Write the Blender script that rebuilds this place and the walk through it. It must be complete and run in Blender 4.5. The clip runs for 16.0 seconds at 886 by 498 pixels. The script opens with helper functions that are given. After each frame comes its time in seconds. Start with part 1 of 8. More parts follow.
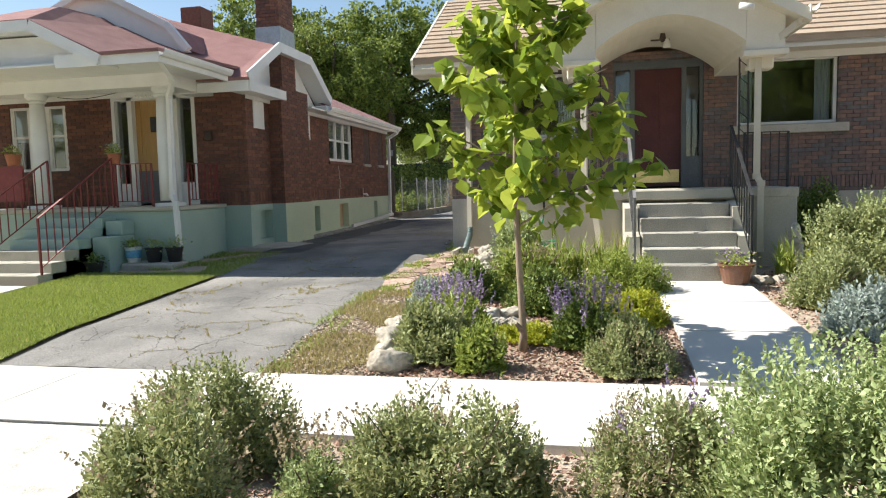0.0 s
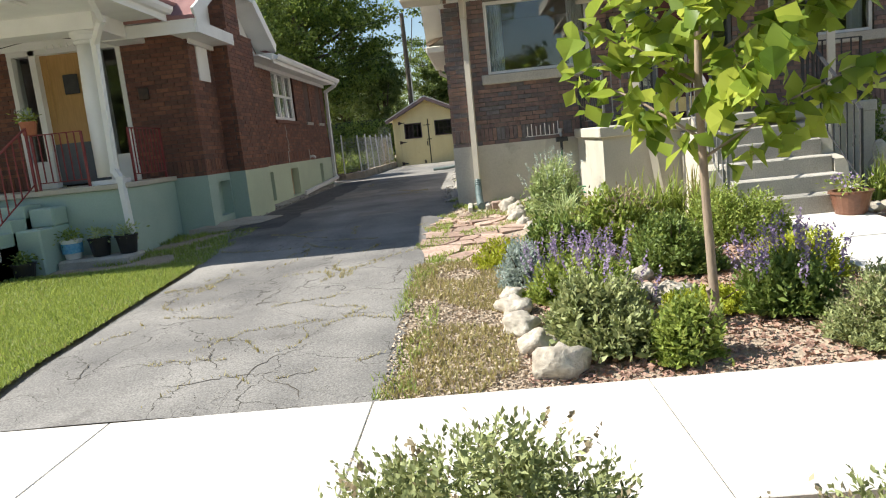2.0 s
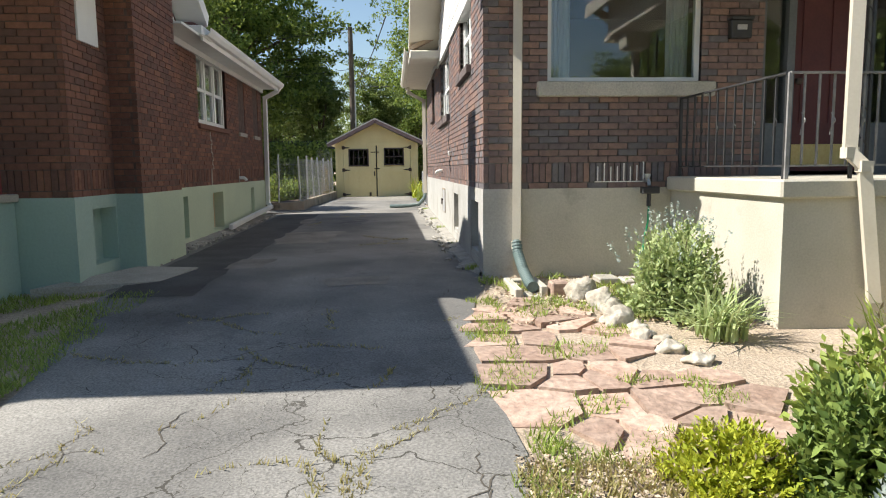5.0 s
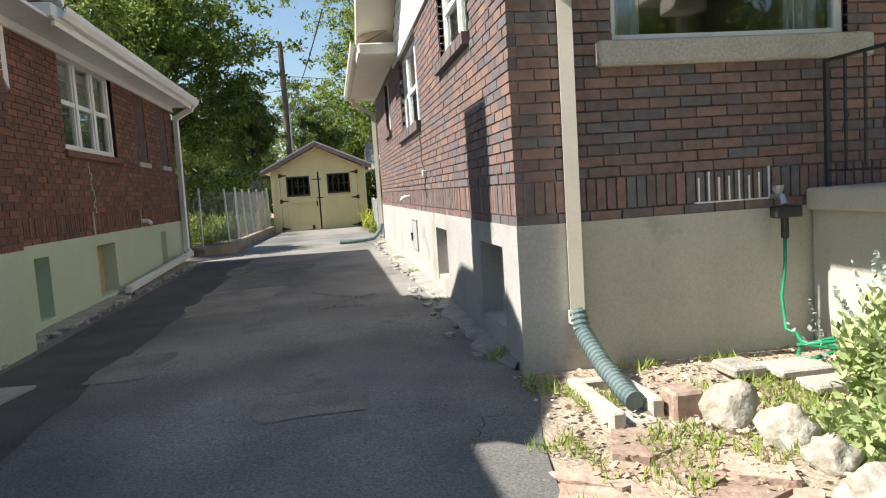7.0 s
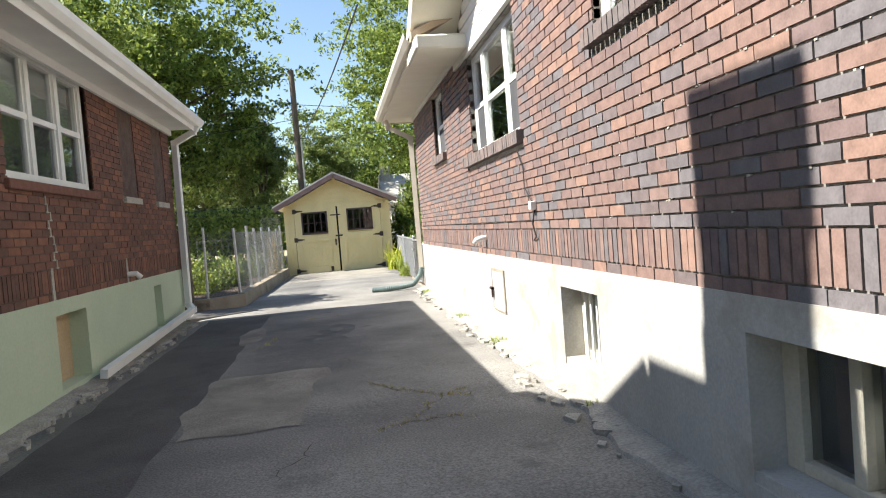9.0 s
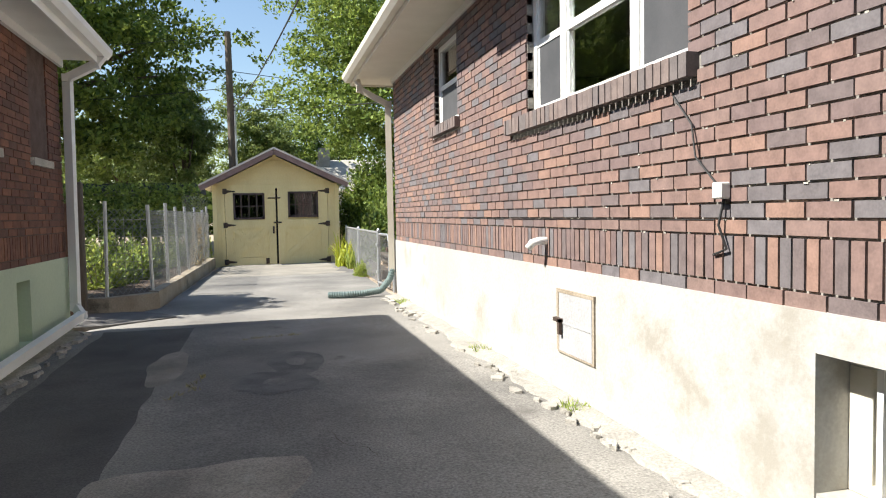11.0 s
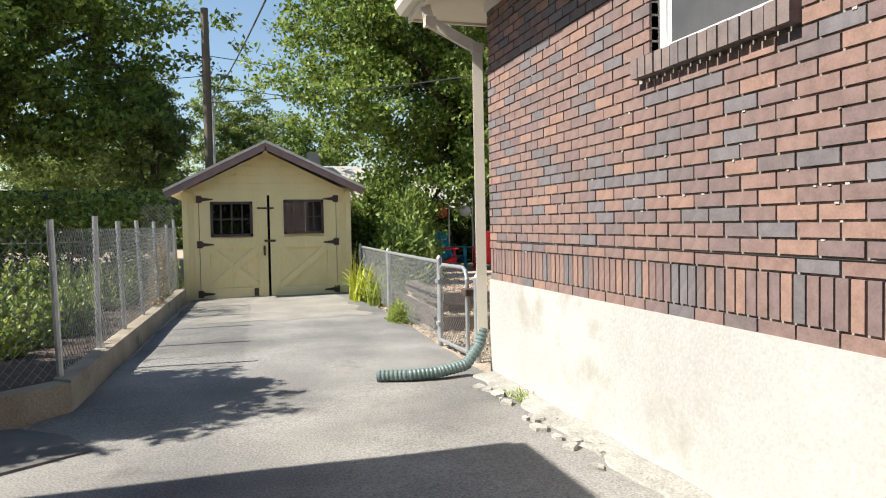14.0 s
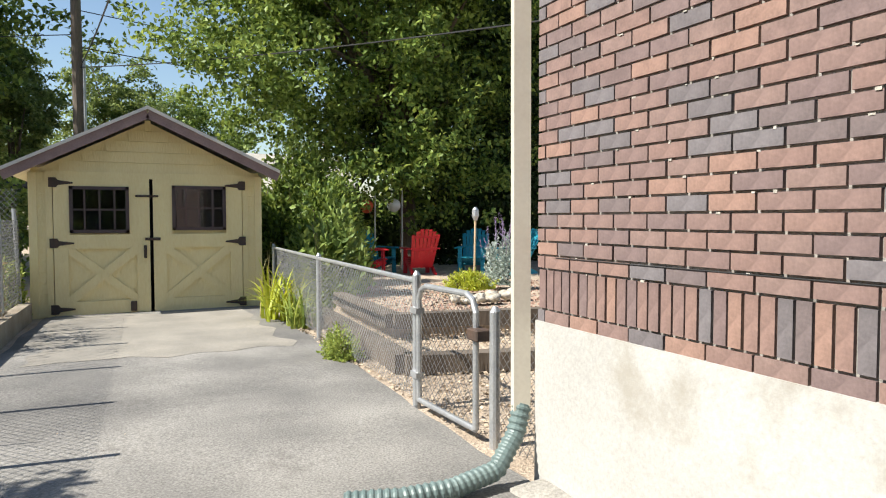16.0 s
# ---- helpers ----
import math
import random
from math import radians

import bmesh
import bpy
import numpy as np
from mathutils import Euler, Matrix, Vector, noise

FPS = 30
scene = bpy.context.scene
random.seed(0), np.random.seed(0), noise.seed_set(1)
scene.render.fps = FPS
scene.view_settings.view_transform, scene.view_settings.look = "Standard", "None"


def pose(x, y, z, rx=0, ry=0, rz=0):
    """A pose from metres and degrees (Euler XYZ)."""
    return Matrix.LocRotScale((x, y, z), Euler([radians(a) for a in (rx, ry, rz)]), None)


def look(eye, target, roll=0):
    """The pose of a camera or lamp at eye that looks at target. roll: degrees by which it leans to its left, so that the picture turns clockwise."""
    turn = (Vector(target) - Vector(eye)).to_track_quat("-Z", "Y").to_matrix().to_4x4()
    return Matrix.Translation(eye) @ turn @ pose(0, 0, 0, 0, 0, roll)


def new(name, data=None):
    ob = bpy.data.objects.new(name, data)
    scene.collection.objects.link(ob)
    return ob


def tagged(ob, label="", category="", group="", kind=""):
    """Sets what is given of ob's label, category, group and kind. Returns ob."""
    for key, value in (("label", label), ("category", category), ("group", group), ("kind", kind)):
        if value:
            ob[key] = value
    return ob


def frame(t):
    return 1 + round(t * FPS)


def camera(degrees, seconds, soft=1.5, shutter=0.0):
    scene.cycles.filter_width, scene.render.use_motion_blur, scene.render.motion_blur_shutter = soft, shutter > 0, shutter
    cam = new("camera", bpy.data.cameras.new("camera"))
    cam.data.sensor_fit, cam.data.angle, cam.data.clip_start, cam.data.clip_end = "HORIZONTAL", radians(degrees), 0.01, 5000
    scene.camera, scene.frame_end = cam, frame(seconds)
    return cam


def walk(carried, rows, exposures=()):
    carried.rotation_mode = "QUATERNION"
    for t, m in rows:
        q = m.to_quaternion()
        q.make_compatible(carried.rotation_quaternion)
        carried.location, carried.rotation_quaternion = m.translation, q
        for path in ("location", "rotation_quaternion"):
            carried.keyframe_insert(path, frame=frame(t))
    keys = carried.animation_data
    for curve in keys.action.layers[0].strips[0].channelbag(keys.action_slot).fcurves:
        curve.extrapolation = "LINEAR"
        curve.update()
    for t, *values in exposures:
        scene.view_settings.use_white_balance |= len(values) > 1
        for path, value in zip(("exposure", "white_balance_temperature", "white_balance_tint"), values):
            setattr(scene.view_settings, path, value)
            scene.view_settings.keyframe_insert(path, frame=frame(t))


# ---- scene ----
cam = camera(65.4, 16.0, soft=1.1)
PATH = [
    (0, (0.123, -0.296, 1.799), (-0.269, 1.656, 1.617), -1.5),
    (0.5, (-0.374, -0.041, 1.781), (-0.71, 1.915, 1.529), -1.4),
    (1, (-0.908, 0.336, 1.774), (-1.165, 2.308, 1.568), -5.4),
    (1.5, (-1.45, 0.731, 1.743), (-1.652, 2.691, 1.401), -4.2),
    (2, (-1.912, 1.245, 1.719), (-2.023, 3.217, 1.405), -5.9),
    (2.5, (-2.329, 1.787, 1.671), (-2.24, 3.76, 1.357), -3.1),
    (2.9, (-2.562, 2.366, 1.628), (-2.427, 4.345, 1.369), -5.2),
    (3, (-2.626, 2.509, 1.622), (-2.539, 4.493, 1.385), -7.4),
    (3.5, (-2.876, 3.173, 1.712), (-2.961, 5.161, 1.511), -5.4),
    (4, (-2.997, 3.845, 1.765), (-3.018, 5.837, 1.584), -1.5),
    (4.2, (-3.044, 4.118, 1.762), (-3.049, 6.104, 1.529), -0.2),
    (6.3, (-3.196, 7.336, 1.789), (-2.863, 9.294, 1.558), -4.8),
    (6.5, (-3.235, 7.625, 1.771), (-2.941, 9.595, 1.591), -4.0),
    (7, (-3.282, 8.275, 1.81), (-2.978, 10.244, 1.635), -3.8),
    (7.5, (-3.373, 8.973, 1.858), (-3.165, 10.952, 1.662), -2.2),
    (8, (-3.516, 9.592, 1.898), (-3.348, 11.575, 1.707), -2.1),
    (8.5, (-3.62, 10.267, 1.905), (-3.435, 12.256, 1.805), -3.8),
    (9, (-3.749, 10.903, 1.925), (-3.449, 12.879, 1.846), -4.6),
    (9.2, (-3.791, 11.189, 1.897), (-3.463, 13.161, 1.835), -5.4),
    (11.3, (-4.115, 14.042, 1.933), (-3.587, 15.968, 1.827), -1.0),
    (11.5, (-4.118, 14.334, 1.97), (-3.588, 16.261, 1.891), -2.0),
    (12, (-4.177, 15.048, 1.985), (-3.692, 16.987, 1.942), -1.1),
    (12.5, (-4.181, 15.776, 1.95), (-3.672, 17.709, 1.882), -0.1),
    (13, (-4.233, 16.544, 1.98), (-3.724, 18.477, 1.917), -1.6),
    (13.5, (-4.228, 17.243, 1.992), (-3.659, 19.158, 1.894), -0.5),
    (14, (-4.258, 17.954, 2.022), (-3.688, 19.87, 1.95), -1.0),
    (14.5, (-4.309, 18.593, 2.022), (-3.733, 20.505, 1.911), 0.9),
    (15, (-4.266, 19.248, 2.037), (-3.667, 21.151, 1.893), 0.3),
    (15.5, (-4.205, 19.892, 2.05), (-3.436, 21.731, 1.881), 1.0),
    (16, (-4.066, 20.558, 2.053), (-3.225, 22.371, 1.966), 0.0),
]
walk(cam, [(t, look(eye, target, roll)) for t, eye, target, roll in PATH],
     [(0.0, 0.87), (2.5, 0.88), (4.0, 0.88), (6.3, 0.93), (7.5, 1.08), (8.5, 1.33), (9.0, 1.4), (11.5, 1.1), (12.5, 1.02), (14.5, 0.98), (16.0, 0.96)])

# ---- light ----
SUN_DIR = Vector((1.0, -0.03, -1.03)).normalized()      # the way the sunlight travels
world = bpy.data.worlds.new("world")
scene.world = world
world.use_nodes = True
_wt = world.node_tree
_sky = _wt.nodes.new("ShaderNodeTexSky")
_sky.sky_type = "NISHITA"
_sky.sun_disc = False
_sky.sun_elevation = math.asin(-SUN_DIR.z)
_sky.sun_rotation = math.atan2(-SUN_DIR.x, -SUN_DIR.y)
_sky.air_density, _sky.dust_density, _sky.ozone_density = 1.2, 0.45, 2.2
_bg = _wt.nodes["Background"]
_bg.inputs[1].default_value = 0.08
_wt.links.new(_sky.outputs[0], _bg.inputs[0])
sun = new("sun", bpy.data.lights.new("sun", "SUN"))
sun.data.energy, sun.data.angle, sun.data.color = 5.0, radians(0.55), (1.0, 0.955, 0.88)
sun.matrix_world = look((-20, 0, 22), Vector((-20, 0, 22)) + SUN_DIR)


# ---- materials ----
def mat(name, c1, c2, scale=6.0, rough=0.8, bump=0.0, bscale=40.0, metal=0.0, fine=0.25, spec=0.4, stain=None, squash=(1, 1, 1), per=0.0):
    """Two-scale mottled paint or mineral: c1..c2 by coarse noise, fine grain, relief, optional stain colour, per-piece variation."""
    m = bpy.data.materials.new(name)
    m.use_nodes = True
    nt = m.node_tree
    N, L = nt.nodes, nt.links
    b = N["Principled BSDF"]
    b.inputs["Roughness"].default_value = rough
    b.inputs["Metallic"].default_value = metal
    b.inputs["Specular IOR Level"].default_value = spec
    tc = N.new("ShaderNodeTexCoord")
    mp = N.new("ShaderNodeMapping")
    mp.inputs["Scale"].default_value = squash
    L.new(tc.outputs["Object"], mp.inputs[0])
    n1 = N.new("ShaderNodeTexNoise")
    n1.inputs["Scale"].default_value, n1.inputs["Detail"].default_value = scale, 5
    n2 = N.new("ShaderNodeTexNoise")
    n2.inputs["Scale"].default_value, n2.inputs["Detail"].default_value = bscale, 6
    L.new(mp.outputs[0], n1.inputs[0])
    L.new(mp.outputs[0], n2.inputs[0])
    r = N.new("ShaderNodeValToRGB")
    r.color_ramp.elements[0].position, r.color_ramp.elements[1].position = 0.33, 0.67
    r.color_ramp.elements[0].color, r.color_ramp.elements[1].color = (*c1, 1), (*c2, 1)
    L.new(n1.outputs[0], r.inputs[0])
    mx = N.new("ShaderNodeMix")
    mx.data_type, mx.blend_type = "RGBA", "OVERLAY"
    mx.inputs[0].default_value = fine
    L.new(r.outputs[0], mx.inputs[6])
    L.new(n2.outputs["Fac"], mx.inputs[7])
    col = mx.outputs[2]
    if stain:
        n3 = N.new("ShaderNodeTexNoise")
        n3.inputs["Scale"].default_value, n3.inputs["Detail"].default_value = stain[1], 8
        n3.inputs["Roughness"].default_value = 0.7
        L.new(mp.outputs[0], n3.inputs[0])
        r3 = N.new("ShaderNodeValToRGB")
        r3.color_ramp.elements[0].position, r3.color_ramp.elements[1].position = stain[2], stain[2] + 0.12
        L.new(n3.outputs[0], r3.inputs[0])
        m3 = N.new("ShaderNodeMix")
        m3.data_type = "RGBA"
        L.new(r3.outputs[0], m3.inputs[0])
        L.new(col, m3.inputs[6])
        m3.inputs[7].default_value = (*stain[0], 1)
        col = m3.outputs[2]
    if per:
        oi, ge = N.new("ShaderNodeObjectInfo"), N.new("ShaderNodeNewGeometry")
        ad, fr, mr = N.new("ShaderNodeMath"), N.new("ShaderNodeMath"), N.new("ShaderNodeMapRange")
        fr.operation = "FRACT"
        L.new(oi.outputs["Random"], ad.inputs[0])
        L.new(ge.outputs["Random Per Island"], ad.inputs[1])
        L.new(ad.outputs[0], fr.inputs[0])
        L.new(fr.outputs[0], mr.inputs[0])
        mr.inputs[3].default_value, mr.inputs[4].default_value = 1 - per, 1 + per
        hs = N.new("ShaderNodeHueSaturation")
        L.new(mr.outputs[0], hs.inputs["Value"])
        L.new(col, hs.inputs["Color"])
        col = hs.outputs[0]
    L.new(col, b.inputs["Base Color"])
    if bump:
        bp = N.new("ShaderNodeBump")
        bp.inputs["Strength"].default_value, bp.inputs["Distance"].default_value = bump, 0.02
        L.new(n2.outputs["Fac"], bp.inputs["Height"])
        L.new(bp.outputs[0], b.inputs["Normal"])
    return m


def brick_mat(name, colours, fine=0.5):
    """Fired clay whose colour is picked brick by brick."""
    m = mat(name, (0.46, 0.46, 0.46), (0.62, 0.62, 0.62), 16, 0.8, 0.05, 90, fine=0.35)
    nt = m.node_tree
    N, L = nt.nodes, nt.links
    b = N["Principled BSDF"]
    old = b.inputs["Base Color"].links[0].from_socket
    oi, ge = N.new("ShaderNodeObjectInfo"), N.new("ShaderNodeNewGeometry")
    ad, fr = N.new("ShaderNodeMath"), N.new("ShaderNodeMath")
    fr.operation = "FRACT"
    L.new(oi.outputs["Random"], ad.inputs[0])
    L.new(ge.outputs["Random Per Island"], ad.inputs[1])
    L.new(ad.outputs[0], fr.inputs[0])
    r = N.new("ShaderNodeValToRGB")
    r.color_ramp.interpolation = "CONSTANT"
    e = r.color_ramp.elements
    e[0].color, e[0].position = (*colours[0], 1), 0.0
    e[1].color, e[1].position = (*colours[-1], 1), 1.0 - 1.0 / len(colours)
    for i, c in enumerate(colours[1:-1]):
        e.new((i + 1) / len(colours)).color = (*c, 1)
    L.new(fr.outputs[0], r.inputs[0])
    mx = N.new("ShaderNodeMix")
    mx.data_type, mx.blend_type = "RGBA", "MULTIPLY"
    mx.inputs[0].default_value = 1.0
    L.new(r.outputs[0], mx.inputs[6])
    sc = N.new("ShaderNodeMix")
    sc.data_type, sc.blend_type = "RGBA", "MULTIPLY"
    sc.inputs[0].default_value = 1.0
    L.new(old, sc.inputs[6])
    sc.inputs[7].default_value = (1.8, 1.8, 1.8, 1)
    L.new(sc.outputs[2], mx.inputs[7])
    L.new(mx.outputs[2], b.inputs["Base Color"])
    return m


def leaf_mat(name, c1, c2, trans=0.35, rough=0.5):
    """Leaves: colour picked leaf by leaf, light passes through."""
    m = bpy.data.materials.new(name)
    m.use_nodes = True
    N, L = m.node_tree.nodes, m.node_tree.links
    b, out = N["Principled BSDF"], N["Material Output"]
    oi, ge = N.new("ShaderNodeObjectInfo"), N.new("ShaderNodeNewGeometry")
    ad, fr = N.new("ShaderNodeMath"), N.new("ShaderNodeMath")
    fr.operation = "FRACT"
    L.new(oi.outputs["Random"], ad.inputs[0])
    L.new(ge.outputs["Random Per Island"], ad.inputs[1])
    L.new(ad.outputs[0], fr.inputs[0])
    r = N.new("ShaderNodeValToRGB")
    r.color_ramp.elements[0].color, r.color_ramp.elements[1].color = (*c1, 1), (*c2, 1)
    L.new(fr.outputs[0], r.inputs[0])
    L.new(r.outputs[0], b.inputs["Base Color"])
    b.inputs["Roughness"].default_value = rough
    b.inputs["Specular IOR Level"].default_value = 0.3
    tr, ms = N.new("ShaderNodeBsdfTranslucent"), N.new("ShaderNodeMixShader")
    hs = N.new("ShaderNodeHueSaturation")
    hs.inputs["Hue"].default_value, hs.inputs["Value"].default_value = 0.47, 1.5
    L.new(r.outputs[0], hs.inputs["Color"])
    L.new(hs.outputs[0], tr.inputs[0])
    ms.inputs[0].default_value = trans
    L.new(b.outputs[0], ms.inputs[1])
    L.new(tr.outputs[0], ms.inputs[2])
    L.new(ms.outputs[0], out.inputs[0])
    return m


def glass_mat():
    m = bpy.data.materials.new("window_glass")
    m.use_nodes = True
    b = m.node_tree.nodes["Principled BSDF"]
    b.inputs["Transmission Weight"].default_value = 1.0
    b.inputs["Roughness"].default_value = 0.01
    b.inputs["IOR"].default_value = 1.7
    b.inputs["Base Color"].default_value = (0.85, 0.9, 0.9, 1)
    return m


def crack_mat(name, c1, c2, crack, scale, width, rough=0.9, bump=0.5):
    """Old paving with a web of cracks."""
    m = mat(name, c1, c2, 0.9, rough, bump * 0.5, 75, fine=0.9, stain=((0.115, 0.105, 0.095), 1.3, 0.6))
    N, L = m.node_tree.nodes, m.node_tree.links
    b = N["Principled BSDF"]
    old = b.inputs["Base Color"].links[0].from_socket
    tc = N.new("ShaderNodeTexCoord")
    nz = N.new("ShaderNodeTexNoise")
    nz.inputs["Scale"].default_value, nz.inputs["Detail"].default_value = 2.2, 6
    L.new(tc.outputs["Object"], nz.inputs[0])
    va = N.new("ShaderNodeVectorMath")
    va.operation = "MULTIPLY_ADD"
    va.inputs[1].default_value = (0.7, 0.7, 0.7)
    L.new(nz.outputs["Color"], va.inputs[0])
    L.new(tc.outputs["Object"], va.inputs[2])
    vo = N.new("ShaderNodeTexVoronoi")
    vo.feature = "DISTANCE_TO_EDGE"
    vo.inputs["Scale"].default_value = scale
    L.new(va.outputs[0], vo.inputs["Vector"])
    n4 = N.new("ShaderNodeTexNoise")
    n4.inputs["Scale"].default_value = 0.8
    L.new(tc.outputs["Object"], n4.inputs[0])
    mr = N.new("ShaderNodeMapRange")
    L.new(n4.outputs["Fac"], mr.inputs[0])
    mr.inputs[1].default_value, mr.inputs[2].default_value = 0.42, 0.62
    mr.inputs[3].default_value, mr.inputs[4].default_value = 0.0, width
    lt = N.new("ShaderNodeMath")
    lt.operation = "LESS_THAN"
    L.new(vo.outputs["Distance"], lt.inputs[0])
    L.new(mr.outputs[0], lt.inputs[1])
    vo2 = N.new("ShaderNodeTexVoronoi")
    vo2.feature = "DISTANCE_TO_EDGE"
    vo2.inputs["Scale"].default_value = scale * 2.6
    L.new(va.outputs[0], vo2.inputs["Vector"])
    lt2 = N.new("ShaderNodeMath")
    lt2.operation = "LESS_THAN"
    L.new(vo2.outputs["Distance"], lt2.inputs[0])
    hw = N.new("ShaderNodeMath")
    hw.operation = "MULTIPLY"
    L.new(mr.outputs[0], hw.inputs[0])
    hw.inputs[1].default_value = 0.6
    L.new(hw.outputs[0], lt2.inputs[1])
    either = N.new("ShaderNodeMath")
    either.operation = "MAXIMUM"
    L.new(lt.outputs[0], either.inputs[0])
    L.new(lt2.outputs[0], either.inputs[1])
    sx = N.new("ShaderNodeSeparateXYZ")
    L.new(tc.outputs["Object"], sx.inputs[0])
    my = N.new("ShaderNodeMapRange")
    L.new(sx.outputs["Y"], my.inputs[0])
    my.inputs[1].default_value, my.inputs[2].default_value = 8.5, 12.0
    my.inputs[3].default_value, my.inputs[4].default_value = 0.9, 0.12
    both = N.new("ShaderNodeMath")
    both.operation = "MULTIPLY"
    L.new(either.outputs[0], both.inputs[0])
    L.new(my.outputs[0], both.inputs[1])
    mx = N.new("ShaderNodeMix")
    mx.data_type = "RGBA"
    L.new(both.outputs[0], mx.inputs[0])
    L.new(old, mx.inputs[6])
    mx.inputs[7].default_value = (*crack, 1)
    L.new(mx.outputs[2], b.inputs["Base Color"])
    return m


M = {}
M["brickR"] = brick_mat("clinker_brick", [(0.215, 0.138, 0.116), (0.19, 0.128, 0.114), (0.15, 0.118, 0.114), (0.265, 0.165, 0.128), (0.14, 0.124, 0.126), (0.205, 0.136, 0.118), (0.172, 0.122, 0.114), (0.155, 0.14, 0.143), (0.212, 0.144, 0.124), (0.23, 0.147, 0.121)])
M["brickSill"] = brick_mat("weathered_sill_brick", [(0.17, 0.135, 0.124), (0.15, 0.128, 0.122), (0.19, 0.148, 0.133)])
M["brickL"] = brick_mat("brown_brick", [(0.175, 0.08, 0.056), (0.225, 0.103, 0.066), (0.13, 0.068, 0.052), (0.19, 0.088, 0.06), (0.155, 0.075, 0.056)])
M["brickOr"] = brick_mat("orange_infill_brick", [(0.40, 0.165, 0.08), (0.34, 0.135, 0.066), (0.45, 0.2, 0.105)])
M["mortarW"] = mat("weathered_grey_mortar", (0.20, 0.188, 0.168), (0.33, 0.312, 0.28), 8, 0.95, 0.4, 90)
# darker copy of the mortar, with the front wall's shade in its colour
M["mortar"] = mat("shade_darkened_mortar", (0.08, 0.073, 0.066), (0.16, 0.148, 0.133), 8, 0.95, 0.4, 90)
M["mortarL"] = mat("brown_mortar", (0.09, 0.06, 0.05), (0.14, 0.10, 0.085), 8, 0.95, 0.4, 90)
M["found"] = mat("cream_foundation_paint", (0.45, 0.442, 0.412), (0.38, 0.37, 0.342), 1.6, 0.85, 0.1, 60, fine=0.25, stain=((0.325, 0.305, 0.262), 1.5, 0.53))
M["foundgrey"] = mat("grey_concrete", (0.44, 0.41, 0.335), (0.51, 0.48, 0.40), 2.0, 0.9, 0.12, 60, fine=0.2, stain=((0.37, 0.34, 0.28), 1.6, 0.58))
M["green"] = mat("pale_green_paint", (0.50, 0.58, 0.42), (0.45, 0.53, 0.39), 1.5, 0.75, 0.15, 40, fine=0.12)
M["teal"] = mat("sea_green_paint", (0.34, 0.45, 0.385), (0.39, 0.495, 0.425), 1.5, 0.75, 0.15, 40, fine=0.12)
M["white"] = mat("white_paint", (0.80, 0.80, 0.77), (0.74, 0.74, 0.71), 3, 0.6, 0.08, 50, fine=0.12)
M["cream"] = mat("cream_trim_paint", (0.72, 0.68, 0.58), (0.66, 0.62, 0.52), 3, 0.6, 0.08, 50, fine=0.12)
M["spout"] = mat("beige_downspout", (0.60, 0.55, 0.45), (0.55, 0.50, 0.41), 4, 0.5, 0.05, 50, fine=0.1)
M["siding"] = mat("white_siding", (0.78, 0.76, 0.70), (0.72, 0.70, 0.64), 3, 0.65, 0.08, 50, fine=0.1)
M["roofred"] = mat("faded_red_shingles", (0.25, 0.128, 0.118), (0.31, 0.168, 0.152), 2.5, 0.95, 0.5, 70, per=0.14)
M["rooftan"] = mat("tan_shingles", (0.36, 0.27, 0.19), (0.42, 0.33, 0.24), 2.5, 0.95, 0.5, 70, per=0.14)
M["asphalt"] = crack_mat("cracked_asphalt", (0.13, 0.125, 0.116), (0.275, 0.262, 0.236), (0.05, 0.045, 0.036), 1.1, 0.007)
M["walk"] = mat("sidewalk_concrete", (0.58, 0.55, 0.49), (0.66, 0.63, 0.57), 1.6, 0.9, 0.25, 110, fine=0.25, per=0.04)
M["apron"] = mat("scaled_concrete", (0.54, 0.51, 0.45), (0.64, 0.61, 0.55), 1.6, 0.92, 0.5, 60, fine=0.3, stain=((0.36, 0.335, 0.29), 3.5, 0.52))
M["kerb"] = mat("old_concrete", (0.36, 0.34, 0.29), (0.46, 0.43, 0.37), 3, 0.92, 0.5, 60, fine=0.4, stain=((0.2, 0.19, 0.13), 4, 0.6), per=0.12)
M["soil"] = mat("mulch_soil", (0.36, 0.285, 0.21), (0.46, 0.375, 0.285), 3, 0.98, 0.9, 45, fine=0.7)
M["bark"] = mat("reddish_bark_chips", (0.30, 0.18, 0.135), (0.42, 0.28, 0.21), 5, 0.95, 0.6, 50, per=0.3)
M["litter"] = mat("dry_leaf_litter", (0.40, 0.32, 0.23), (0.52, 0.43, 0.32), 5, 0.95, 0.3, 50, per=0.34)
M["lawn"] = mat("lawn_turf", (0.19, 0.22, 0.07), (0.27, 0.29, 0.11), 5, 0.95, 0.8, 80, fine=0.5)
M["rock"] = mat("pale_boulder", (0.36, 0.31, 0.24), (0.54, 0.50, 0.42), 5, 0.9, 0.8, 22, fine=0.6, per=0.12)
M["flag"] = mat("pink_sandstone", (0.36, 0.245, 0.185), (0.47, 0.345, 0.27), 5, 0.9, 0.7, 22, fine=0.6, per=0.22)
M["iron"] = mat("black_iron", (0.03, 0.03, 0.032), (0.05, 0.05, 0.05), 8, 0.5, 0.1, 60)
M["ironw"] = mat("pale_worn_iron", (0.28, 0.27, 0.26), (0.17, 0.165, 0.155), 8, 0.5, 0.1, 60)
M["redrail"] = mat("dull_red_rail_paint", (0.20, 0.035, 0.035), (0.25, 0.05, 0.045), 8, 0.5, 0.05, 60)
M["galv"] = mat("galvanised_steel", (0.42, 0.43, 0.44), (0.52, 0.53, 0.53), 10, 0.42, 0.05, 80, metal=0.7)
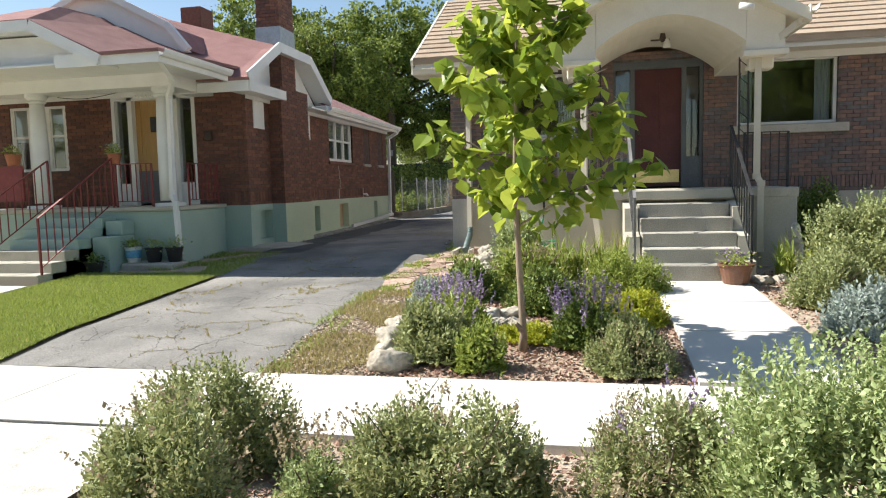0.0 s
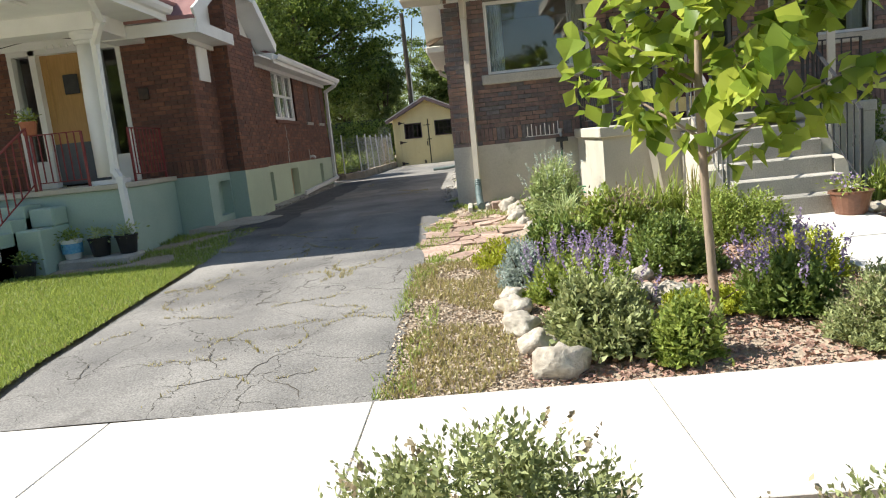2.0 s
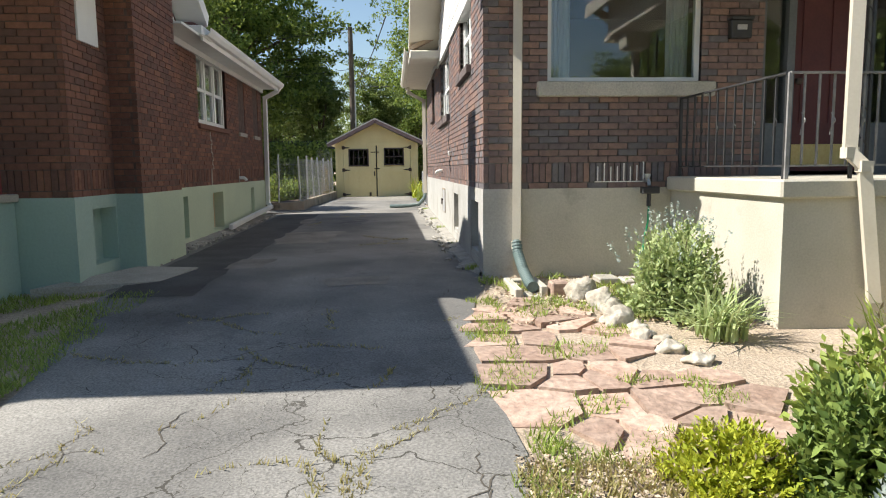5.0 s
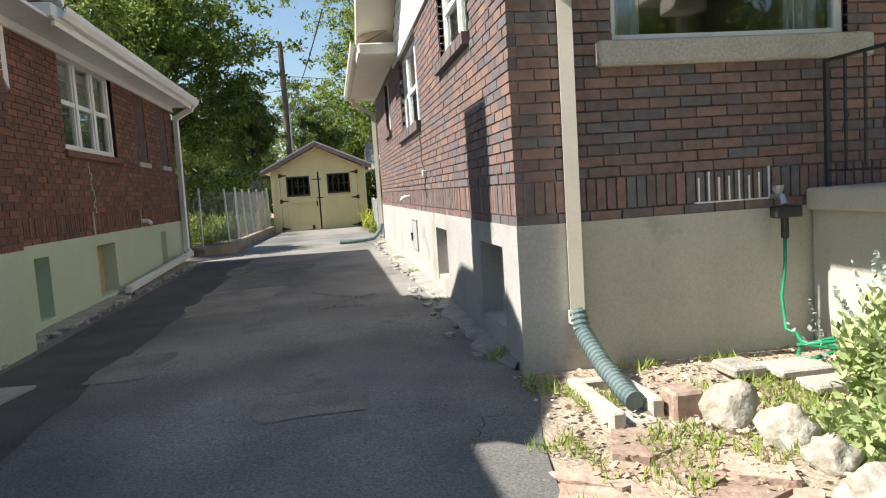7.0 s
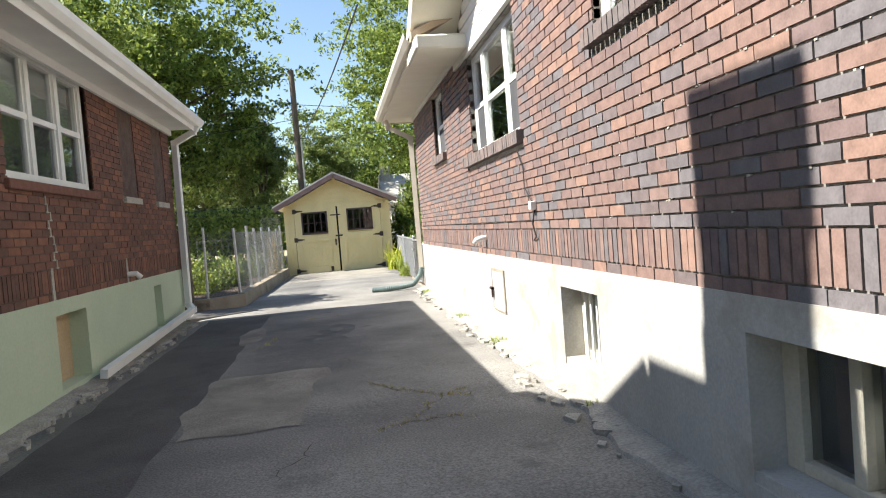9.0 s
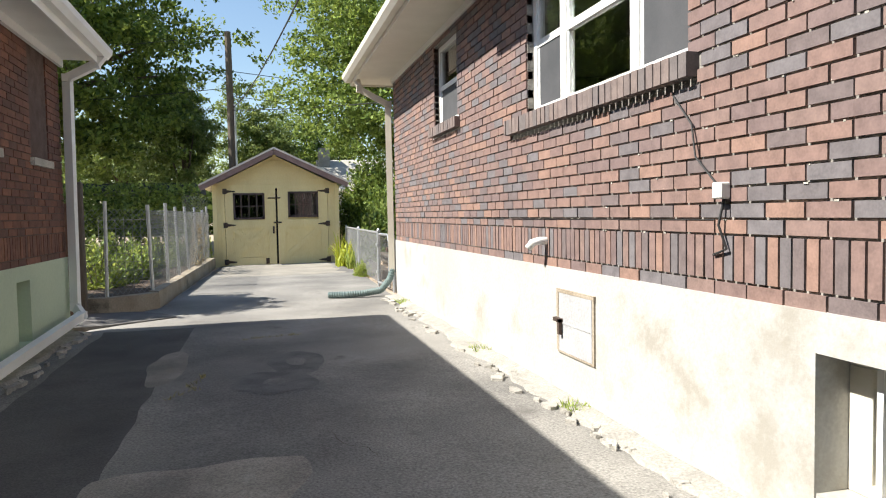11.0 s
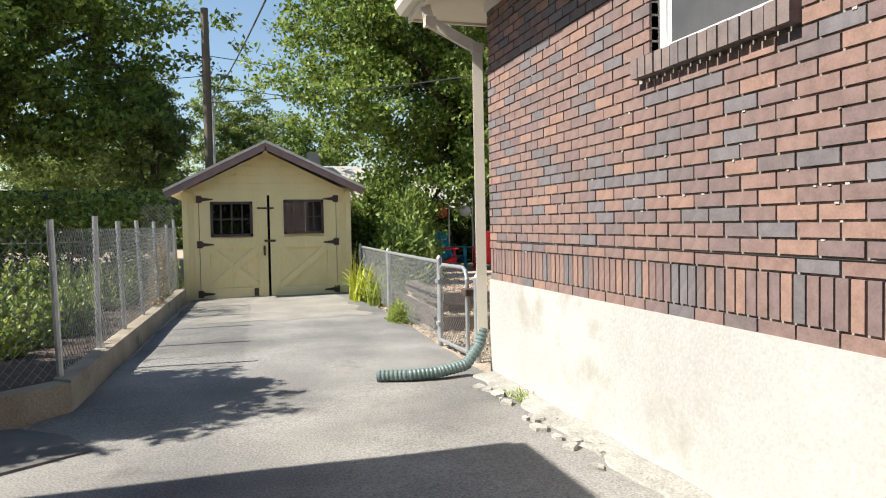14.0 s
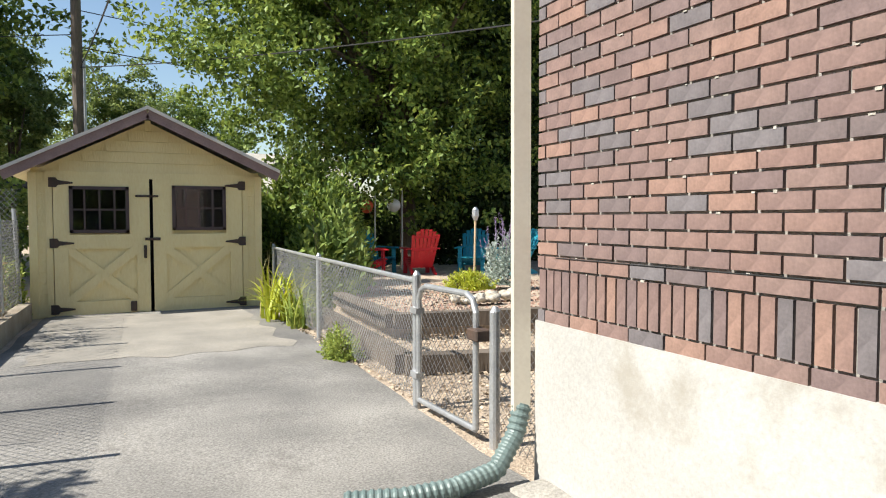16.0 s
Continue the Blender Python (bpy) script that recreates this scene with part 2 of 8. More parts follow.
M["wire"] = mat("grey_fence_wire", (0.20, 0.205, 0.205), (0.28, 0.28, 0.275), 10, 0.5, 0, 80, metal=0.5)
M["yellow"] = mat("faded_yellow_paint", (0.78, 0.66, 0.35), (0.72, 0.60, 0.31), 2.5, 0.75, 0.2, 45, fine=0.15, squash=(1, 1, 0.3))
M["brown"] = mat("mauve_brown_trim_paint", (0.22, 0.15, 0.14), (0.27, 0.19, 0.175), 6, 0.7, 0.15, 50)
M["winbrown"] = mat("dark_brown_window_paint", (0.06, 0.042, 0.042), (0.085, 0.06, 0.058), 6, 0.7, 0.15, 50)
M["rubble"] = mat("dusty_broken_concrete", (0.29, 0.275, 0.245), (0.40, 0.38, 0.335), 6, 0.95, 0.6, 60, fine=0.5, per=0.15)
M["tanwall"] = mat("stained_tan_concrete", (0.27, 0.22, 0.16), (0.36, 0.31, 0.24), 3, 0.92, 0.5, 60, fine=0.4, stain=((0.13, 0.11, 0.08), 2.5, 0.58))
M["bedsoil"] = mat("dark_bed_soil", (0.06, 0.042, 0.03), (0.11, 0.08, 0.058), 3, 0.98, 0.9, 45, fine=0.6)
M["seal"] = mat("dark_resealed_asphalt", (0.065, 0.062, 0.059), (0.105, 0.1, 0.094), 2.2, 0.85, 0.3, 90, fine=0.75)
M["pale_warm"] = mat("pale_warm_asphalt", (0.22, 0.205, 0.175), (0.31, 0.285, 0.24), 1.6, 0.92, 0.3, 90, fine=0.75)
M["crack"] = mat("dirt_filled_crack", (0.06, 0.052, 0.042), (0.11, 0.095, 0.075), 9, 0.98)
M["oilstain"] = mat("oil_stained_asphalt", (0.085, 0.082, 0.077), (0.15, 0.142, 0.132), 5, 0.75, 0.25, 90, fine=0.6)
# slab grey lowered to carry the shade at the bed corner
M["shaded_slab"] = mat("shade_darkened_concrete", (0.11, 0.105, 0.10), (0.15, 0.143, 0.132), 4, 0.85, 0.25, 150, fine=0.4)
M["tanpatch"] = mat("tan_brownish_asphalt", (0.18, 0.165, 0.143), (0.29, 0.265, 0.225), 3, 0.9, 0.3, 90, fine=0.8)
M["glazed"] = mat("brown_glazed_clay", (0.14, 0.065, 0.04), (0.19, 0.09, 0.055), 5, 0.35, 0.1, 40)
M["hinge"] = mat("rusty_black_hinge", (0.045, 0.035, 0.03), (0.08, 0.05, 0.035), 12, 0.7, 0.2, 60)
M["hose"] = mat("grey_green_pipe_plastic", (0.11, 0.155, 0.148), (0.15, 0.20, 0.19), 6, 0.45, 0.05, 50)
M["gardenhose"] = mat("green_hose_rubber", (0.015, 0.22, 0.09), (0.02, 0.28, 0.12), 6, 0.4, 0.05, 50)
M["pipe"] = mat("white_plastic", (0.78, 0.77, 0.73), (0.72, 0.71, 0.67), 6, 0.45, 0, 50)
M["doorred"] = mat("dark_red_door_paint", (0.07, 0.018, 0.02), (0.09, 0.024, 0.025), 3, 0.5, 0.05, 40)
M["doorgrey"] = mat("blue_grey_frame_paint", (0.10, 0.115, 0.125), (0.13, 0.14, 0.15), 3, 0.6, 0.05, 40)
M["brass"] = mat("brass_kick_plate", (0.75, 0.62, 0.32), (0.68, 0.55, 0.28), 6, 0.3, 0.03, 40, metal=0.9)
M["wooddoor"] = mat("golden_oak_door", (0.42, 0.25, 0.09), (0.50, 0.31, 0.12), 3, 0.45, 0.1, 40, squash=(1, 1, 0.1))
M["curtain"] = mat("white_net_curtain", (0.72, 0.74, 0.72), (0.64, 0.66, 0.65), 4, 0.9, 0.1, 40)
M["blind"] = mat("cream_window_blind", (0.55, 0.55, 0.50), (0.50, 0.50, 0.45), 4, 0.8, 0.05, 40)
M["screen"] = mat("grey_insect_screen", (0.055, 0.058, 0.062), (0.075, 0.076, 0.08), 4, 0.8, 0.05, 200)
M["room"] = mat("dim_room_wall", (0.30, 0.26, 0.22), (0.26, 0.23, 0.2), 2, 0.9)
M["terracotta"] = mat("terracotta", (0.42, 0.16, 0.08), (0.36, 0.13, 0.07), 6, 0.85, 0.15, 50)
M["blackpot"] = mat("black_nursery_pot", (0.015, 0.015, 0.017), (0.025, 0.025, 0.026), 6, 0.45, 0.03, 50)
M["rustwood"] = mat("red_brown_timber", (0.13, 0.075, 0.05), (0.19, 0.115, 0.08), 4, 0.9, 0.4, 60, squash=(1, 1, 0.15), fine=0.4)
M["woodpost"] = mat("weathered_timber", (0.10, 0.08, 0.062), (0.16, 0.13, 0.10), 4, 0.9, 0.5, 60, squash=(1, 1, 0.15), fine=0.4)
M["trunk"] = mat("tree_bark", (0.10, 0.075, 0.055), (0.17, 0.13, 0.095), 8, 0.95, 0.9, 30, squash=(1, 1, 0.25), fine=0.5)
M["youngbark"] = mat("smooth_young_bark", (0.27, 0.20, 0.14), (0.33, 0.26, 0.19), 8, 0.85, 0.3, 50, squash=(1, 1, 0.25))
M["redplastic"] = mat("bright_red_plastic", (0.62, 0.02, 0.03), (0.56, 0.02, 0.03), 4, 0.45, 0.02, 40)
M["tealplastic"] = mat("turquoise_plastic", (0.015, 0.28, 0.38), (0.015, 0.25, 0.34), 4, 0.45, 0.02, 40)
M["greymetal"] = mat("painted_grey_hatch", (0.36, 0.36, 0.365), (0.43, 0.43, 0.43), 6, 0.6, 0.2, 50, stain=((0.5, 0.5, 0.48), 14, 0.58))
M["plywood"] = mat("raw_plywood", (0.50, 0.38, 0.24), (0.44, 0.33, 0.2), 3, 0.85, 0.2, 40)
# near-black: the carport roof, and painted darkness behind window panes
M["dark_roof_room"] = mat("dark_carport_and_unlit_room", (0.03, 0.03, 0.032), (0.05, 0.05, 0.05), 2, 0.8, 0.1, 40)
M["cable"] = mat("black_cable", (0.02, 0.02, 0.02), (0.03, 0.03, 0.03), 5, 0.6)
M["glass"] = glass_mat()
M["sage"] = leaf_mat("sage_leaf", (0.18, 0.22, 0.085), (0.43, 0.47, 0.22), 0.25, 0.6)
M["dryleaf"] = leaf_mat("dry_seedhead", (0.27, 0.225, 0.13), (0.42, 0.36, 0.23), 0.25, 0.8)
M["greenleaf"] = leaf_mat("garden_leaf", (0.15, 0.215, 0.04), (0.37, 0.45, 0.11), 0.32)
M["darkleaf"] = leaf_mat("dark_garden_leaf", (0.085, 0.14, 0.032), (0.25, 0.33, 0.085), 0.28)
M["paleleaf"] = leaf_mat("pale_mint_leaf", (0.23, 0.31, 0.11), (0.48, 0.55, 0.28), 0.25, 0.65)
M["silver"] = leaf_mat("silver_leaf", (0.30, 0.36, 0.32), (0.42, 0.47, 0.42), 0.2, 0.75)
M["lime"] = leaf_mat("lime_leaf", (0.28, 0.34, 0.03), (0.48, 0.52, 0.06), 0.3)
M["purple"] = leaf_mat("purple_flower", (0.24, 0.17, 0.29), (0.37, 0.29, 0.42), 0.25)
M["treeleaf"] = leaf_mat("tree_leaf", (0.045, 0.088, 0.017), (0.26, 0.36, 0.075), 0.34)
M["treedark"] = leaf_mat("shade_tree_leaf", (0.045, 0.08, 0.016), (0.24, 0.33, 0.07), 0.33)
# leaf green darkened so its colour carries the deep shade behind the terrace
M["sdark"] = leaf_mat("shade_darkened_leaf", (0.02, 0.045, 0.012), (0.06, 0.10, 0.025), 0.3)
M["treelight"] = leaf_mat("light_tree_leaf", (0.085, 0.135, 0.036), (0.21, 0.28, 0.08), 0.4)
M["bigleaf"] = leaf_mat("young_tree_leaf", (0.10, 0.185, 0.022), (0.36, 0.46, 0.075), 0.5, 0.4)
M["grass"] = leaf_mat("grass_blade", (0.16, 0.235, 0.045), (0.35, 0.44, 0.11), 0.3)
M["drygrass"] = leaf_mat("dry_grass_blade", (0.27, 0.255, 0.09), (0.43, 0.385, 0.17), 0.3)
M["red_petal"] = leaf_mat("red_bloom", (0.45, 0.03, 0.02), (0.55, 0.06, 0.03), 0.2)

GY = [(-400, 0.0), (-1.25, 0.0), (-1.1, 0.13), (3.7, 0.195), (5.1, 0.215), (6.0, 0.33), (9.0, 0.49), (12.3, 0.655), (16, 0.68), (22, 0.71), (25, 0.735), (31, 0.72), (45, 0.75), (600, 0.75)]


def ground_z(y):
    for (a, za), (b, zb) in zip(GY, GY[1:]):
        if y <= b:
            return za + (zb - za) * (y - a) / (b - a)
    return 0.75


# ---- building helpers ----
def mesh_object(name, verts, faces, material, parent=None, label="", smooth=False):
    me = bpy.data.meshes.new(name)
    me.from_pydata([tuple(v) for v in verts], [], faces)
    me.materials.append(material)
    if smooth:
        me.polygons.foreach_set("use_smooth", [True] * len(me.polygons))
    ob = new(name, me)
    if parent:
        ob.parent = parent
    if label:
        ob["label"] = label
    return ob


def part(name, bm, material, parent=None, label="", smooth=False):
    me = bpy.data.meshes.new(name)
    bmesh.ops.recalc_face_normals(bm, faces=bm.faces)
    bm.to_mesh(me)
    bm.free()
    me.materials.append(material)
    if smooth:
        me.polygons.foreach_set("use_smooth", [True] * len(me.polygons))
    ob = new(name, me)
    if parent:
        ob.parent = parent
    if label:
        ob["label"] = label
    return ob


def thing(name, label, category, group="", kind=""):
    return tagged(new(name), label, category, group, kind)


def box(bm, x0, x1, y0, y1, z0, z1, bevel=0.0):
    r = bmesh.ops.create_cube(bm, size=1.0, matrix=Matrix.LocRotScale(((x0 + x1) / 2, (y0 + y1) / 2, (z0 + z1) / 2), None, (abs(x1 - x0), abs(y1 - y0), abs(z1 - z0))))
    if bevel:
        es = list({e for v in r["verts"] for e in v.link_edges})
        bmesh.ops.bevel(bm, geom=es, offset=bevel, segments=1, affect="EDGES")
    return bm


def boxes(*specs, bevel=0.0):
    bm = bmesh.new()
    for s in specs:
        box(bm, *s, bevel=bevel)
    return bm


def beam(bm, a, b, w, h, up=(0, 0, 1)):
    """A square bar from a to b."""
    a, b = Vector(a), Vector(b)
    d = (b - a).normalized()
    s = d.cross(Vector(up))
    if s.length < 1e-3:
        s = d.cross(Vector((0, 1, 0)))
    s.normalize()
    u = s.cross(d)
    vs = [bm.verts.new(p + s * w / 2 * i + u * h / 2 * j) for p in (a, b) for i, j in ((-1, -1), (1, -1), (1, 1), (-1, 1))]
    for f in ((0, 1, 2, 3), (7, 6, 5, 4), (0, 4, 5, 1), (1, 5, 6, 2), (2, 6, 7, 3), (3, 7, 4, 0)):
        bm.faces.new([vs[i] for i in f])
    return bm


def tube(bm, pts, radii, n=8, caps=True):
    """A round pipe through points."""
    pts = [Vector(p) for p in pts]
    if not isinstance(radii, (list, tuple)):
        radii = [radii] * len(pts)
    rings = []
    ref = None
    for i, p in enumerate(pts):
        d = (pts[min(i + 1, len(pts) - 1)] - pts[max(i - 1, 0)]).normalized()
        if ref is None:
            ref = d.orthogonal().normalized()
        ref = (ref - d * ref.dot(d)).normalized()
        o = d.cross(ref)
        rings.append([bm.verts.new(p + (ref * math.cos(2 * math.pi * k / n) + o * math.sin(2 * math.pi * k / n)) * radii[i]) for k in range(n)])
    for r0, r1 in zip(rings, rings[1:]):
        for k in range(n):
            bm.faces.new((r0[k], r0[(k + 1) % n], r1[(k + 1) % n], r1[k]))
    if caps:
        bm.faces.new(rings[0][::-1])
        bm.faces.new(rings[-1])
    return bm


def lathe(bm, x, y, profile, n=20):
    """A turned shape: (radius, z) pairs."""
    rings = [[bm.verts.new((x + r * math.cos(2 * math.pi * k / n), y + r * math.sin(2 * math.pi * k / n), z)) for k in range(n)] for r, z in profile]
    for r0, r1 in zip(rings, rings[1:]):
        for k in range(n):
            bm.faces.new((r0[k], r0[(k + 1) % n], r1[(k + 1) % n], r1[k]))
    bm.faces.new(rings[0][::-1])
    bm.faces.new(rings[-1])
    return bm


def prism(bm, poly, axis, a, b):
    """A flat polygon drawn out along an axis from a to b. axis x: points (y, z); y: (x, z); z: (x, y)."""
    def at(p, d):
        return {"x": (d, p[0], p[1]), "y": (p[0], d, p[1]), "z": (p[0], p[1], d)}[axis]
    lo, hi = [bm.verts.new(at(p, a)) for p in poly], [bm.verts.new(at(p, b)) for p in poly]
    n = len(poly)
    bm.faces.new(lo)
    bm.faces.new(hi[::-1])
    for i in range(n):
        bm.faces.new((lo[i], lo[(i + 1) % n], hi[(i + 1) % n], hi[i]))
    return bm


def slab(bm, pts, thick):
    """A sloping sheet: corner points of its top, with a thickness downwards."""
    top = [bm.verts.new(p) for p in pts]
    bot = [bm.verts.new((p[0], p[1], p[2] - thick)) for p in pts]
    bm.faces.new(top)
    bm.faces.new(bot[::-1])
    n = len(pts)
    for i in range(n):
        bm.faces.new((top[i], top[(i + 1) % n], bot[(i + 1) % n], bot[i]))
    return bm


def wall_cells(bm, axis, face, back, u0, u1, z0, z1, holes):
    """A wall with openings through it, made of blocks. axis x: the wall lies in a plane of constant x and u is y."""
    us = sorted({u0, u1, *[min(max(v, u0), u1) for h in holes for v in h[:2]]})
    zs = sorted({z0, z1, *[min(max(v, z0), z1) for h in holes for v in h[2:]]})
    nu, nz = len(us) - 1, len(zs) - 1
    solid = {(i, j) for i in range(nu) for j in range(nz)
             if not any(h[0] <= (us[i] + us[i + 1]) / 2 <= h[1] and h[2] <= (zs[j] + zs[j + 1]) / 2 <= h[3] for h in holes)}
    made = {}

    def v(i, j, k):
        if (i, j, k) not in made:
            d = back if k else face
            made[i, j, k] = bm.verts.new((d, us[i], zs[j]) if axis == "x" else (us[i], d, zs[j]))
        return made[i, j, k]
    for i, j in sorted(solid):
        for k in (0, 1):
            bm.faces.new((v(i, j, k), v(i + 1, j, k), v(i + 1, j + 1, k), v(i, j + 1, k)))
        if (i - 1, j) not in solid:
            bm.faces.new((v(i, j, 0), v(i, j + 1, 0), v(i, j + 1, 1), v(i, j, 1)))
        if (i + 1, j) not in solid:
            bm.faces.new((v(i + 1, j, 0), v(i + 1, j + 1, 0), v(i + 1, j + 1, 1), v(i + 1, j, 1)))
        if (i, j - 1) not in solid:
            bm.faces.new((v(i, j, 0), v(i + 1, j, 0), v(i + 1, j, 1), v(i, j, 1)))
        if (i, j + 1) not in solid:
            bm.faces.new((v(i, j + 1, 0), v(i + 1, j + 1, 0), v(i + 1, j + 1, 1), v(i, j + 1, 1)))
    return bm


class Pile:
    """Many small closed blocks gathered into one mesh."""

    def __init__(self):
        self.v, self.f = [], []

    def block(self, x0, x1, y0, y1, z0, z1):
        k = len(self.v)
        self.v += [(x0, y0, z0), (x1, y0, z0), (x1, y1, z0), (x0, y1, z0), (x0, y0, z1), (x1, y0, z1), (x1, y1, z1), (x0, y1, z1)]
        self.f += [tuple(k + i for i in q) for q in ((3, 2, 1, 0), (4, 5, 6, 7), (0, 1, 5, 4), (1, 2, 6, 5), (2, 3, 7, 6), (3, 0, 4, 7))]


RNG = random.Random(7)
SOLDIER = 0.198
COURSE = 0.0668
BRICK = 0.2055


def lay_bricks(axis, face, depth, u0, u1, z0, z1, holes, pile, own=None, keep=None, soldier=True, out=-1):
    """Running bond with a base course and a soldier course. Each block goes to pile, or, where keep(u, z) says so, to own."""
    def put(a, b, c, d):
        a, b = max(a, u0), min(b, u1)
        if b - a < 0.02:
            return
        for h in holes:
            if c < h[3] - 0.01 and d > h[2] + 0.01 and a < h[1] - 0.004 and b > h[0] + 0.004:
                if a < h[0] - 0.03 and b <= h[1] + 0.2:
                    b = h[0]
                elif b > h[1] + 0.03 and a >= h[0] - 0.2:
                    a = h[1]
                else:
                    return
        j = RNG.uniform(-0.0015, 0.003)
        f0, f1 = sorted((face + out * j, face - out * depth))
        t = (f0, f1, a, b, c, d) if axis == "x" else (a, b, f0, f1, c, d)
        if own is not None and keep((a + b) / 2, (c + d) / 2):
            own.append(t)
        else:
            pile.block(*t)
    z, row, g = z0, 0, 0.0108
    while z < z1 - 0.02:
        if soldier and row == 1:
            u = u0
            while u < u1:
                put(u + g / 2, u + 0.0652 - g / 2, z, z + SOLDIER - g)
                u += 0.0652
            z += SOLDIER
        else:
            u = u0 - (BRICK / 2 if row % 2 else 0)
            while u < u1:
                put(u + g / 2, u + BRICK - g / 2, z, min(z + COURSE - g, z1))
                u += BRICK
            z += COURSE
        row += 1


def leaves_mesh(name, centres, sizes, material, parent=None, label="", aspect=0.55, droop=0.0, seed=1, outward=None, fold=0.25, along=None):
    """Many small folded leaves, one at each centre, as one mesh."""
    r = np.random.RandomState(seed)
    c = np.asarray(centres, dtype=float)
    n = len(c)
    d = r.normal(size=(n, 3))
    if outward is not None:
        d = d * 0.55 + outward
    if along is not None:
        d = d * 0.16 + along
    d[:, 2] -= droop
    d /= np.linalg.norm(d, axis=1)[:, None] + 1e-9
    k = r.normal(size=(n, 3))
    k[:, 2] += 0.9
    s = np.cross(d, k)
    s /= np.linalg.norm(s, axis=1)[:, None] + 1e-9
    u = np.cross(s, d)
    L = (np.asarray(sizes) if np.ndim(sizes) else np.full(n, sizes)) * r.uniform(0.7, 1.25, n)
    L = L[:, None]
    v = np.empty((n, 4, 3))
    v[:, 0] = c - d * L * 0.5
    v[:, 1] = c + s * L * aspect * 0.5 + u * L * fold * 0.5
    v[:, 2] = c + d * L * 0.5
    v[:, 3] = c - s * L * aspect * 0.5 + u * L * fold * 0.5
    me = bpy.data.meshes.new(name)
    me.vertices.add(n * 4)
    me.vertices.foreach_set("co", v.reshape(-1))
    idx = (np.arange(n) * 4)[:, None] + np.array([[0, 1, 2, 0, 2, 3]])
    me.loops.add(n * 6)
    me.loops.foreach_set("vertex_index", idx.reshape(-1).astype(np.int32))
    me.polygons.add(n * 2)
    me.polygons.foreach_set("loop_start", np.arange(0, n * 6, 3).astype(np.int32))
    me.polygons.foreach_set("loop_total", np.full(n * 2, 3, dtype=np.int32))
    me.update(calc_edges=True)
    me.materials.append(material)
    ob = new(name, me)
    if parent:
        ob.parent = parent
    if label:
        ob["label"] = label
    return ob


def blob_points(r, n, rx, ry, rz, clumps, spread):
    """Points in clumps over an uneven mound."""
    q = r.normal(size=(clumps, 3))
    q[:, 2] = np.abs(q[:, 2]) * 1.0 - 0.15
    q /= np.linalg.norm(q, axis=1)[:, None]
    q *= r.uniform(0.5, 1.0, size=(clumps, 1)) ** 0.5
    which = r.randint(0, clumps, n)
    p = q[which] + r.normal(size=(n, 3)) * spread
    rad = np.linalg.norm(p, axis=1)[:, None] + 1e-6
    out = p / rad
    ph = r.uniform(0, 6.28, 6)
    cap = 0.9 + 0.1 * np.sin(4.5 * out[:, 0] + ph[0]) * np.cos(3.5 * out[:, 1] + ph[1]) + 0.1 * np.sin(6 * out[:, 2] + 4 * out[:, 0] + ph[2]) + 0.07 * np.sin(11 * out[:, 0] + 9 * out[:, 1] + ph[3]) * np.cos(10 * out[:, 2] + ph[4])
    cap = cap[:, None]
    p = np.where(rad > cap, out * (cap + 0.42 * (rad - cap)), p)
    p *= np.array([rx, ry, rz])
    p[:, 2] = np.maximum(p[:, 2], -0.05 + r.uniform(0, 0.08, n))
    return p, out


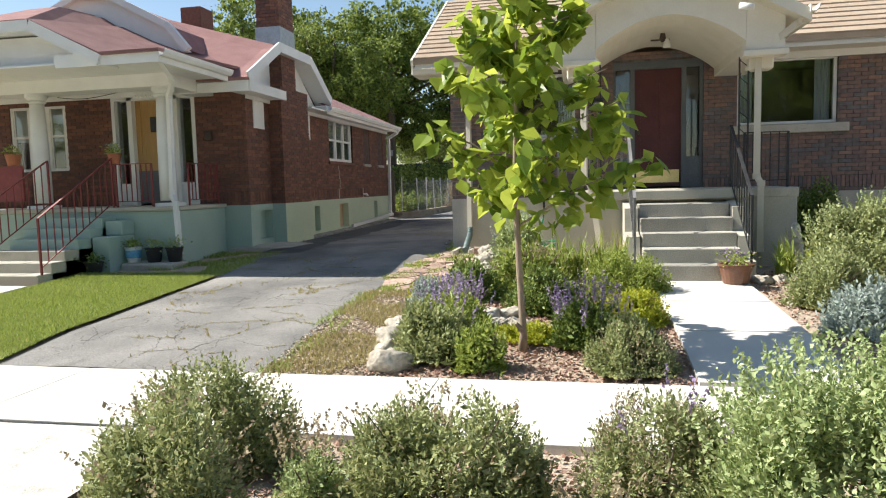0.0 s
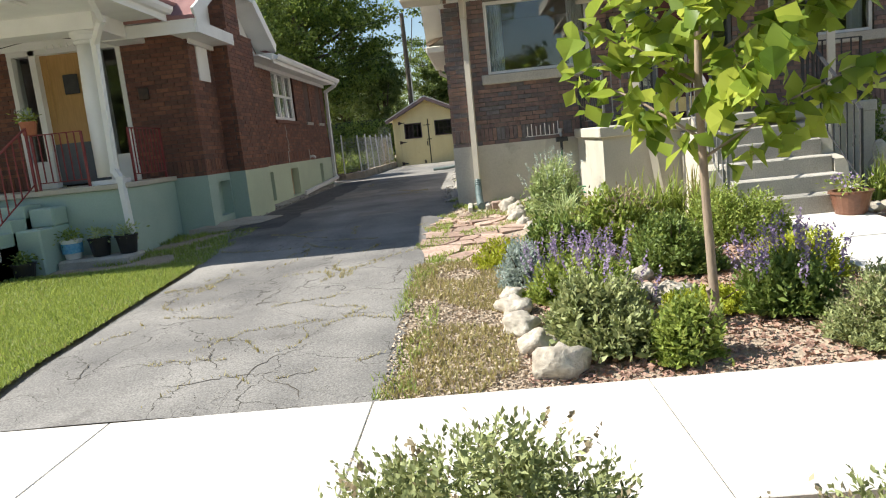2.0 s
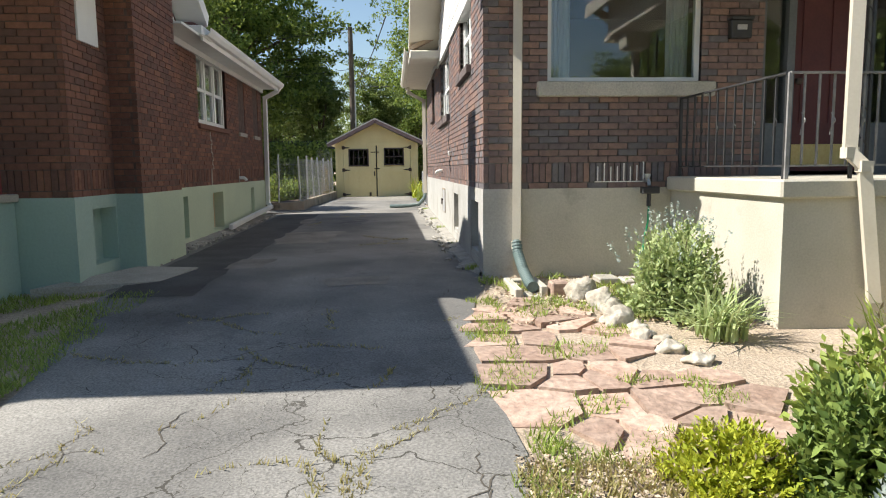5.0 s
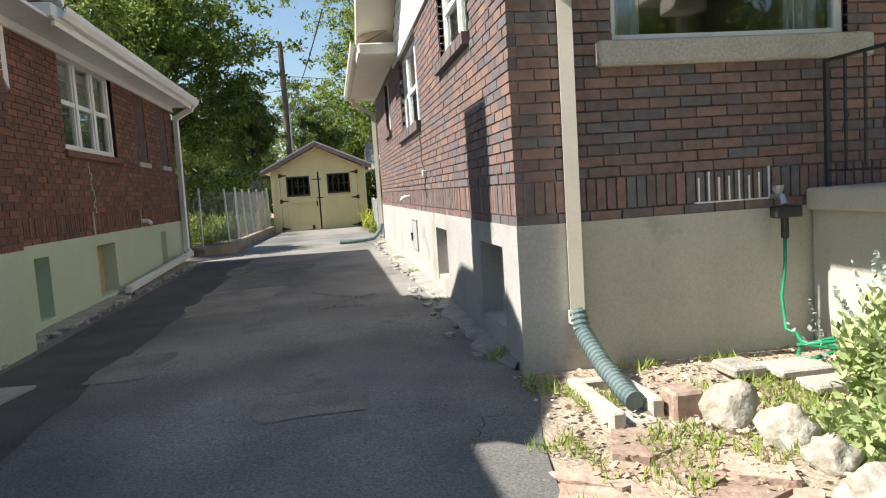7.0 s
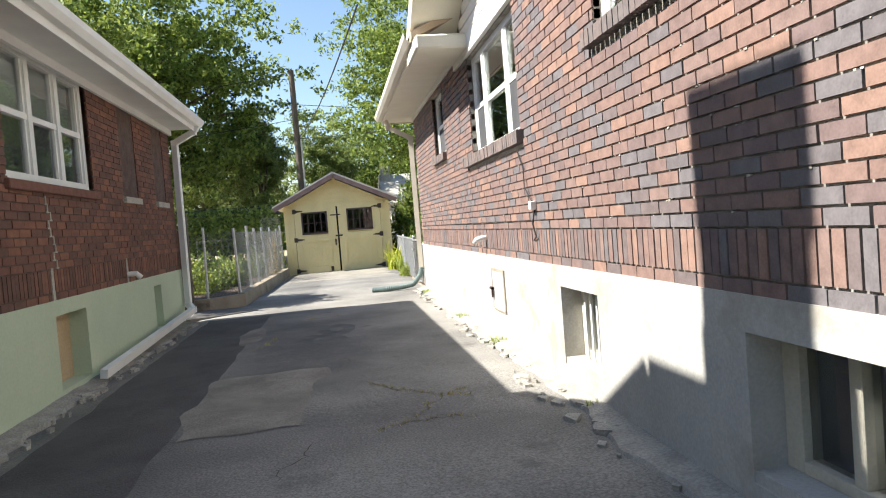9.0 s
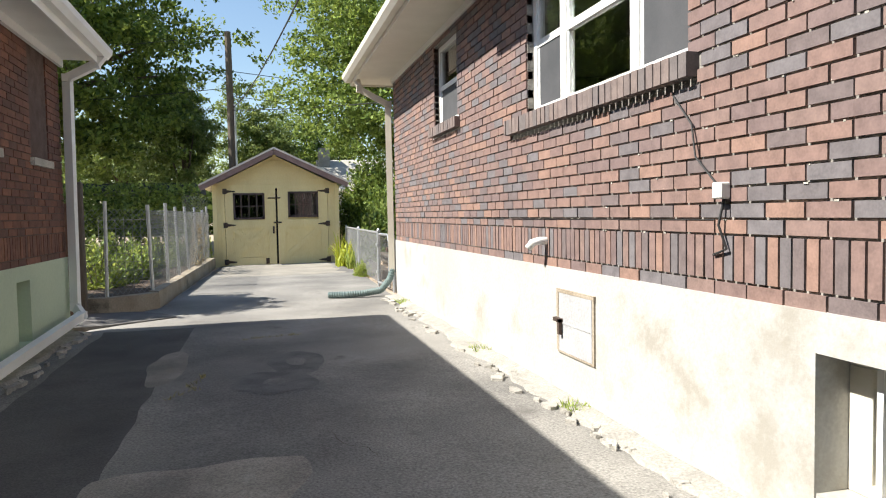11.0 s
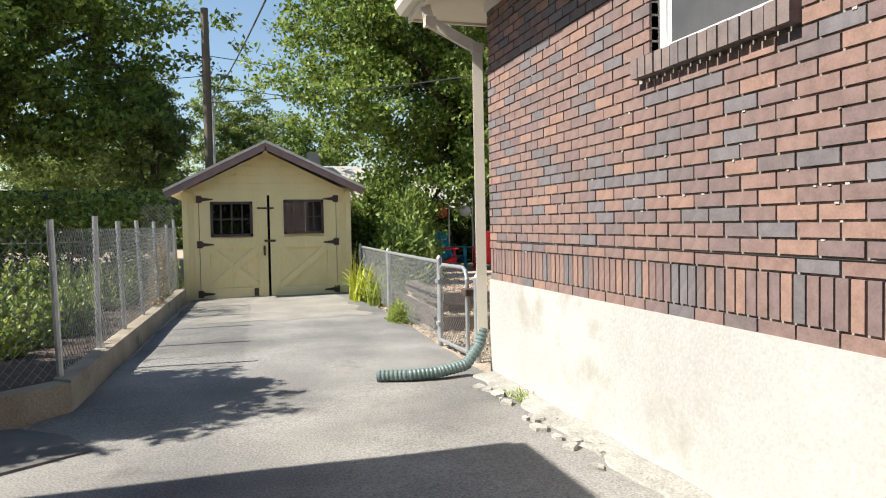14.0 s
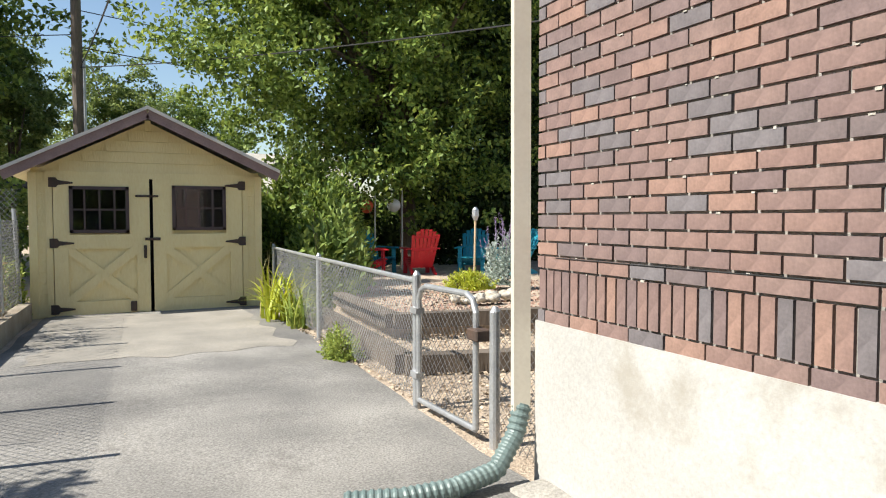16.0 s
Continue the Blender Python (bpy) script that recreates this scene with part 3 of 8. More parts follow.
def bush(name, label, x, y, rx, ry, h, material, size, n, seed, spikes=0, spike_mat=None, spike_len=0.25, dry=0, aspect=0.52, group="", base=None, clumps=40, category="shrub", upright=0.3):
    """A shrub: stems, leaves in clumps, and where it has them flower spikes or dry seed heads."""
    r = np.random.RandomState(seed)
    z = (ground_z(y) if base is None else base) + 0.01
    t = thing(name, label, category, group)
    t.location = (x, y, z)
    for i in range(6):
        bm = bmesh.new()
        a = r.uniform(0, 6.28)
        e = Vector((rx * 0.65 * math.cos(a), ry * 0.65 * math.sin(a), h * r.uniform(0.55, 0.85)))
        tube(bm, [(0.25 * e.x, 0.25 * e.y, 0), (0.55 * e.x, 0.55 * e.y, e.z * 0.5), e], [0.008, 0.006, 0.003], 5)
        part("stem", bm, M["trunk"], t)
    # leafy shoots: pairs of leaves up each shoot, smaller towards the tip
    per = 9
    ns = int(n * 2.3 / per)
    p, out = blob_points(r, ns, rx, ry, h, clumps, 0.15)
    p[:, 2] = np.minimum(p[:, 2], h * 1.1)
    d = out * 0.6 + r.normal(size=(ns, 3)) * 0.28
    d[:, 2] += upright + 0.3
    d /= np.linalg.norm(d, axis=1)[:, None]
    long = np.minimum(size * 4.2 * r.uniform(0.7, 1.4, ns), h * 0.5)
    side = np.cross(d, r.normal(size=(ns, 3)))
    side /= np.linalg.norm(side, axis=1)[:, None]
    over = np.cross(d, side)
    c, dirs, sizes = [], [], []
    for k in range(per):
        f = k / (per - 1)
        a = 1.571 * (k // 2) + math.pi * (k % 2)
        w = side * math.cos(a) + over * math.sin(a)
        e = d * (0.25 + 0.75 * f) + w * (1.0 - 0.6 * f)
        e /= np.linalg.norm(e, axis=1)[:, None]
        L = size * (1.35 - 0.55 * f)
        c.append(p - d * (long * (1 - f))[:, None] + e * L * 0.5)
        dirs.append(e)
        sizes.append(np.full(ns, L))
    c = np.vstack(c)
    c[:, 2] = np.maximum(c[:, 2], 0.01)
    leaves_mesh("foliage", c, np.concatenate(sizes), material, t, seed=seed, aspect=aspect, along=np.vstack(dirs))["kind"] = "stuff"
    if spikes:
        sp, so = [], []
        for i in range(spikes):
            a, q = r.uniform(0, 6.28), r.uniform(0, 0.95) ** 0.5
            bx, by = rx * q * math.cos(a), ry * q * math.sin(a)
            bz = h * math.sqrt(max(0.05, 1 - q * q * 0.8)) * 0.95
            lx, ly = bx / rx * 0.06 + r.normal() * 0.02, by / ry * 0.06 + r.normal() * 0.02
            m = max(8, int(spike_len * 90))
            f = np.linspace(0, 1, m)
            sp.append(np.c_[bx + lx * f + r.normal(size=m) * 0.007, by + ly * f + r.normal(size=m) * 0.007, bz + spike_len * f * r.uniform(0.7, 1.2)])
        sp = np.vstack(sp)
        leaves_mesh("flower_mass", sp, 0.026, spike_mat, t, seed=seed + 3, aspect=0.7)["kind"] = "stuff"
    if dry:
        p, out = blob_points(r, dry, rx * 1.02, ry * 1.02, h * 1.04, clumps, 0.1)
        leaves_mesh("seed_mass", p, size * 0.8, M["dryleaf"], t, seed=seed + 5, aspect=0.35, outward=out * 0.4 + np.array([0, 0, 0.5]))["kind"] = "stuff"
    return t


def strap_plant(name, label, x, y, spread, h, n, material, seed, base=None, width=0.025, category="plant"):
    """A tuft of long arching strap leaves."""
    r = random.Random(seed)
    z = ground_z(y) if base is None else base
    t = thing(name, label, category)
    t.location = (x, y, z)
    vs, fs = [], []
    for i in range(n):
        a, q = r.uniform(0, 6.28), r.uniform(0.2, 1)
        bx, by = r.uniform(-0.3, 0.3) * spread, r.uniform(-0.3, 0.3) * spread
        L, hh = spread * q, h * r.uniform(0.65, 1.05) * (1.1 - 0.4 * q)
        k = len(vs)
        ox, oy = -math.sin(a) * width / 2, math.cos(a) * width / 2
        for j in range(5):
            f = j / 4
            w = (1 - f) ** 0.6 + 0.03
            zz = hh * (f * 1.6 - 0.75 * f * f * (0.4 + q))
            px, py = bx + math.cos(a) * L * f * f, by + math.sin(a) * L * f * f
            vs += [(px - ox * w, py - oy * w, zz), (px + ox * w, py + oy * w, zz)]
            if j:
                fs.append((k + 2 * j - 2, k + 2 * j - 1, k + 2 * j + 1, k + 2 * j))
    mesh_object("leaves", vs, fs, material, t)
    return t


def boulder(name, label, x, y, z, s, seed, material, group="", parent=None, category="rock"):
    """A worn stone, set a little into the ground."""
    r = random.Random(seed)
    bm = bmesh.new()
    bmesh.ops.create_icosphere(bm, subdivisions=3, radius=1.0)
    off = Vector((r.uniform(0, 50), r.uniform(0, 50), r.uniform(0, 50)))
    for v in bm.verts:
        k = 1 + 0.5 * noise.noise(v.co * 1.3 + off) + 0.16 * noise.noise(v.co * 3 + off) - 0.25 * max(0, abs(v.co.z) - 0.55)
        v.co *= k
        v.co.x *= s[0]
        v.co.y *= s[1]
        v.co.z *= s[2]
    bmesh.ops.rotate(bm, verts=bm.verts, matrix=Matrix.Rotation(r.uniform(-0.5, 0.5), 3, "Z"))
    ob = part(name, bm, material, parent, smooth=True)
    ob.location = (x, y, z + s[2] * 0.5)
    if label:
        tagged(ob, label, category, group)
    return ob


def tree(name, label, x, y, base, trunk_r, trunk_h, crown, clumps, per, leaf, material, seed, limbs=9, clump_r=0.9, lean=(0, 0), aspect=0.6):
    """A tree: tapered trunk, limbs to the clumps, crown of many leaves in clumps with gaps. crown: centre and half-sizes."""
    r = np.random.RandomState(seed)
    t = thing(name, label, "tree")
    t.location = (x, y, base)
    cx, cy, cz, rx, ry, rz = crown
    bm = bmesh.new()
    tube(bm, [(0, 0, -0.2), (0.02, 0, 0.25), (lean[0] * 0.5, lean[1] * 0.5, trunk_h * 0.5), (lean[0], lean[1], trunk_h), (cx * 0.7, cy * 0.7, cz + rz * 0.2)],
         [trunk_r * 1.4, trunk_r * 1.05, trunk_r * 0.9, trunk_r * 0.75, trunk_r * 0.2], 12)
    part("trunk", bm, M["trunk"], t, smooth=True)
    q = r.normal(size=(clumps, 3))
    q /= np.linalg.norm(q, axis=1)[:, None]
    q *= r.uniform(0.15, 1.12, size=(clumps, 1)) ** 0.6
    cen = q * np.array([rx, ry, rz]) + np.array([cx, cy, cz])
    for i in range(min(limbs, clumps)):
        bm = bmesh.new()
        e = Vector(cen[i])
        s = Vector((lean[0], lean[1], trunk_h * r.uniform(0.7, 1.05)))
        mid = s.lerp(e, 0.5) + Vector((0, 0, 0.12 * (e - s).length))
        tube(bm, [s, mid, e], [trunk_r * 0.45, trunk_r * 0.28, trunk_r * 0.08], 7)
        part("limb", bm, M["trunk"], t, smooth=True)
    twigs = 11
    tw = np.repeat(cen, twigs, axis=0) + r.normal(size=(clumps * twigs, 3)) * np.array([0.52, 0.52, 0.38]) * clump_r * np.repeat(r.uniform(0.6, 1.25, clumps), twigs)[:, None]
    w = r.randint(0, clumps * twigs, int(clumps * per * 1.7))
    p = tw[w] + r.normal(size=(len(w), 3)) * np.array([0.17, 0.17, 0.1]) * clump_r
    leaves_mesh("crown", p, leaf * 0.8, material, t, seed=seed + 1, aspect=aspect, droop=0.25)["kind"] = "stuff"
    return t


# ---- ground, paving ----
def sheet(name, xs, ys, lift, material, label, category, kind="structure", wob=0.0, parent=None):
    vs = [(x, y, ground_z(y) + lift + wob * noise.noise(Vector((x * 0.9, y * 0.9, 3)))) for y in ys for x in xs]
    n = len(xs)
    fs = [(j * n + i, j * n + i + 1, (j + 1) * n + i + 1, (j + 1) * n + i) for j in range(len(ys) - 1) for i in range(n - 1)]
    ob = mesh_object(name, vs, fs, material, parent, smooth=True)
    if label:
        tagged(ob, label, category, "", kind)
    return ob


def steps_of(a, b, d):
    n = max(1, round((b - a) / d))
    return [a + (b - a) * i / n for i in range(n + 1)]


sheet("ground", [-600, -120, -40] + steps_of(-16, 12, 0.35) + [40, 120, 600], [-600, -60, -14] + steps_of(-4, 36, 0.3) + [45, 60, 120, 600], -0.012, M["soil"],
      "brown garden soil with bark mulch and dry leaves", "ground", wob=0.02)
sheet("road", [-80, -30, -10, 0, 10, 30, 80], [-9.5, -7, -4, -1.45], 0.015, M["asphalt"], "grey asphalt street beside the planted strip", "road")
kerb = tagged(part("kerb", boxes((-80, 80, -1.42, -1.22, -0.2, 0.145), bevel=0.015), M["kerb"]), "worn grey concrete street kerb", "kerb", "", "structure")


def drive_outline(y):
    left = -5.28 if y < 9.3 else (-5.28 + (y - 9.3) * -0.22 if y < 12.8 else (-5.98 if y < 21.6 else (-5.98 + (y - 21.6) * 0.24 if y < 23.4 else -5.42 + (y - 23.4) * 0.047)))
    right = -2.53 if y < 10.6 else (-2.53 + (y - 10.6) * 0.2 if y < 12.2 else (-2.24 if y < 23.5 else (-2.24 + 0.02 * (y - 23.5) if y < 31 else -2.1)))
    return left, right


vs, fs, NX = [], [], 16
ys = steps_of(5.105, 31.5, 0.25)
for j, y in enumerate(ys):
    a, b = drive_outline(y)
    a += 0.05 * noise.noise(Vector((y * 1.3, 0, 1)))
    b += 0.06 * noise.noise(Vector((y * 1.3, 5, 1)))
    for i in range(NX + 1):
        x = a + (b - a) * i / NX
        vs.append((x, y, ground_z(y) + 0.022 + 0.012 * noise.noise(Vector((x * 0.8, y * 0.6, 9))) - (0.02 if i in (0, NX) else 0)))
    if j:
        fs += [((j - 1) * (NX + 1) + i, (j - 1) * (NX + 1) + i + 1, j * (NX + 1) + i + 1, j * (NX + 1) + i) for i in range(NX)]
tagged(mesh_object("road", vs, fs, M["asphalt"], smooth=True), "old cracked grey asphalt driveway between two brick houses", "driveway", "", "structure")

pavement = tagged(new("pavement"), "bright pale concrete sidewalk with scored joints", "sidewalk", "", "structure")
x = -13.9
for i in range(14):
    z = 0.205
    me = boxes((x + 0.003, x + 1.607, 3.76, 5.1, 0.1, 0.238), bevel=0.004)
    part("paving_slab", me, M["walk"], pavement)
    x += 1.61
apron = tagged(mesh_object("pavement", [(px, py, ground_z(py) + 0.028 + 0.01 * noise.noise(Vector((px * 2, py * 2, 4)))) for py in steps_of(-1.2, 3.74, 0.35) for px in steps_of(-5.2, -2.55, 0.3)],
               [(j * 10 + i, j * 10 + i + 1, j * 10 + i + 11, j * 10 + i + 10) for j in range(14) for i in range(9)], M["apron"], smooth=True), "cracked pale concrete driveway apron", "driveway apron", "", "structure")
frontpath = tagged(new("pavement"), "pale concrete garden path to the porch steps", "path", "", "structure")
for y0, y1 in ((5.1, 6.35), (6.37, 7.6), (7.62, 8.78)):
    bm = bmesh.new()
    slab(bm, [(1.0, y0, ground_z(y0) + 0.05), (2.13, y0, ground_z(y0) + 0.05), (2.13, y1, ground_z(y1) + 0.05), (1.0, y1, ground_z(y1) + 0.05)], 0.12)
    part("paving_slab", bm, M["walk"], frontpath)
leftpath = tagged(new("pavement"), "pale concrete path to the neighbouring porch steps", "path", "", "structure")
for y0, y1 in ((5.1, 6.7), (6.72, 8.3)):
    bm = bmesh.new()
    slab(bm, [(-9.2, y0, ground_z(y0) + 0.05), (-7.8, y0, ground_z(y0) + 0.05), (-7.8, y1, ground_z(y1) + 0.05), (-9.2, y1, ground_z(y1) + 0.05)], 0.12)
    part("paving_slab", bm, M["walk"], leftpath)

# lawn of the neighbouring house
sheet("ground", steps_of(-7.75, -5.33, 0.2), steps_of(5.12, 9.3, 0.2), 0.03, M["lawn"], "mown green lawn with a cut edge", "lawn", wob=0.015)
sheet("ground", steps_of(-14, -9.25, 0.3), steps_of(5.12, 9.3, 0.3), 0.03, M["lawn"], "mown green front lawn", "lawn", wob=0.015)


def blades(name, label, region, n, h, material, seed, lift=0.0, inside=None, kind="stuff", category="grass"):
    r = np.random.RandomState(seed)
    x = r.uniform(region[0], region[1], n)
    y = r.uniform(region[2], region[3], n)
    if inside is not None:
        ok = np.array([inside(a, b) for a, b in zip(x, y)])
        x, y = x[ok], y[ok]
    n = len(x)
    z = np.array([ground_z(b) for b in y]) + lift
    a = r.uniform(0, 6.28, n)
    hh = h * r.uniform(0.5, 1.3, n)
    w = 0.004 + hh * 0.04
    v = np.empty((n, 3, 3))
    v[:, 0] = np.c_[x - np.cos(a) * w, y - np.sin(a) * w, z]
    v[:, 1] = np.c_[x + np.cos(a) * w, y + np.sin(a) * w, z]
    v[:, 2] = np.c_[x + r.normal(size=n) * hh * 0.45, y + r.normal(size=n) * hh * 0.45, z + hh]
    ob = mesh_object(name, v.reshape(-1, 3).tolist(), [(3 * i, 3 * i + 1, 3 * i + 2) for i in range(n)], material)
    return tagged(ob, label, category, "", kind)


blades("grass", "short green lawn grass", (-7.75, -5.3, 5.12, 9.4), 60000, 0.036, M["grass"], 3, 0.03)
blades("grass", "dry straw blades among the lawn", (-7.75, -5.3, 5.12, 9.4), 3000, 0.036, M["drygrass"], 43, 0.03, lambda a, b: noise.noise(Vector((a * 1.2, b * 1.2, 31))) > -0.05)
blades("grass", "short green lawn grass beyond the path", (-13, -9.25, 5.12, 9.4), 14000, 0.05, M["grass"], 4, 0.03)
blades("grass", "thin dry grass at the driveway edge", (-2.62, -1.75, 5.12, 8.2), 9000, 0.05, M["drygrass"], 5, 0.0, lambda a, b: noise.noise(Vector((a * 1.5, b * 1.5, 2))) > -0.15 - (a + 2.2) * 0.5)
blades("grass", "green weeds along the driveway edge", (-2.66, -2.3, 5.12, 10.4), 2600, 0.06, M["grass"], 6, 0.0, lambda a, b: noise.noise(Vector((a * 2, b * 2, 7))) > 0.0)
blades("grass", "weeds in the driveway cracks", (-5.1, -2.7, 5.1, 9.5), 30000, 0.035, M["drygrass"], 8, 0.02,
       lambda a, b: abs(noise.noise(Vector((a * 1.5, b * 1.1, 21)))) < 0.011 and noise.noise(Vector((a * 0.9, b * 0.9, 40))) > 0.12)
blades("grass", "sparse shaded grass below the green wall", (-7.0, -5.3, 9.3, 11.8), 9000, 0.05, M["grass"], 9, 0.0, lambda a, b: noise.noise(Vector((a * 1.7, b * 1.7, 11))) > -0.1)
blades("grass", "weeds along the foot of the cream wall", (-2.36, -2.2, 12.6, 23.4), 5000, 0.06, M["grass"], 10, 0.02, lambda a, b: noise.noise(Vector((0, b * 2.1, 17))) > 0.28)
blades("grass", "weeds between the flagstones", (-2.5, -1.15, 7.9, 11.3), 9000, 0.045, M["grass"], 14, 0.0, lambda a, b: noise.noise(Vector((a * 2.7, b * 2.7, 23))) > 0.12)
blades("grass", "weeds at the downspout corner", (-2.3, -0.4, 10.6, 12.2), 5200, 0.06, M["grass"], 11, 0.0, lambda a, b: noise.noise(Vector((a * 2.3, b * 2.3, 5))) > 0.1)


def chips(name, label, region, n, size, material, seed, inside=None, category="mulch"):
    r = np.random.RandomState(seed)
    p = np.c_[r.uniform(region[0], region[1], n), r.uniform(region[2], region[3], n), np.zeros(n)]
    if inside is not None:
        p = p[np.array([inside(a, b) for a, b, _ in p])]
    p[:, 2] = [ground_z(b) for b in p[:, 1]] + r.uniform(0.004, 0.016, len(p))
    ob = leaves_mesh(name, p, size, material, None, seed=seed, aspect=0.6, fold=0.05, outward=np.c_[r.normal(size=(len(p), 2)) * 3, np.zeros(len(p))])
    return tagged(ob, label, category, "", "stuff")


chips("bark_mulch", "reddish bark chips under the young tree", (-1.7, 1.0, 5.12, 8.0), 9000, 0.045, M["bark"], 12)
chips("leaf_litter", "dry leaves and bark over the bare verge", (-2.6, -1.5, 5.12, 8.3), 12000, 0.03, M["litter"], 13)
chips("bark_mulch", "bark chips between the strip shrubs", (-2.4, 2.6, 1.2, 3.72), 7000, 0.05, M["bark"], 14)
chips("leaf_litter", "dry leaves by the chain-link fence", (-2.2, 0.8, 24.2, 29.5), 9000, 0.035, M["litter"], 15)
chips("leaf_litter", "dry leaves at the downspout corner", (-2.3, -0.3, 10.4, 12.2), 1500, 0.04, M["litter"], 16)
chips("bark_mulch", "red bark chips in the vegetable bed", (-7.6, -5.6, 23.6, 25.6), 4000, 0.06, M["bark"], 17)
chips("bark_mulch", "bark chips under the shrubs beside the path", (2.2, 4.6, 5.2, 9.6), 3000, 0.05, M["bark"], 18)

chips("leaf_litter", "few fallen leaves and crumbs on the driveway", (-5.6, -2.4, 9.5, 30.5), 900, 0.028, M["litter"], 19)

# ---- right house: brick bungalow ----
W, F, B, EAVE = -2.2, 12.3, 1.55, 3.86
bungalow = thing("brick_bungalow", "dark red clinker brick bungalow with cream trim and foundation", "house")
west = [(13.36, 14.72, 2.95, 3.9), (16.4, 18.36, 2.62, 3.66), (20.17, 21.08, 2.86, 3.73)]
west_sill = [(13.36, 14.8, 2.86, 2.95), (16.33, 18.7, 2.51, 2.62), (20.08, 21.2, 2.76, 2.86)]
front = [(-1.55, 0.04, 2.62, 3.72), (0.69, 2.19, 1.66, 3.85), (2.73, 4.29, 2.68, 3.78)]
front_sill = [(-1.66, 0.17, 2.47, 2.62), (2.66, 4.46, 2.53, 2.68)]
niches = [(12.68, 13.38, 0.8, 1.40), (14.93, 15.63, 0.84, 1.40)]
wall = part("wall", wall_cells(bmesh.new(), "x", W + 0.013, W + 0.26, F + 0.013, 23.45, B, 4.0, west), M["mortarW"], bungalow, "grey recessed mortar behind bricks")
# front wall takes the shade-darkened mortar, the side wall the paler one
wall_f = part("wall", wall_cells(bmesh.new(), "y", F + 0.012, F + 0.26, W + 0.262, 6.4, B, 4.0, front), M["mortar"], bungalow, "recessed mortar behind bricks, darkened for the shaded front")
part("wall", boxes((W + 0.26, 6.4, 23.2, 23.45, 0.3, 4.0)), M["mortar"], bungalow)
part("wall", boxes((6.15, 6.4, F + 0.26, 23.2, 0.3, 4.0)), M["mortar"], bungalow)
part("floor", boxes((W + 0.27, 6.1, F + 0.27, 23.15, 1.4, 1.5)), M["room"], bungalow)
part("ceiling", boxes((W + 0.27, 6.1, F + 0.27, 23.15, 3.92, 4.0)), M["room"], bungalow)
part("partition", boxes((W + 3.2, W + 3.3, F + 0.27, 23.15, 1.5, 3.92), (W + 0.27, W + 3.2, 15.6, 15.7, 1.5, 3.92), (W + 3.3, 6.1, 14.8, 14.9, 1.5, 3.92)), M["room"], bungalow)
part("foundation", wall_cells(bmesh.new(), "x", W - 0.008, W + 0.3, F - 0.008, 23.47, 0.2, B, niches), M["found"], bungalow, "stained cream-painted concrete foundation")
part("foundation", boxes((W + 0.3, 6.4, F - 0.006, F + 0.3, 0.2, B)), M["foundgrey"], bungalow, "beige concrete front foundation")
pile, own = Pile(), []
lay_bricks("x", W, 0.05, F, 23.46, B, 4.0, west + west_sill, pile, own, lambda u, z: 20.6 < u < 23.3 and z < B + 1.08)
lay_bricks("y", F, 0.05, W + 0.05, 6.4, B, 4.0, front + front_sill, pile)
b = mesh_object("bricks", pile.v, pile.f, M["brickR"], wall, "clinker bricks in running bond")
b["kind"] = "stuff"


def rowlock_sill(y0, y1, z0, z1):
    p = Pile()
    y = y0
    while y < y1 - 0.03:
        p.block(W - 0.055 + RNG.uniform(-0.003, 0.003), W + 0.1, y + 0.004, min(y + 0.064, y1), z0, z1 + RNG.uniform(-0.002, 0.002))
        y += 0.0685
    return p


for y0, y1, z0, z1 in west_sill:
    p = rowlock_sill(y0, y1, z0, z1)
    mesh_object("window_sill", p.v, p.f, M["brickSill"], bungalow, "sloping rowlock brick sill")["kind"] = "stuff"
for x0, x1, z0, z1 in front_sill:
    part("window_sill", boxes((x0, x1, F - 0.07, F + 0.1, z0, z1), bevel=0.012), M["kerb"], bungalow, "rough grey stone sill")


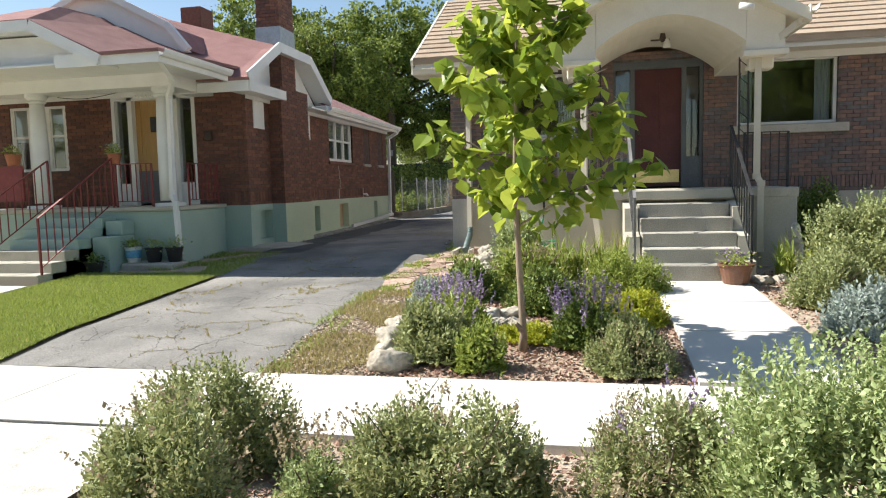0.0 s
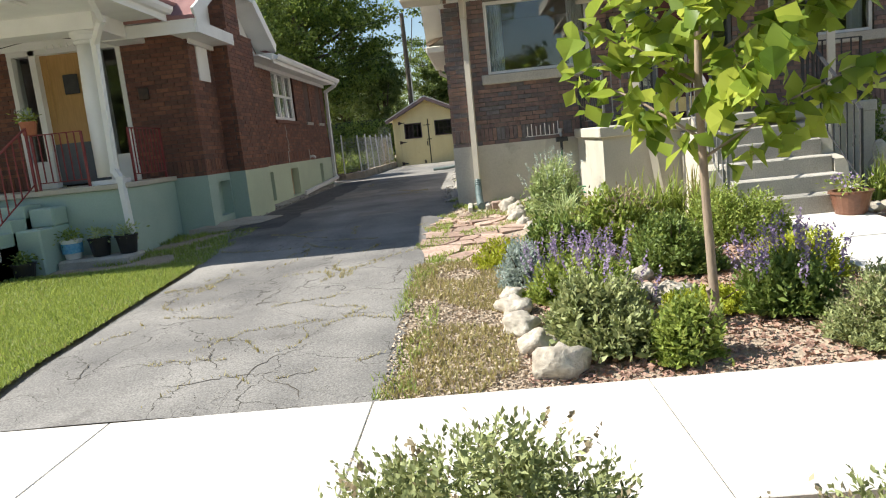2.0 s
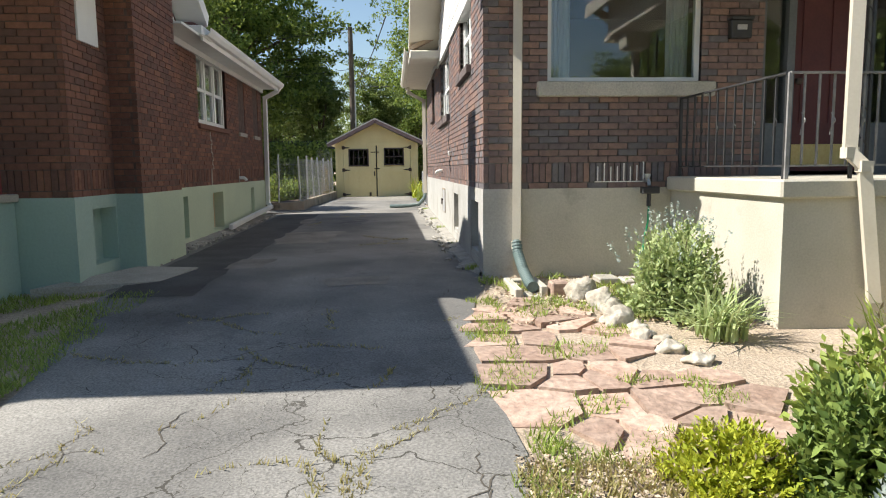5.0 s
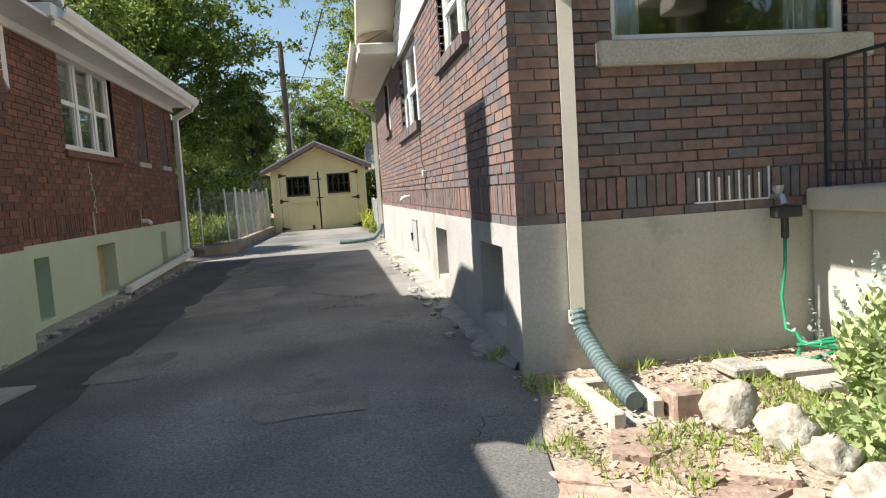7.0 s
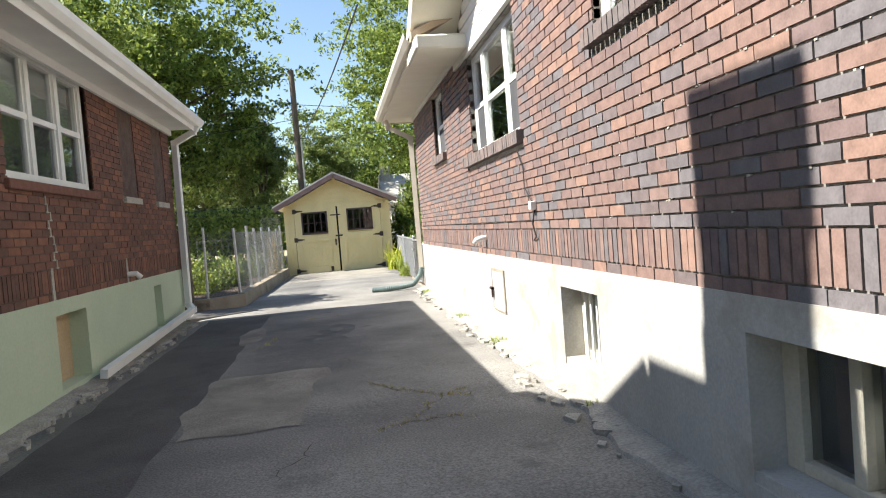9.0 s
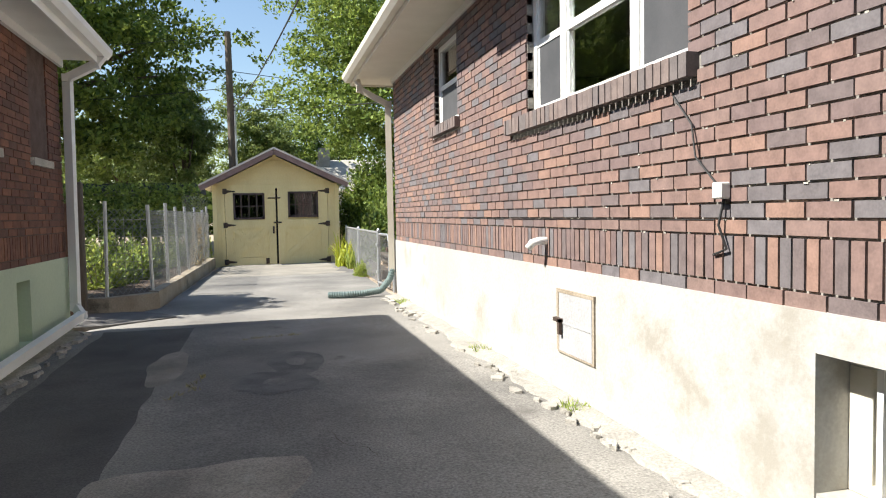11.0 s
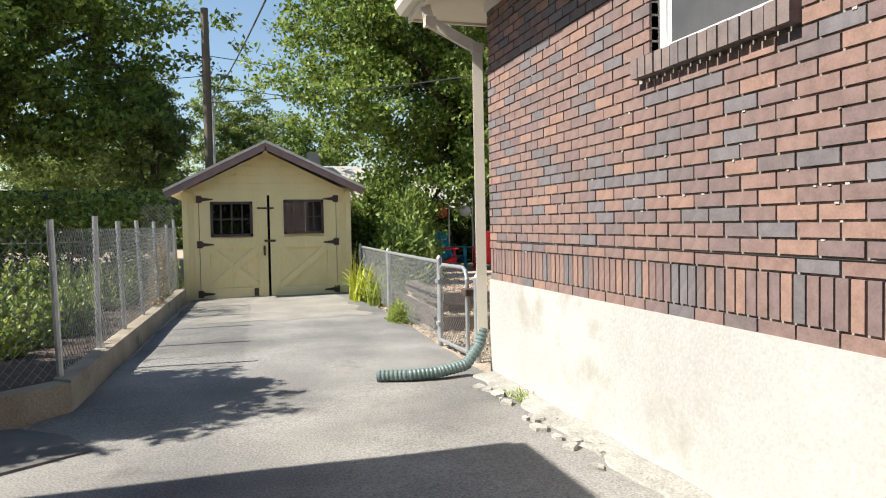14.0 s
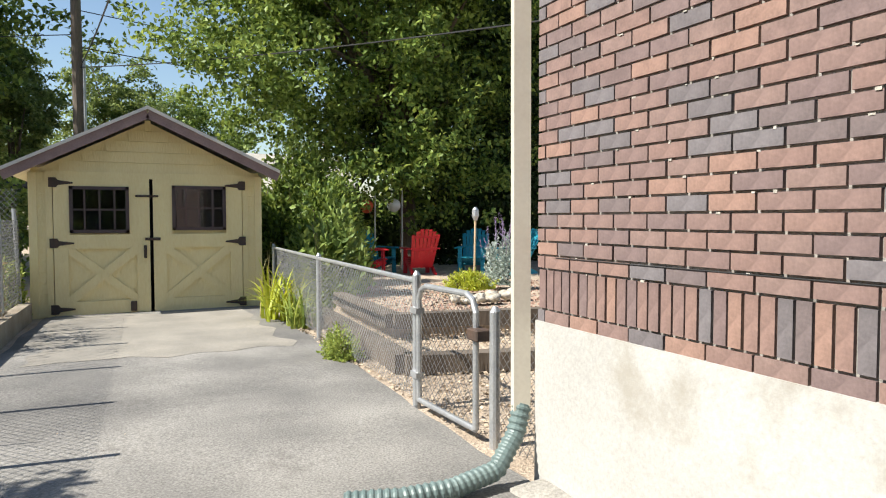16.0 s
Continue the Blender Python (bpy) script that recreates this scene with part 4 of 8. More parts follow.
def window(axis, face, u0, u1, z0, z1, parent, mullions=(), rail=None, frame=0.055, material=None, curtain="", depth=0.06, half=False):
    """A window in an opening: frame, bars, panes, and what hangs behind it."""
    material = material or M["white"]
    w = new("window")
    w.parent = parent

    def b(bm, a, c, d, e, f0, f1):
        x0, x1 = sorted((face + f0, face + f1))
        return box(bm, x0, x1, a, c, d, e) if axis == "x" else box(bm, a, c, x0, x1, d, e)
    bm = bmesh.new()
    for q in ((u0, u0 + frame, z0, z1), (u1 - frame, u1, z0, z1), (u0 + frame, u1 - frame, z0, z0 + frame), (u0 + frame, u1 - frame, z1 - frame, z1)):
        b(bm, *q, depth, depth + 0.07)
    for m in mullions:
        b(bm, m - 0.04, m + 0.04, z0 + frame, z1 - frame, depth, depth + 0.07)
    part("window_frame", bm, material, w)
    edges = [u0 + frame, *mullions, u1 - frame]
    for i, (a, c) in enumerate(zip(edges, edges[1:])):
        a, c = a + (0.04 if i else 0), c - (0.04 if i < len(edges) - 2 else 0)
        if rail:
            bm = bmesh.new()
            b(bm, a, c, rail - 0.025, rail + 0.025, depth + 0.005, depth + 0.06)
            for q in ((a, a + 0.03, z0 + frame, z1 - frame), (c - 0.03, c, z0 + frame, z1 - frame)):
                b(bm, *q, depth + 0.012, depth + 0.05)
            part("sash", bm, material, w)
        bm = bmesh.new()
        b(bm, a, c, z0 + frame, z1 - frame, depth + 0.025, depth + 0.031)
        g = part("pane", bm, M["glass"], w)
        g.visible_shadow = False
        if half and rail and not (len(mullions) == 2 and i == 1):
            bm = bmesh.new()
            b(bm, a + 0.03, c - 0.03, z0 + frame, rail - 0.025, depth + 0.012, depth + 0.016)
            part("screen", bm, M["screen"], w, "grey insect screen over the lower half")
        if curtain == "blind":
            bm = bmesh.new()
            b(bm, a, c, (z0 + z1) / 2 - 0.05, z1 - frame, depth + 0.06, depth + 0.066)
            part("blind", bm, M["blind"], w, "cream roller blind")
    if curtain == "drapes":
        for a, c in ((u0 + 0.06, u0 + 0.28), (u1 - 0.3, u1 - 0.06)):
            vs, fs = [], []
            for k in range(25):
                u = a + (c - a) * k / 24
                d = face + 0.22 + 0.02 * math.sin(k * 1.7)
                for z in (z0, z1):
                    vs.append((d, u, z) if axis == "x" else (u, d, z))
                if k:
                    fs.append((2 * k - 2, 2 * k, 2 * k + 1, 2 * k - 1))
            mesh_object("curtain", vs, fs, M["curtain"], w, "white gathered curtain")
    return w


window("y", F, -1.55, 0.04, 2.62, 3.72, bungalow, frame=0.05, curtain="drapes")
window("y", F, 2.73, 4.29, 2.68, 3.78, bungalow, frame=0.05, curtain="drapes")
window("x", W, 13.36, 14.72, 2.95, 3.9, bungalow, (14.0,), 3.4)
window("x", W, 16.4, 18.36, 2.62, 3.66, bungalow, (16.96, 17.86), 3.12, half=True)
window("x", W, 20.17, 21.08, 2.86, 3.73, bungalow, (), 3.28, half=True)
# basement windows
for i, (y0, y1, z0, z1) in enumerate(niches):
    w = new("basement_window")
    w.parent = bungalow
    part("sill", boxes((W, W + 0.24, y0, y1, z0 - 0.02, z0 + 0.05)), M["found"], w)
    for q in ((y0, y0 + 0.05, z0 + 0.05, z1 - 0.05), (y1 - 0.1, y1, z0 + 0.05, z1 - 0.05), (y0 + 0.28, y0 + 0.34, z0 + 0.1, z1 - 0.05), (y0 + 0.05, y1 - 0.1, z0 + 0.05, z0 + 0.1), (y0, y1, z1 - 0.05, z1)):
        part("frame_bar", boxes((W + 0.14, W + 0.22, *q), bevel=0.004), M["foundgrey"] if i == 0 else M["cream"], w)
    part("pane", boxes((W + 0.18, W + 0.186, y0 + 0.05, y1 - 0.1, z0 + 0.1, z1 - 0.05)), M["glass"], w)
    if i == 1:
        for k in range(5):
            part("bar", boxes((W + 0.1, W + 0.115, y0 + 0.08 + k * 0.11, y0 + 0.105 + k * 0.11, z0 + 0.05, z1)), M["white"], w)
    # near-black sheets stand in for the unlit basement
    part("backing", boxes((W + 0.6, W + 0.62, y0 - 0.2, y1 + 0.2, z0 - 0.1, z1 + 0.1), (W + 0.3, W + 0.6, y0 - 0.02, y0 - 0.01, z0 - 0.1, z1 + 0.1), (W + 0.3, W + 0.6, y1 + 0.01, y1 + 0.02, z0 - 0.1, z1 + 0.1)), M["dark_roof_room"], w)

# repointed patch of the soldier course on the front wall
pl = Pile()
for k in range(8):
    x = -1.02 + 0.0685 * k
    pl.block(x - 0.006, x + 0.006, F - 0.003, F + 0.02, B + 0.07, B + 0.07 + RNG.uniform(0.14, 0.2))
pl.block(-1.05, -0.5, F - 0.003, F + 0.02, B + 0.058, B + 0.068)
ob = mesh_object("repointing", pl.v, pl.f, M["siding"], wall_f, "pale new mortar between soldier bricks")
ob["kind"] = "stuff"
# soffits, fascia, gutters, roof
for q in ((W - 0.51, W + 0.3, 18.4, 24.0, EAVE, EAVE + 0.02), (W - 0.51, -0.25, F - 0.55, F + 0.2, EAVE, EAVE + 0.02), (2.95, 6.8, F - 0.55, F + 0.2, EAVE, EAVE + 0.02), (W + 0.3, 6.6, 23.3, 24.0, EAVE, EAVE + 0.02)):
    part("soffit", boxes(q), M["cream"], bungalow, "cream boarded soffit")
for q in ((W - 0.03, W + 0.1, 12.3, 19.0, 3.68, 3.87), (W - 0.02, W + 0.1, 19.0, 23.48, 3.79, 3.86), (W + 0.1, -0.25, F - 0.03, F + 0.1, 3.75, 3.86), (2.95, 6.6, F - 0.03, F + 0.1, 3.75, 3.86)):
    part("frieze", boxes(q), M["white"], bungalow, "white frieze board")
for q in ((W - 0.54, W - 0.51, 18.4, 24.03, EAVE - 0.02, EAVE + 0.14), (W - 0.51, 6.8, 24.0, 24.03, EAVE - 0.02, EAVE + 0.14), (W - 0.51, -0.25, F - 0.58, F - 0.55, EAVE - 0.02, EAVE + 0.14), (2.95, 6.8, F - 0.58, F - 0.55, EAVE - 0.02, EAVE + 0.14)):
    part("fascia", boxes(q), M["cream"], bungalow)


def gutter(bm, a, b):
    """Half-round-fronted eaves gutter from a to b, open at the top."""
    a, b = Vector(a), Vector(b)
    d = (b - a).normalized()
    o = Vector((d.y, -d.x, 0))
    prof = [(0, 0.1), (0, 0), (0.07, 0), (0.11, 0.05), (0.12, 0.1), (0.11, 0.1), (0.1, 0.052), (0.066, 0.008), (0.008, 0.008), (0.008, 0.1)]
    r0 = [bm.verts.new(a + o * p + Vector((0, 0, q))) for p, q in prof]
    r1 = [bm.verts.new(b + o * p + Vector((0, 0, q))) for p, q in prof]
    n = len(prof)
    for i in range(n):
        bm.faces.new((r0[i], r0[(i + 1) % n], r1[(i + 1) % n], r1[i]))
    bm.faces.new(r0)
    bm.faces.new(r1[::-1])
    return bm


g = part("gutter", gutter(bmesh.new(), (W - 0.54, 24.05, EAVE + 0.03), (W - 0.54, 18.4, EAVE + 0.03)), M["cream"], bungalow, "cream eaves gutter")
part("gutter", gutter(bmesh.new(), (6.8, F - 0.58, EAVE + 0.03), (2.95, F - 0.58, EAVE + 0.03)), M["cream"], bungalow)
# side gable over the front half
RY, RZ = 15.3, 5.75
part("gable", prism(bmesh.new(), [(12.0, EAVE), (18.7, EAVE), (RY, RZ - 0.12)], "x", W - 0.012, W + 0.1), M["siding"], bungalow)
pl = Pile()
z = 3.87
while z < RZ - 0.25:
    k = (z - EAVE) / (RZ - 0.12 - EAVE)
    ya, yb = 12.0 + (RY - 12.0) * k, 18.7 - (18.7 - RY) * k
    pl.block(W - 0.035, W - 0.012, ya, yb, z, z + 0.105)
    z += 0.12
for i in range(0, len(pl.v), 8):
    mesh_object("clapboard", [tuple(v) for v in pl.v[i:i + 8]], [(3, 2, 1, 0), (4, 5, 6, 7), (0, 1, 5, 4), (1, 2, 6, 5), (2, 3, 7, 6), (3, 0, 4, 7)], M["siding"], bungalow)
roof = new("roof")
roof.parent = bungalow
bm = bmesh.new()
s = (RZ - EAVE) / (RY - (F - 0.58))
YM, ZM = 12.7, EAVE + 0.16 + (RZ - EAVE) * (12.7 - F + 0.6) / (RY - F + 0.6)
slab(bm, [(W - 0.53, F - 0.6, EAVE + 0.16), (-0.3, F - 0.6, EAVE + 0.16), (-0.3, YM, ZM), (W - 0.53, YM, ZM)], 0.1)
slab(bm, [(3.0, F - 0.6, EAVE + 0.16), (6.9, F - 0.6, EAVE + 0.16), (6.9, YM, ZM), (3.0, YM, ZM)], 0.1)
slab(bm, [(W - 0.53, YM, ZM), (6.9, YM, ZM), (6.9, RY, RZ + 0.16), (W - 0.53, RY, RZ + 0.16)], 0.1)
slab(bm, [(W - 0.53, RY, RZ + 0.16), (6.9, RY, RZ + 0.16), (6.9, 18.9, EAVE + 0.16), (W - 0.53, 18.9, EAVE + 0.16)], 0.1)
part("deck", bm, M["rooftan"], roof)
bm = bmesh.new()
slab(bm, [(W - 0.57, 24.05, EAVE + 0.15), (W - 0.57, 18.4, EAVE + 0.15), (1.8, 18.0, EAVE + 2.0), (1.8, 21.0, EAVE + 2.0)], 0.08)
slab(bm, [(W - 0.57, 24.05, EAVE + 0.15), (1.8, 21.0, EAVE + 2.0), (6.9, 21.0, EAVE + 2.0), (6.9, 24.05, EAVE + 0.15)], 0.08)
slab(bm, [(1.8, 18.0, EAVE + 2.0), (6.9, 18.0, EAVE + 2.0), (6.9, 21.0, EAVE + 2.0), (1.8, 21.0, EAVE + 2.0)], 0.08)
part("deck", bm, M["rooftan"], roof)
bm = bmesh.new()
for a, c in (((F - 0.62), RY), (18.95, RY)):
    beam(bm, (W - 0.55, a, EAVE + 0.04), (W - 0.55, c, RZ + 0.06), 0.04, 0.2)
    beam(bm, (W - 0.29, a, EAVE - 0.03), (W - 0.29, c, RZ - 0.03), 0.51, 0.03)
part("rake", bm, M["cream"], bungalow, "cream barge board and soffit")
for q in ((W - 0.57, W + 0.02, 18.1, 19.0, EAVE - 0.12, EAVE + 0.03), (W - 0.57, W + 0.02, 11.7, 12.28, EAVE - 0.12, EAVE + 0.03)):
    part("eave_return", boxes(q, bevel=0.02), M["cream"], bungalow)
# shingle courses on the front slope
pl = Pile()
for i in range(15):
    k = i / 15
    y, z = F - 0.6 + (RY - F + 0.6) * k, EAVE + 0.165 + (RZ - EAVE) * k
    x = W - 0.53 - RNG.uniform(0, 0.3)
    while x < 6.9:
        w = RNG.uniform(0.28, 0.36)
        if y < 12.7 and x + w > -0.3 and x < 3.0:
            x += w
            continue
        pl.block(max(x, W - 0.53), min(x + w - 0.008, 6.9), y - 0.01, y + 0.2, z - 0.012, z + 0.012 + RNG.uniform(0, 0.004))
        x += w
sh = mesh_object("shingles", pl.v, pl.f, M["rooftan"], roof, "tan asphalt shingles")
sh["kind"] = "stuff"


def downspout(parent, pts, material, w=0.085, d=0.065, name="downspout", label=""):
    bm = bmesh.new()
    for a, b in zip(pts, pts[1:]):
        beam(bm, a, b, w, d, up=(0.3, 1, 0))
    for p in pts[1:-1]:
        box(bm, p[0] - w * 0.55, p[0] + w * 0.55, p[1] - d * 0.6, p[1] + d * 0.6, p[2] - 0.04, p[2] + 0.04)
    return part(name, bm, material, parent, label)


def ribbed_pipe(name, label, pts, r, material, category="drain pipe"):
    """A corrugated flexible pipe with a tapered end."""
    bm = bmesh.new()
    P = [Vector(p) for p in pts]
    fine, rad = [], []
    for a, b in zip(P, P[1:]):
        n = max(2, int((b - a).length / 0.0085))
        for i in range(n):
            fine.append(a.lerp(b, i / n))
            rad.append(r * (1.0 if (i // 2) % 2 else 0.88))
    for k in range(3):
        fine = [fine[0]] + [(fine[i - 1] + fine[i] + fine[i + 1]) / 3 for i in range(1, len(fine) - 1)] + [fine[-1]]
    tube(bm, fine, rad, 14)
    return tagged(part(name, bm, material), label, category)


downspout(bungalow, [(-1.86, F - 0.56, 3.9), (-1.86, F - 0.5, 3.72), (-1.86, F - 0.06, 3.5), (-1.87, F - 0.06, 0.98), (-1.87, F - 0.12, 0.9)], M["spout"], label="beige downspout at the front corner")
downspout(bungalow, [(W - 0.5, 23.62, EAVE + 0.03), (W - 0.46, 23.6, 3.72), (W - 0.07, 23.52, 3.5), (W - 0.06, 23.52, 1.05)], M["spout"], label="beige downspout at the rear corner")
ribbed_pipe("drain_pipe", "grey-green ribbed drain pipe on the front downspout", [(-1.87, F - 0.06, 1.02), (-1.87, F - 0.13, 0.9), (-1.87, 11.86, 0.77), (-1.86, 11.6, 0.69), (-1.85, 11.5, 0.67)], 0.055, M["hose"])
ribbed_pipe("drain_pipe", "grey-green ribbed drain pipe lying on the driveway", [(W - 0.05, 23.52, 1.12), (W - 0.1, 23.5, 0.98), (W - 0.24, 23.45, 0.83), (W - 0.5, 23.4, 0.8), (W - 0.75, 23.42, 0.79), (W - 1.0, 23.5, 0.785)], 0.05, M["hose"])
bm = boxes((-2.05, -1.98, 11.32, 11.98, 0.57, 0.69), (-1.79, -1.72, 11.45, 11.98, 0.57, 0.69), (-1.98, -1.79, 11.9, 11.98, 0.57, 0.68), (-1.985, -1.785, 11.38, 11.9, 0.56, 0.61), bevel=0.01)
tagged(part("splash_block", bm, M["foundgrey"]), "grey concrete splash block under the downspout", "splash block")

# hatch, vent pipe, meter box and wires on the side wall
hatch = thing("coal_hatch", "peeling grey-white metal coal hatch in the foundation", "hatch")
part("frame", boxes((W - 0.02, W - 0.008, 17.295, 17.81, 0.995, 1.009), (W - 0.024, W - 0.008, 17.29, 17.815, 1.391, 1.415), (W - 0.02, W - 0.008, 17.295, 17.318, 1.009, 1.391), (W - 0.024, W - 0.008, 17.782, 17.815, 1.009, 1.391)), M["tanwall"], hatch, "rough stained rim")
part("door", boxes((W - 0.022, W - 0.01, 17.32, 17.78, 1.01, 1.39), (W - 0.026, W - 0.018, 17.34, 17.76, 1.19, 1.2)), M["greymetal"], hatch)
part("latch", boxes((W - 0.05, W - 0.02, 17.72, 17.82, 1.2, 1.225), (W - 0.05, W - 0.03, 17.72, 17.75, 1.12, 1.22)), M["hinge"], hatch)
vent = bmesh.new()
tube(vent, [(W + 0.05, 18.02, 1.72), (W - 0.06, 18.02, 1.72), (W - 0.1, 18.03, 1.708), (W - 0.125, 18.05, 1.67)], 0.027, 14)
tagged(part("vent_pipe", vent, M["pipe"], smooth=True), "white plastic pipe elbow out of the brick wall", "pipe")
mb = thing("cable_box", "small white cable box with black wires", "cable box")
part("box", boxes((W - 0.05, W, 16.1, 16.16, 1.96, 2.03), bevel=0.006), M["pipe"], mb)
bm = bmesh.new()
tube(bm, [(W - 0.01, 16.13, 1.96), (W - 0.03, 16.14, 1.85), (W - 0.02, 16.1, 1.75), (W - 0.01, 16.2, 1.72)], 0.006, 6)
tube(bm, [(W - 0.01, 16.15, 2.0), (W - 0.03, 16.3, 2.15), (W - 0.015, 16.35, 2.3), (W - 0.01, 16.5, 2.45)], 0.005, 6)
tube(bm, [(W - 0.003, 16.2, 1.872), (W - 0.004, 18.5, 1.868), (W - 0.003, 21, 1.873), (W - 0.004, 23.3, 1.868)], 0.0022, 6)
part("wire", bm, M["cable"], mb)

# porch of the right house
porch = thing("front_porch", "grey concrete front porch with arched cream roof and iron rails", "porch")
PF = 10.2
for q in ((-0.3, 0.82, PF - 0.05, F - 0.015, 1.52, 1.66), (0.82, 2.2, PF - 0.2, F - 0.015, 1.52, 1.66), (2.2, 3.12, PF - 0.05, F - 0.015, 1.52, 1.66)):
    part("slab", boxes(q, bevel=0.015), M["foundgrey"], porch, "worn grey concrete slab")
part("wall", boxes((-0.25, 3.07, PF, F - 0.02, 0.3, 1.52)), M["foundgrey"], porch)
part("pier", boxes((2.62, 3.1, PF - 0.04, PF + 0.5, 0.4, 1.55), bevel=0.012), M["foundgrey"], porch)
for i in range(5):
    y0 = 8.75 + 0.25 * i
    part("step", boxes((0.92, 2.12, y0, PF, 0.3 if i == 0 else 0.55 + 0.187 * (i - 1) + 0.01, 0.55 + 0.187 * (i + 1) - 0.012), bevel=0.012), M["kerb"], porch, "grey concrete step with worn nosing")
part("cheek_wall", prism(bmesh.new(), [(8.9, 0.4), (8.9, 0.75), (9.2, 0.78), (9.25, 1.05), (9.55, 1.1), (9.6, 1.42), (PF, 1.5), (PF, 0.4)], "x", 0.72, 0.9), M["foundgrey"], porch)
part("cheek_wall", prism(bmesh.new(), [(8.9, 0.4), (8.9, 0.75), (9.2, 0.78), (9.25, 1.05), (9.55, 1.1), (9.6, 1.42), (PF, 1.5), (PF, 0.4)], "x", 2.13, 2.28), M["foundgrey"], porch)


def iron_rail(parent, a, b, h, n, material, curl=True, name="railing", post=True):
    """A wrought iron rail from a to b: two bars, balusters, end posts."""
    a, b = Vector(a), Vector(b)
    r = new(name)
    r.parent = parent
    up = Vector((0, 0, h))
    bm = bmesh.new()
    beam(bm, a + up, b + up, 0.04, 0.014)
    part("top_rail", bm, material, r)
    bm = bmesh.new()
    beam(bm, a + Vector((0, 0, 0.1)), b + Vector((0, 0, 0.1)), 0.014, 0.014)
    part("bottom_rail", bm, material, r)
    for i in range(n + 1):
        p = a.lerp(b, i / n)
        e = i in (0, n) and post
        bm = bmesh.new()
        beam(bm, p + Vector((0, 0, 0 if e else 0.1)), p + up, 0.028 if e else 0.014, 0.028 if e else 0.014, up=(1, 0, 0))
        if curl and not e and i % 2:
            tube(bm, [p + Vector((0.0, 0.03 * math.cos(k * 0.9), 0.42 * h + 0.09 * k / 3 + 0.02 * math.sin(k * 0.9))) for k in range(7)], 0.005, 5)
        part("post" if e else "baluster", bm, material, r)
    return r


iron_rail(porch, (0.8, 8.82, 0.72), (0.8, 10.1, 1.68), 0.86, 9, M["ironw"])
iron_rail(porch, (2.2, 8.82, 0.72), (2.2, 10.1, 1.68), 0.86, 9, M["iron"])
iron_rail(porch, (-0.2, PF + 0.08, 1.66), (0.72, PF + 0.08, 1.66), 0.78, 8, M["ironw"])
iron_rail(porch, (-0.2, PF + 0.1, 1.66), (-0.2, F - 0.1, 1.66), 0.78, 12, M["iron"])
iron_rail(porch, (2.42, PF + 0.1, 1.66), (3.0, PF + 0.1, 1.66), 0.78, 5, M["iron"])
for px in (0.3, 0.42, 2.34, 2.46):
    bm = bmesh.new()
    beam(bm, (px, PF + 0.08, 1.66), (px, PF + 0.08, 3.5), 0.022, 0.022)
    part("roof_post", bm, M["iron"], porch)
for x0 in (0.3, 2.34):
    for k in range(7):
        z = 1.9 + k * 0.24
        part("scroll", tube(bmesh.new(), [(x0 + 0.06 + 0.055 * math.cos(q * 0.8), PF + 0.08, z + 0.035 * q) for q in range(6)], 0.006, 5), M["iron"], porch)
# arched porch roof
XL, XR, AZ = -0.15, 2.85, 3.5
arch = [(XL + 0.5 + (XR - XL - 1.0) * k / 16, AZ + 0.16 + 0.42 * math.sin(math.pi * k / 16) ** 0.85) for k in range(17)]
for k in range(16):
    a, b2 = arch[k], arch[k + 1]
    bm = bmesh.new()
    top = lambda x: 4.62 - 0.34 * abs(x - 1.35) ** 1.3
    prism(bm, [a, b2, (b2[0], top(b2[0])), (a[0], top(a[0]))], "y", PF - 0.25, F - 0.02)
    part("vault_segment", bm, M["cream"], porch)
for x0, x1 in ((XL, XL + 0.5), (XR - 0.5, XR)):
    part("beam", boxes((x0, x1, PF - 0.25, F - 0.02, AZ + 0.02, AZ + 0.75), (x0 - 0.04, x1 + 0.04, PF - 0.3, PF - 0.05, AZ - 0.05, AZ + 0.03), bevel=0.01), M["cream"], porch)
    xm = (x0 + x1) / 2
    part("capital", boxes((xm - 0.16, xm + 0.16, PF - 0.05, PF + 0.22, AZ - 0.2, AZ + 0.02), bevel=0.02), M["cream"], porch)
bm = bmesh.new()
for a, c in (((XL - 0.25, 3.98), (0.4, 4.42)), ((0.4, 4.42), (1.35, 4.75)), ((1.35, 4.75), (2.3, 4.42)), ((2.3, 4.42), (XR + 0.25, 3.98))):
    slab(bm, [(a[0], PF - 0.5, a[1]), (c[0], PF - 0.5, c[1]), (c[0], F + 0.6, c[1]), (a[0], F + 0.6, a[1])], 0.16)
part("roof", bm, M["cream"], porch, "cream-edged porch roof")
part("gutter", gutter(bmesh.new(), (XR + 0.22, PF - 0.55, 3.93), (XR + 0.22, F - 0.6, 3.93)), M["cream"], porch)
downspout(porch, [(XR + 0.2, PF - 0.4, 3.95), (XR + 0.15, PF - 0.35, 3.85), (2.55, PF - 0.08, 3.5), (2.55, PF - 0.08, 1.82), (2.6, PF - 0.12, 1.72), (2.6, PF - 0.12, 0.75)], M["spout"])
downspout(porch, [(XL - 0.2, PF - 0.4, 3.95), (0.18, PF - 0.08, 3.5), (0.18, PF - 0.08, 1.85), (0.27, PF - 0.12, 1.75), (0.42, PF - 0.1, 0.75)], M["spout"])
lamp = thing("porch_lamp", "bronze twin spot lamp under the porch vault", "lamp")
part("mount", lathe(bmesh.new(), 1.4, 11.2, [(0.03, 4.1), (0.05, 4.0), (0.03, 3.95)]), M["hinge"], lamp)
part("arm", boxes((1.22, 1.5, 11.18, 11.22, 3.97, 3.99)), M["hinge"], lamp)
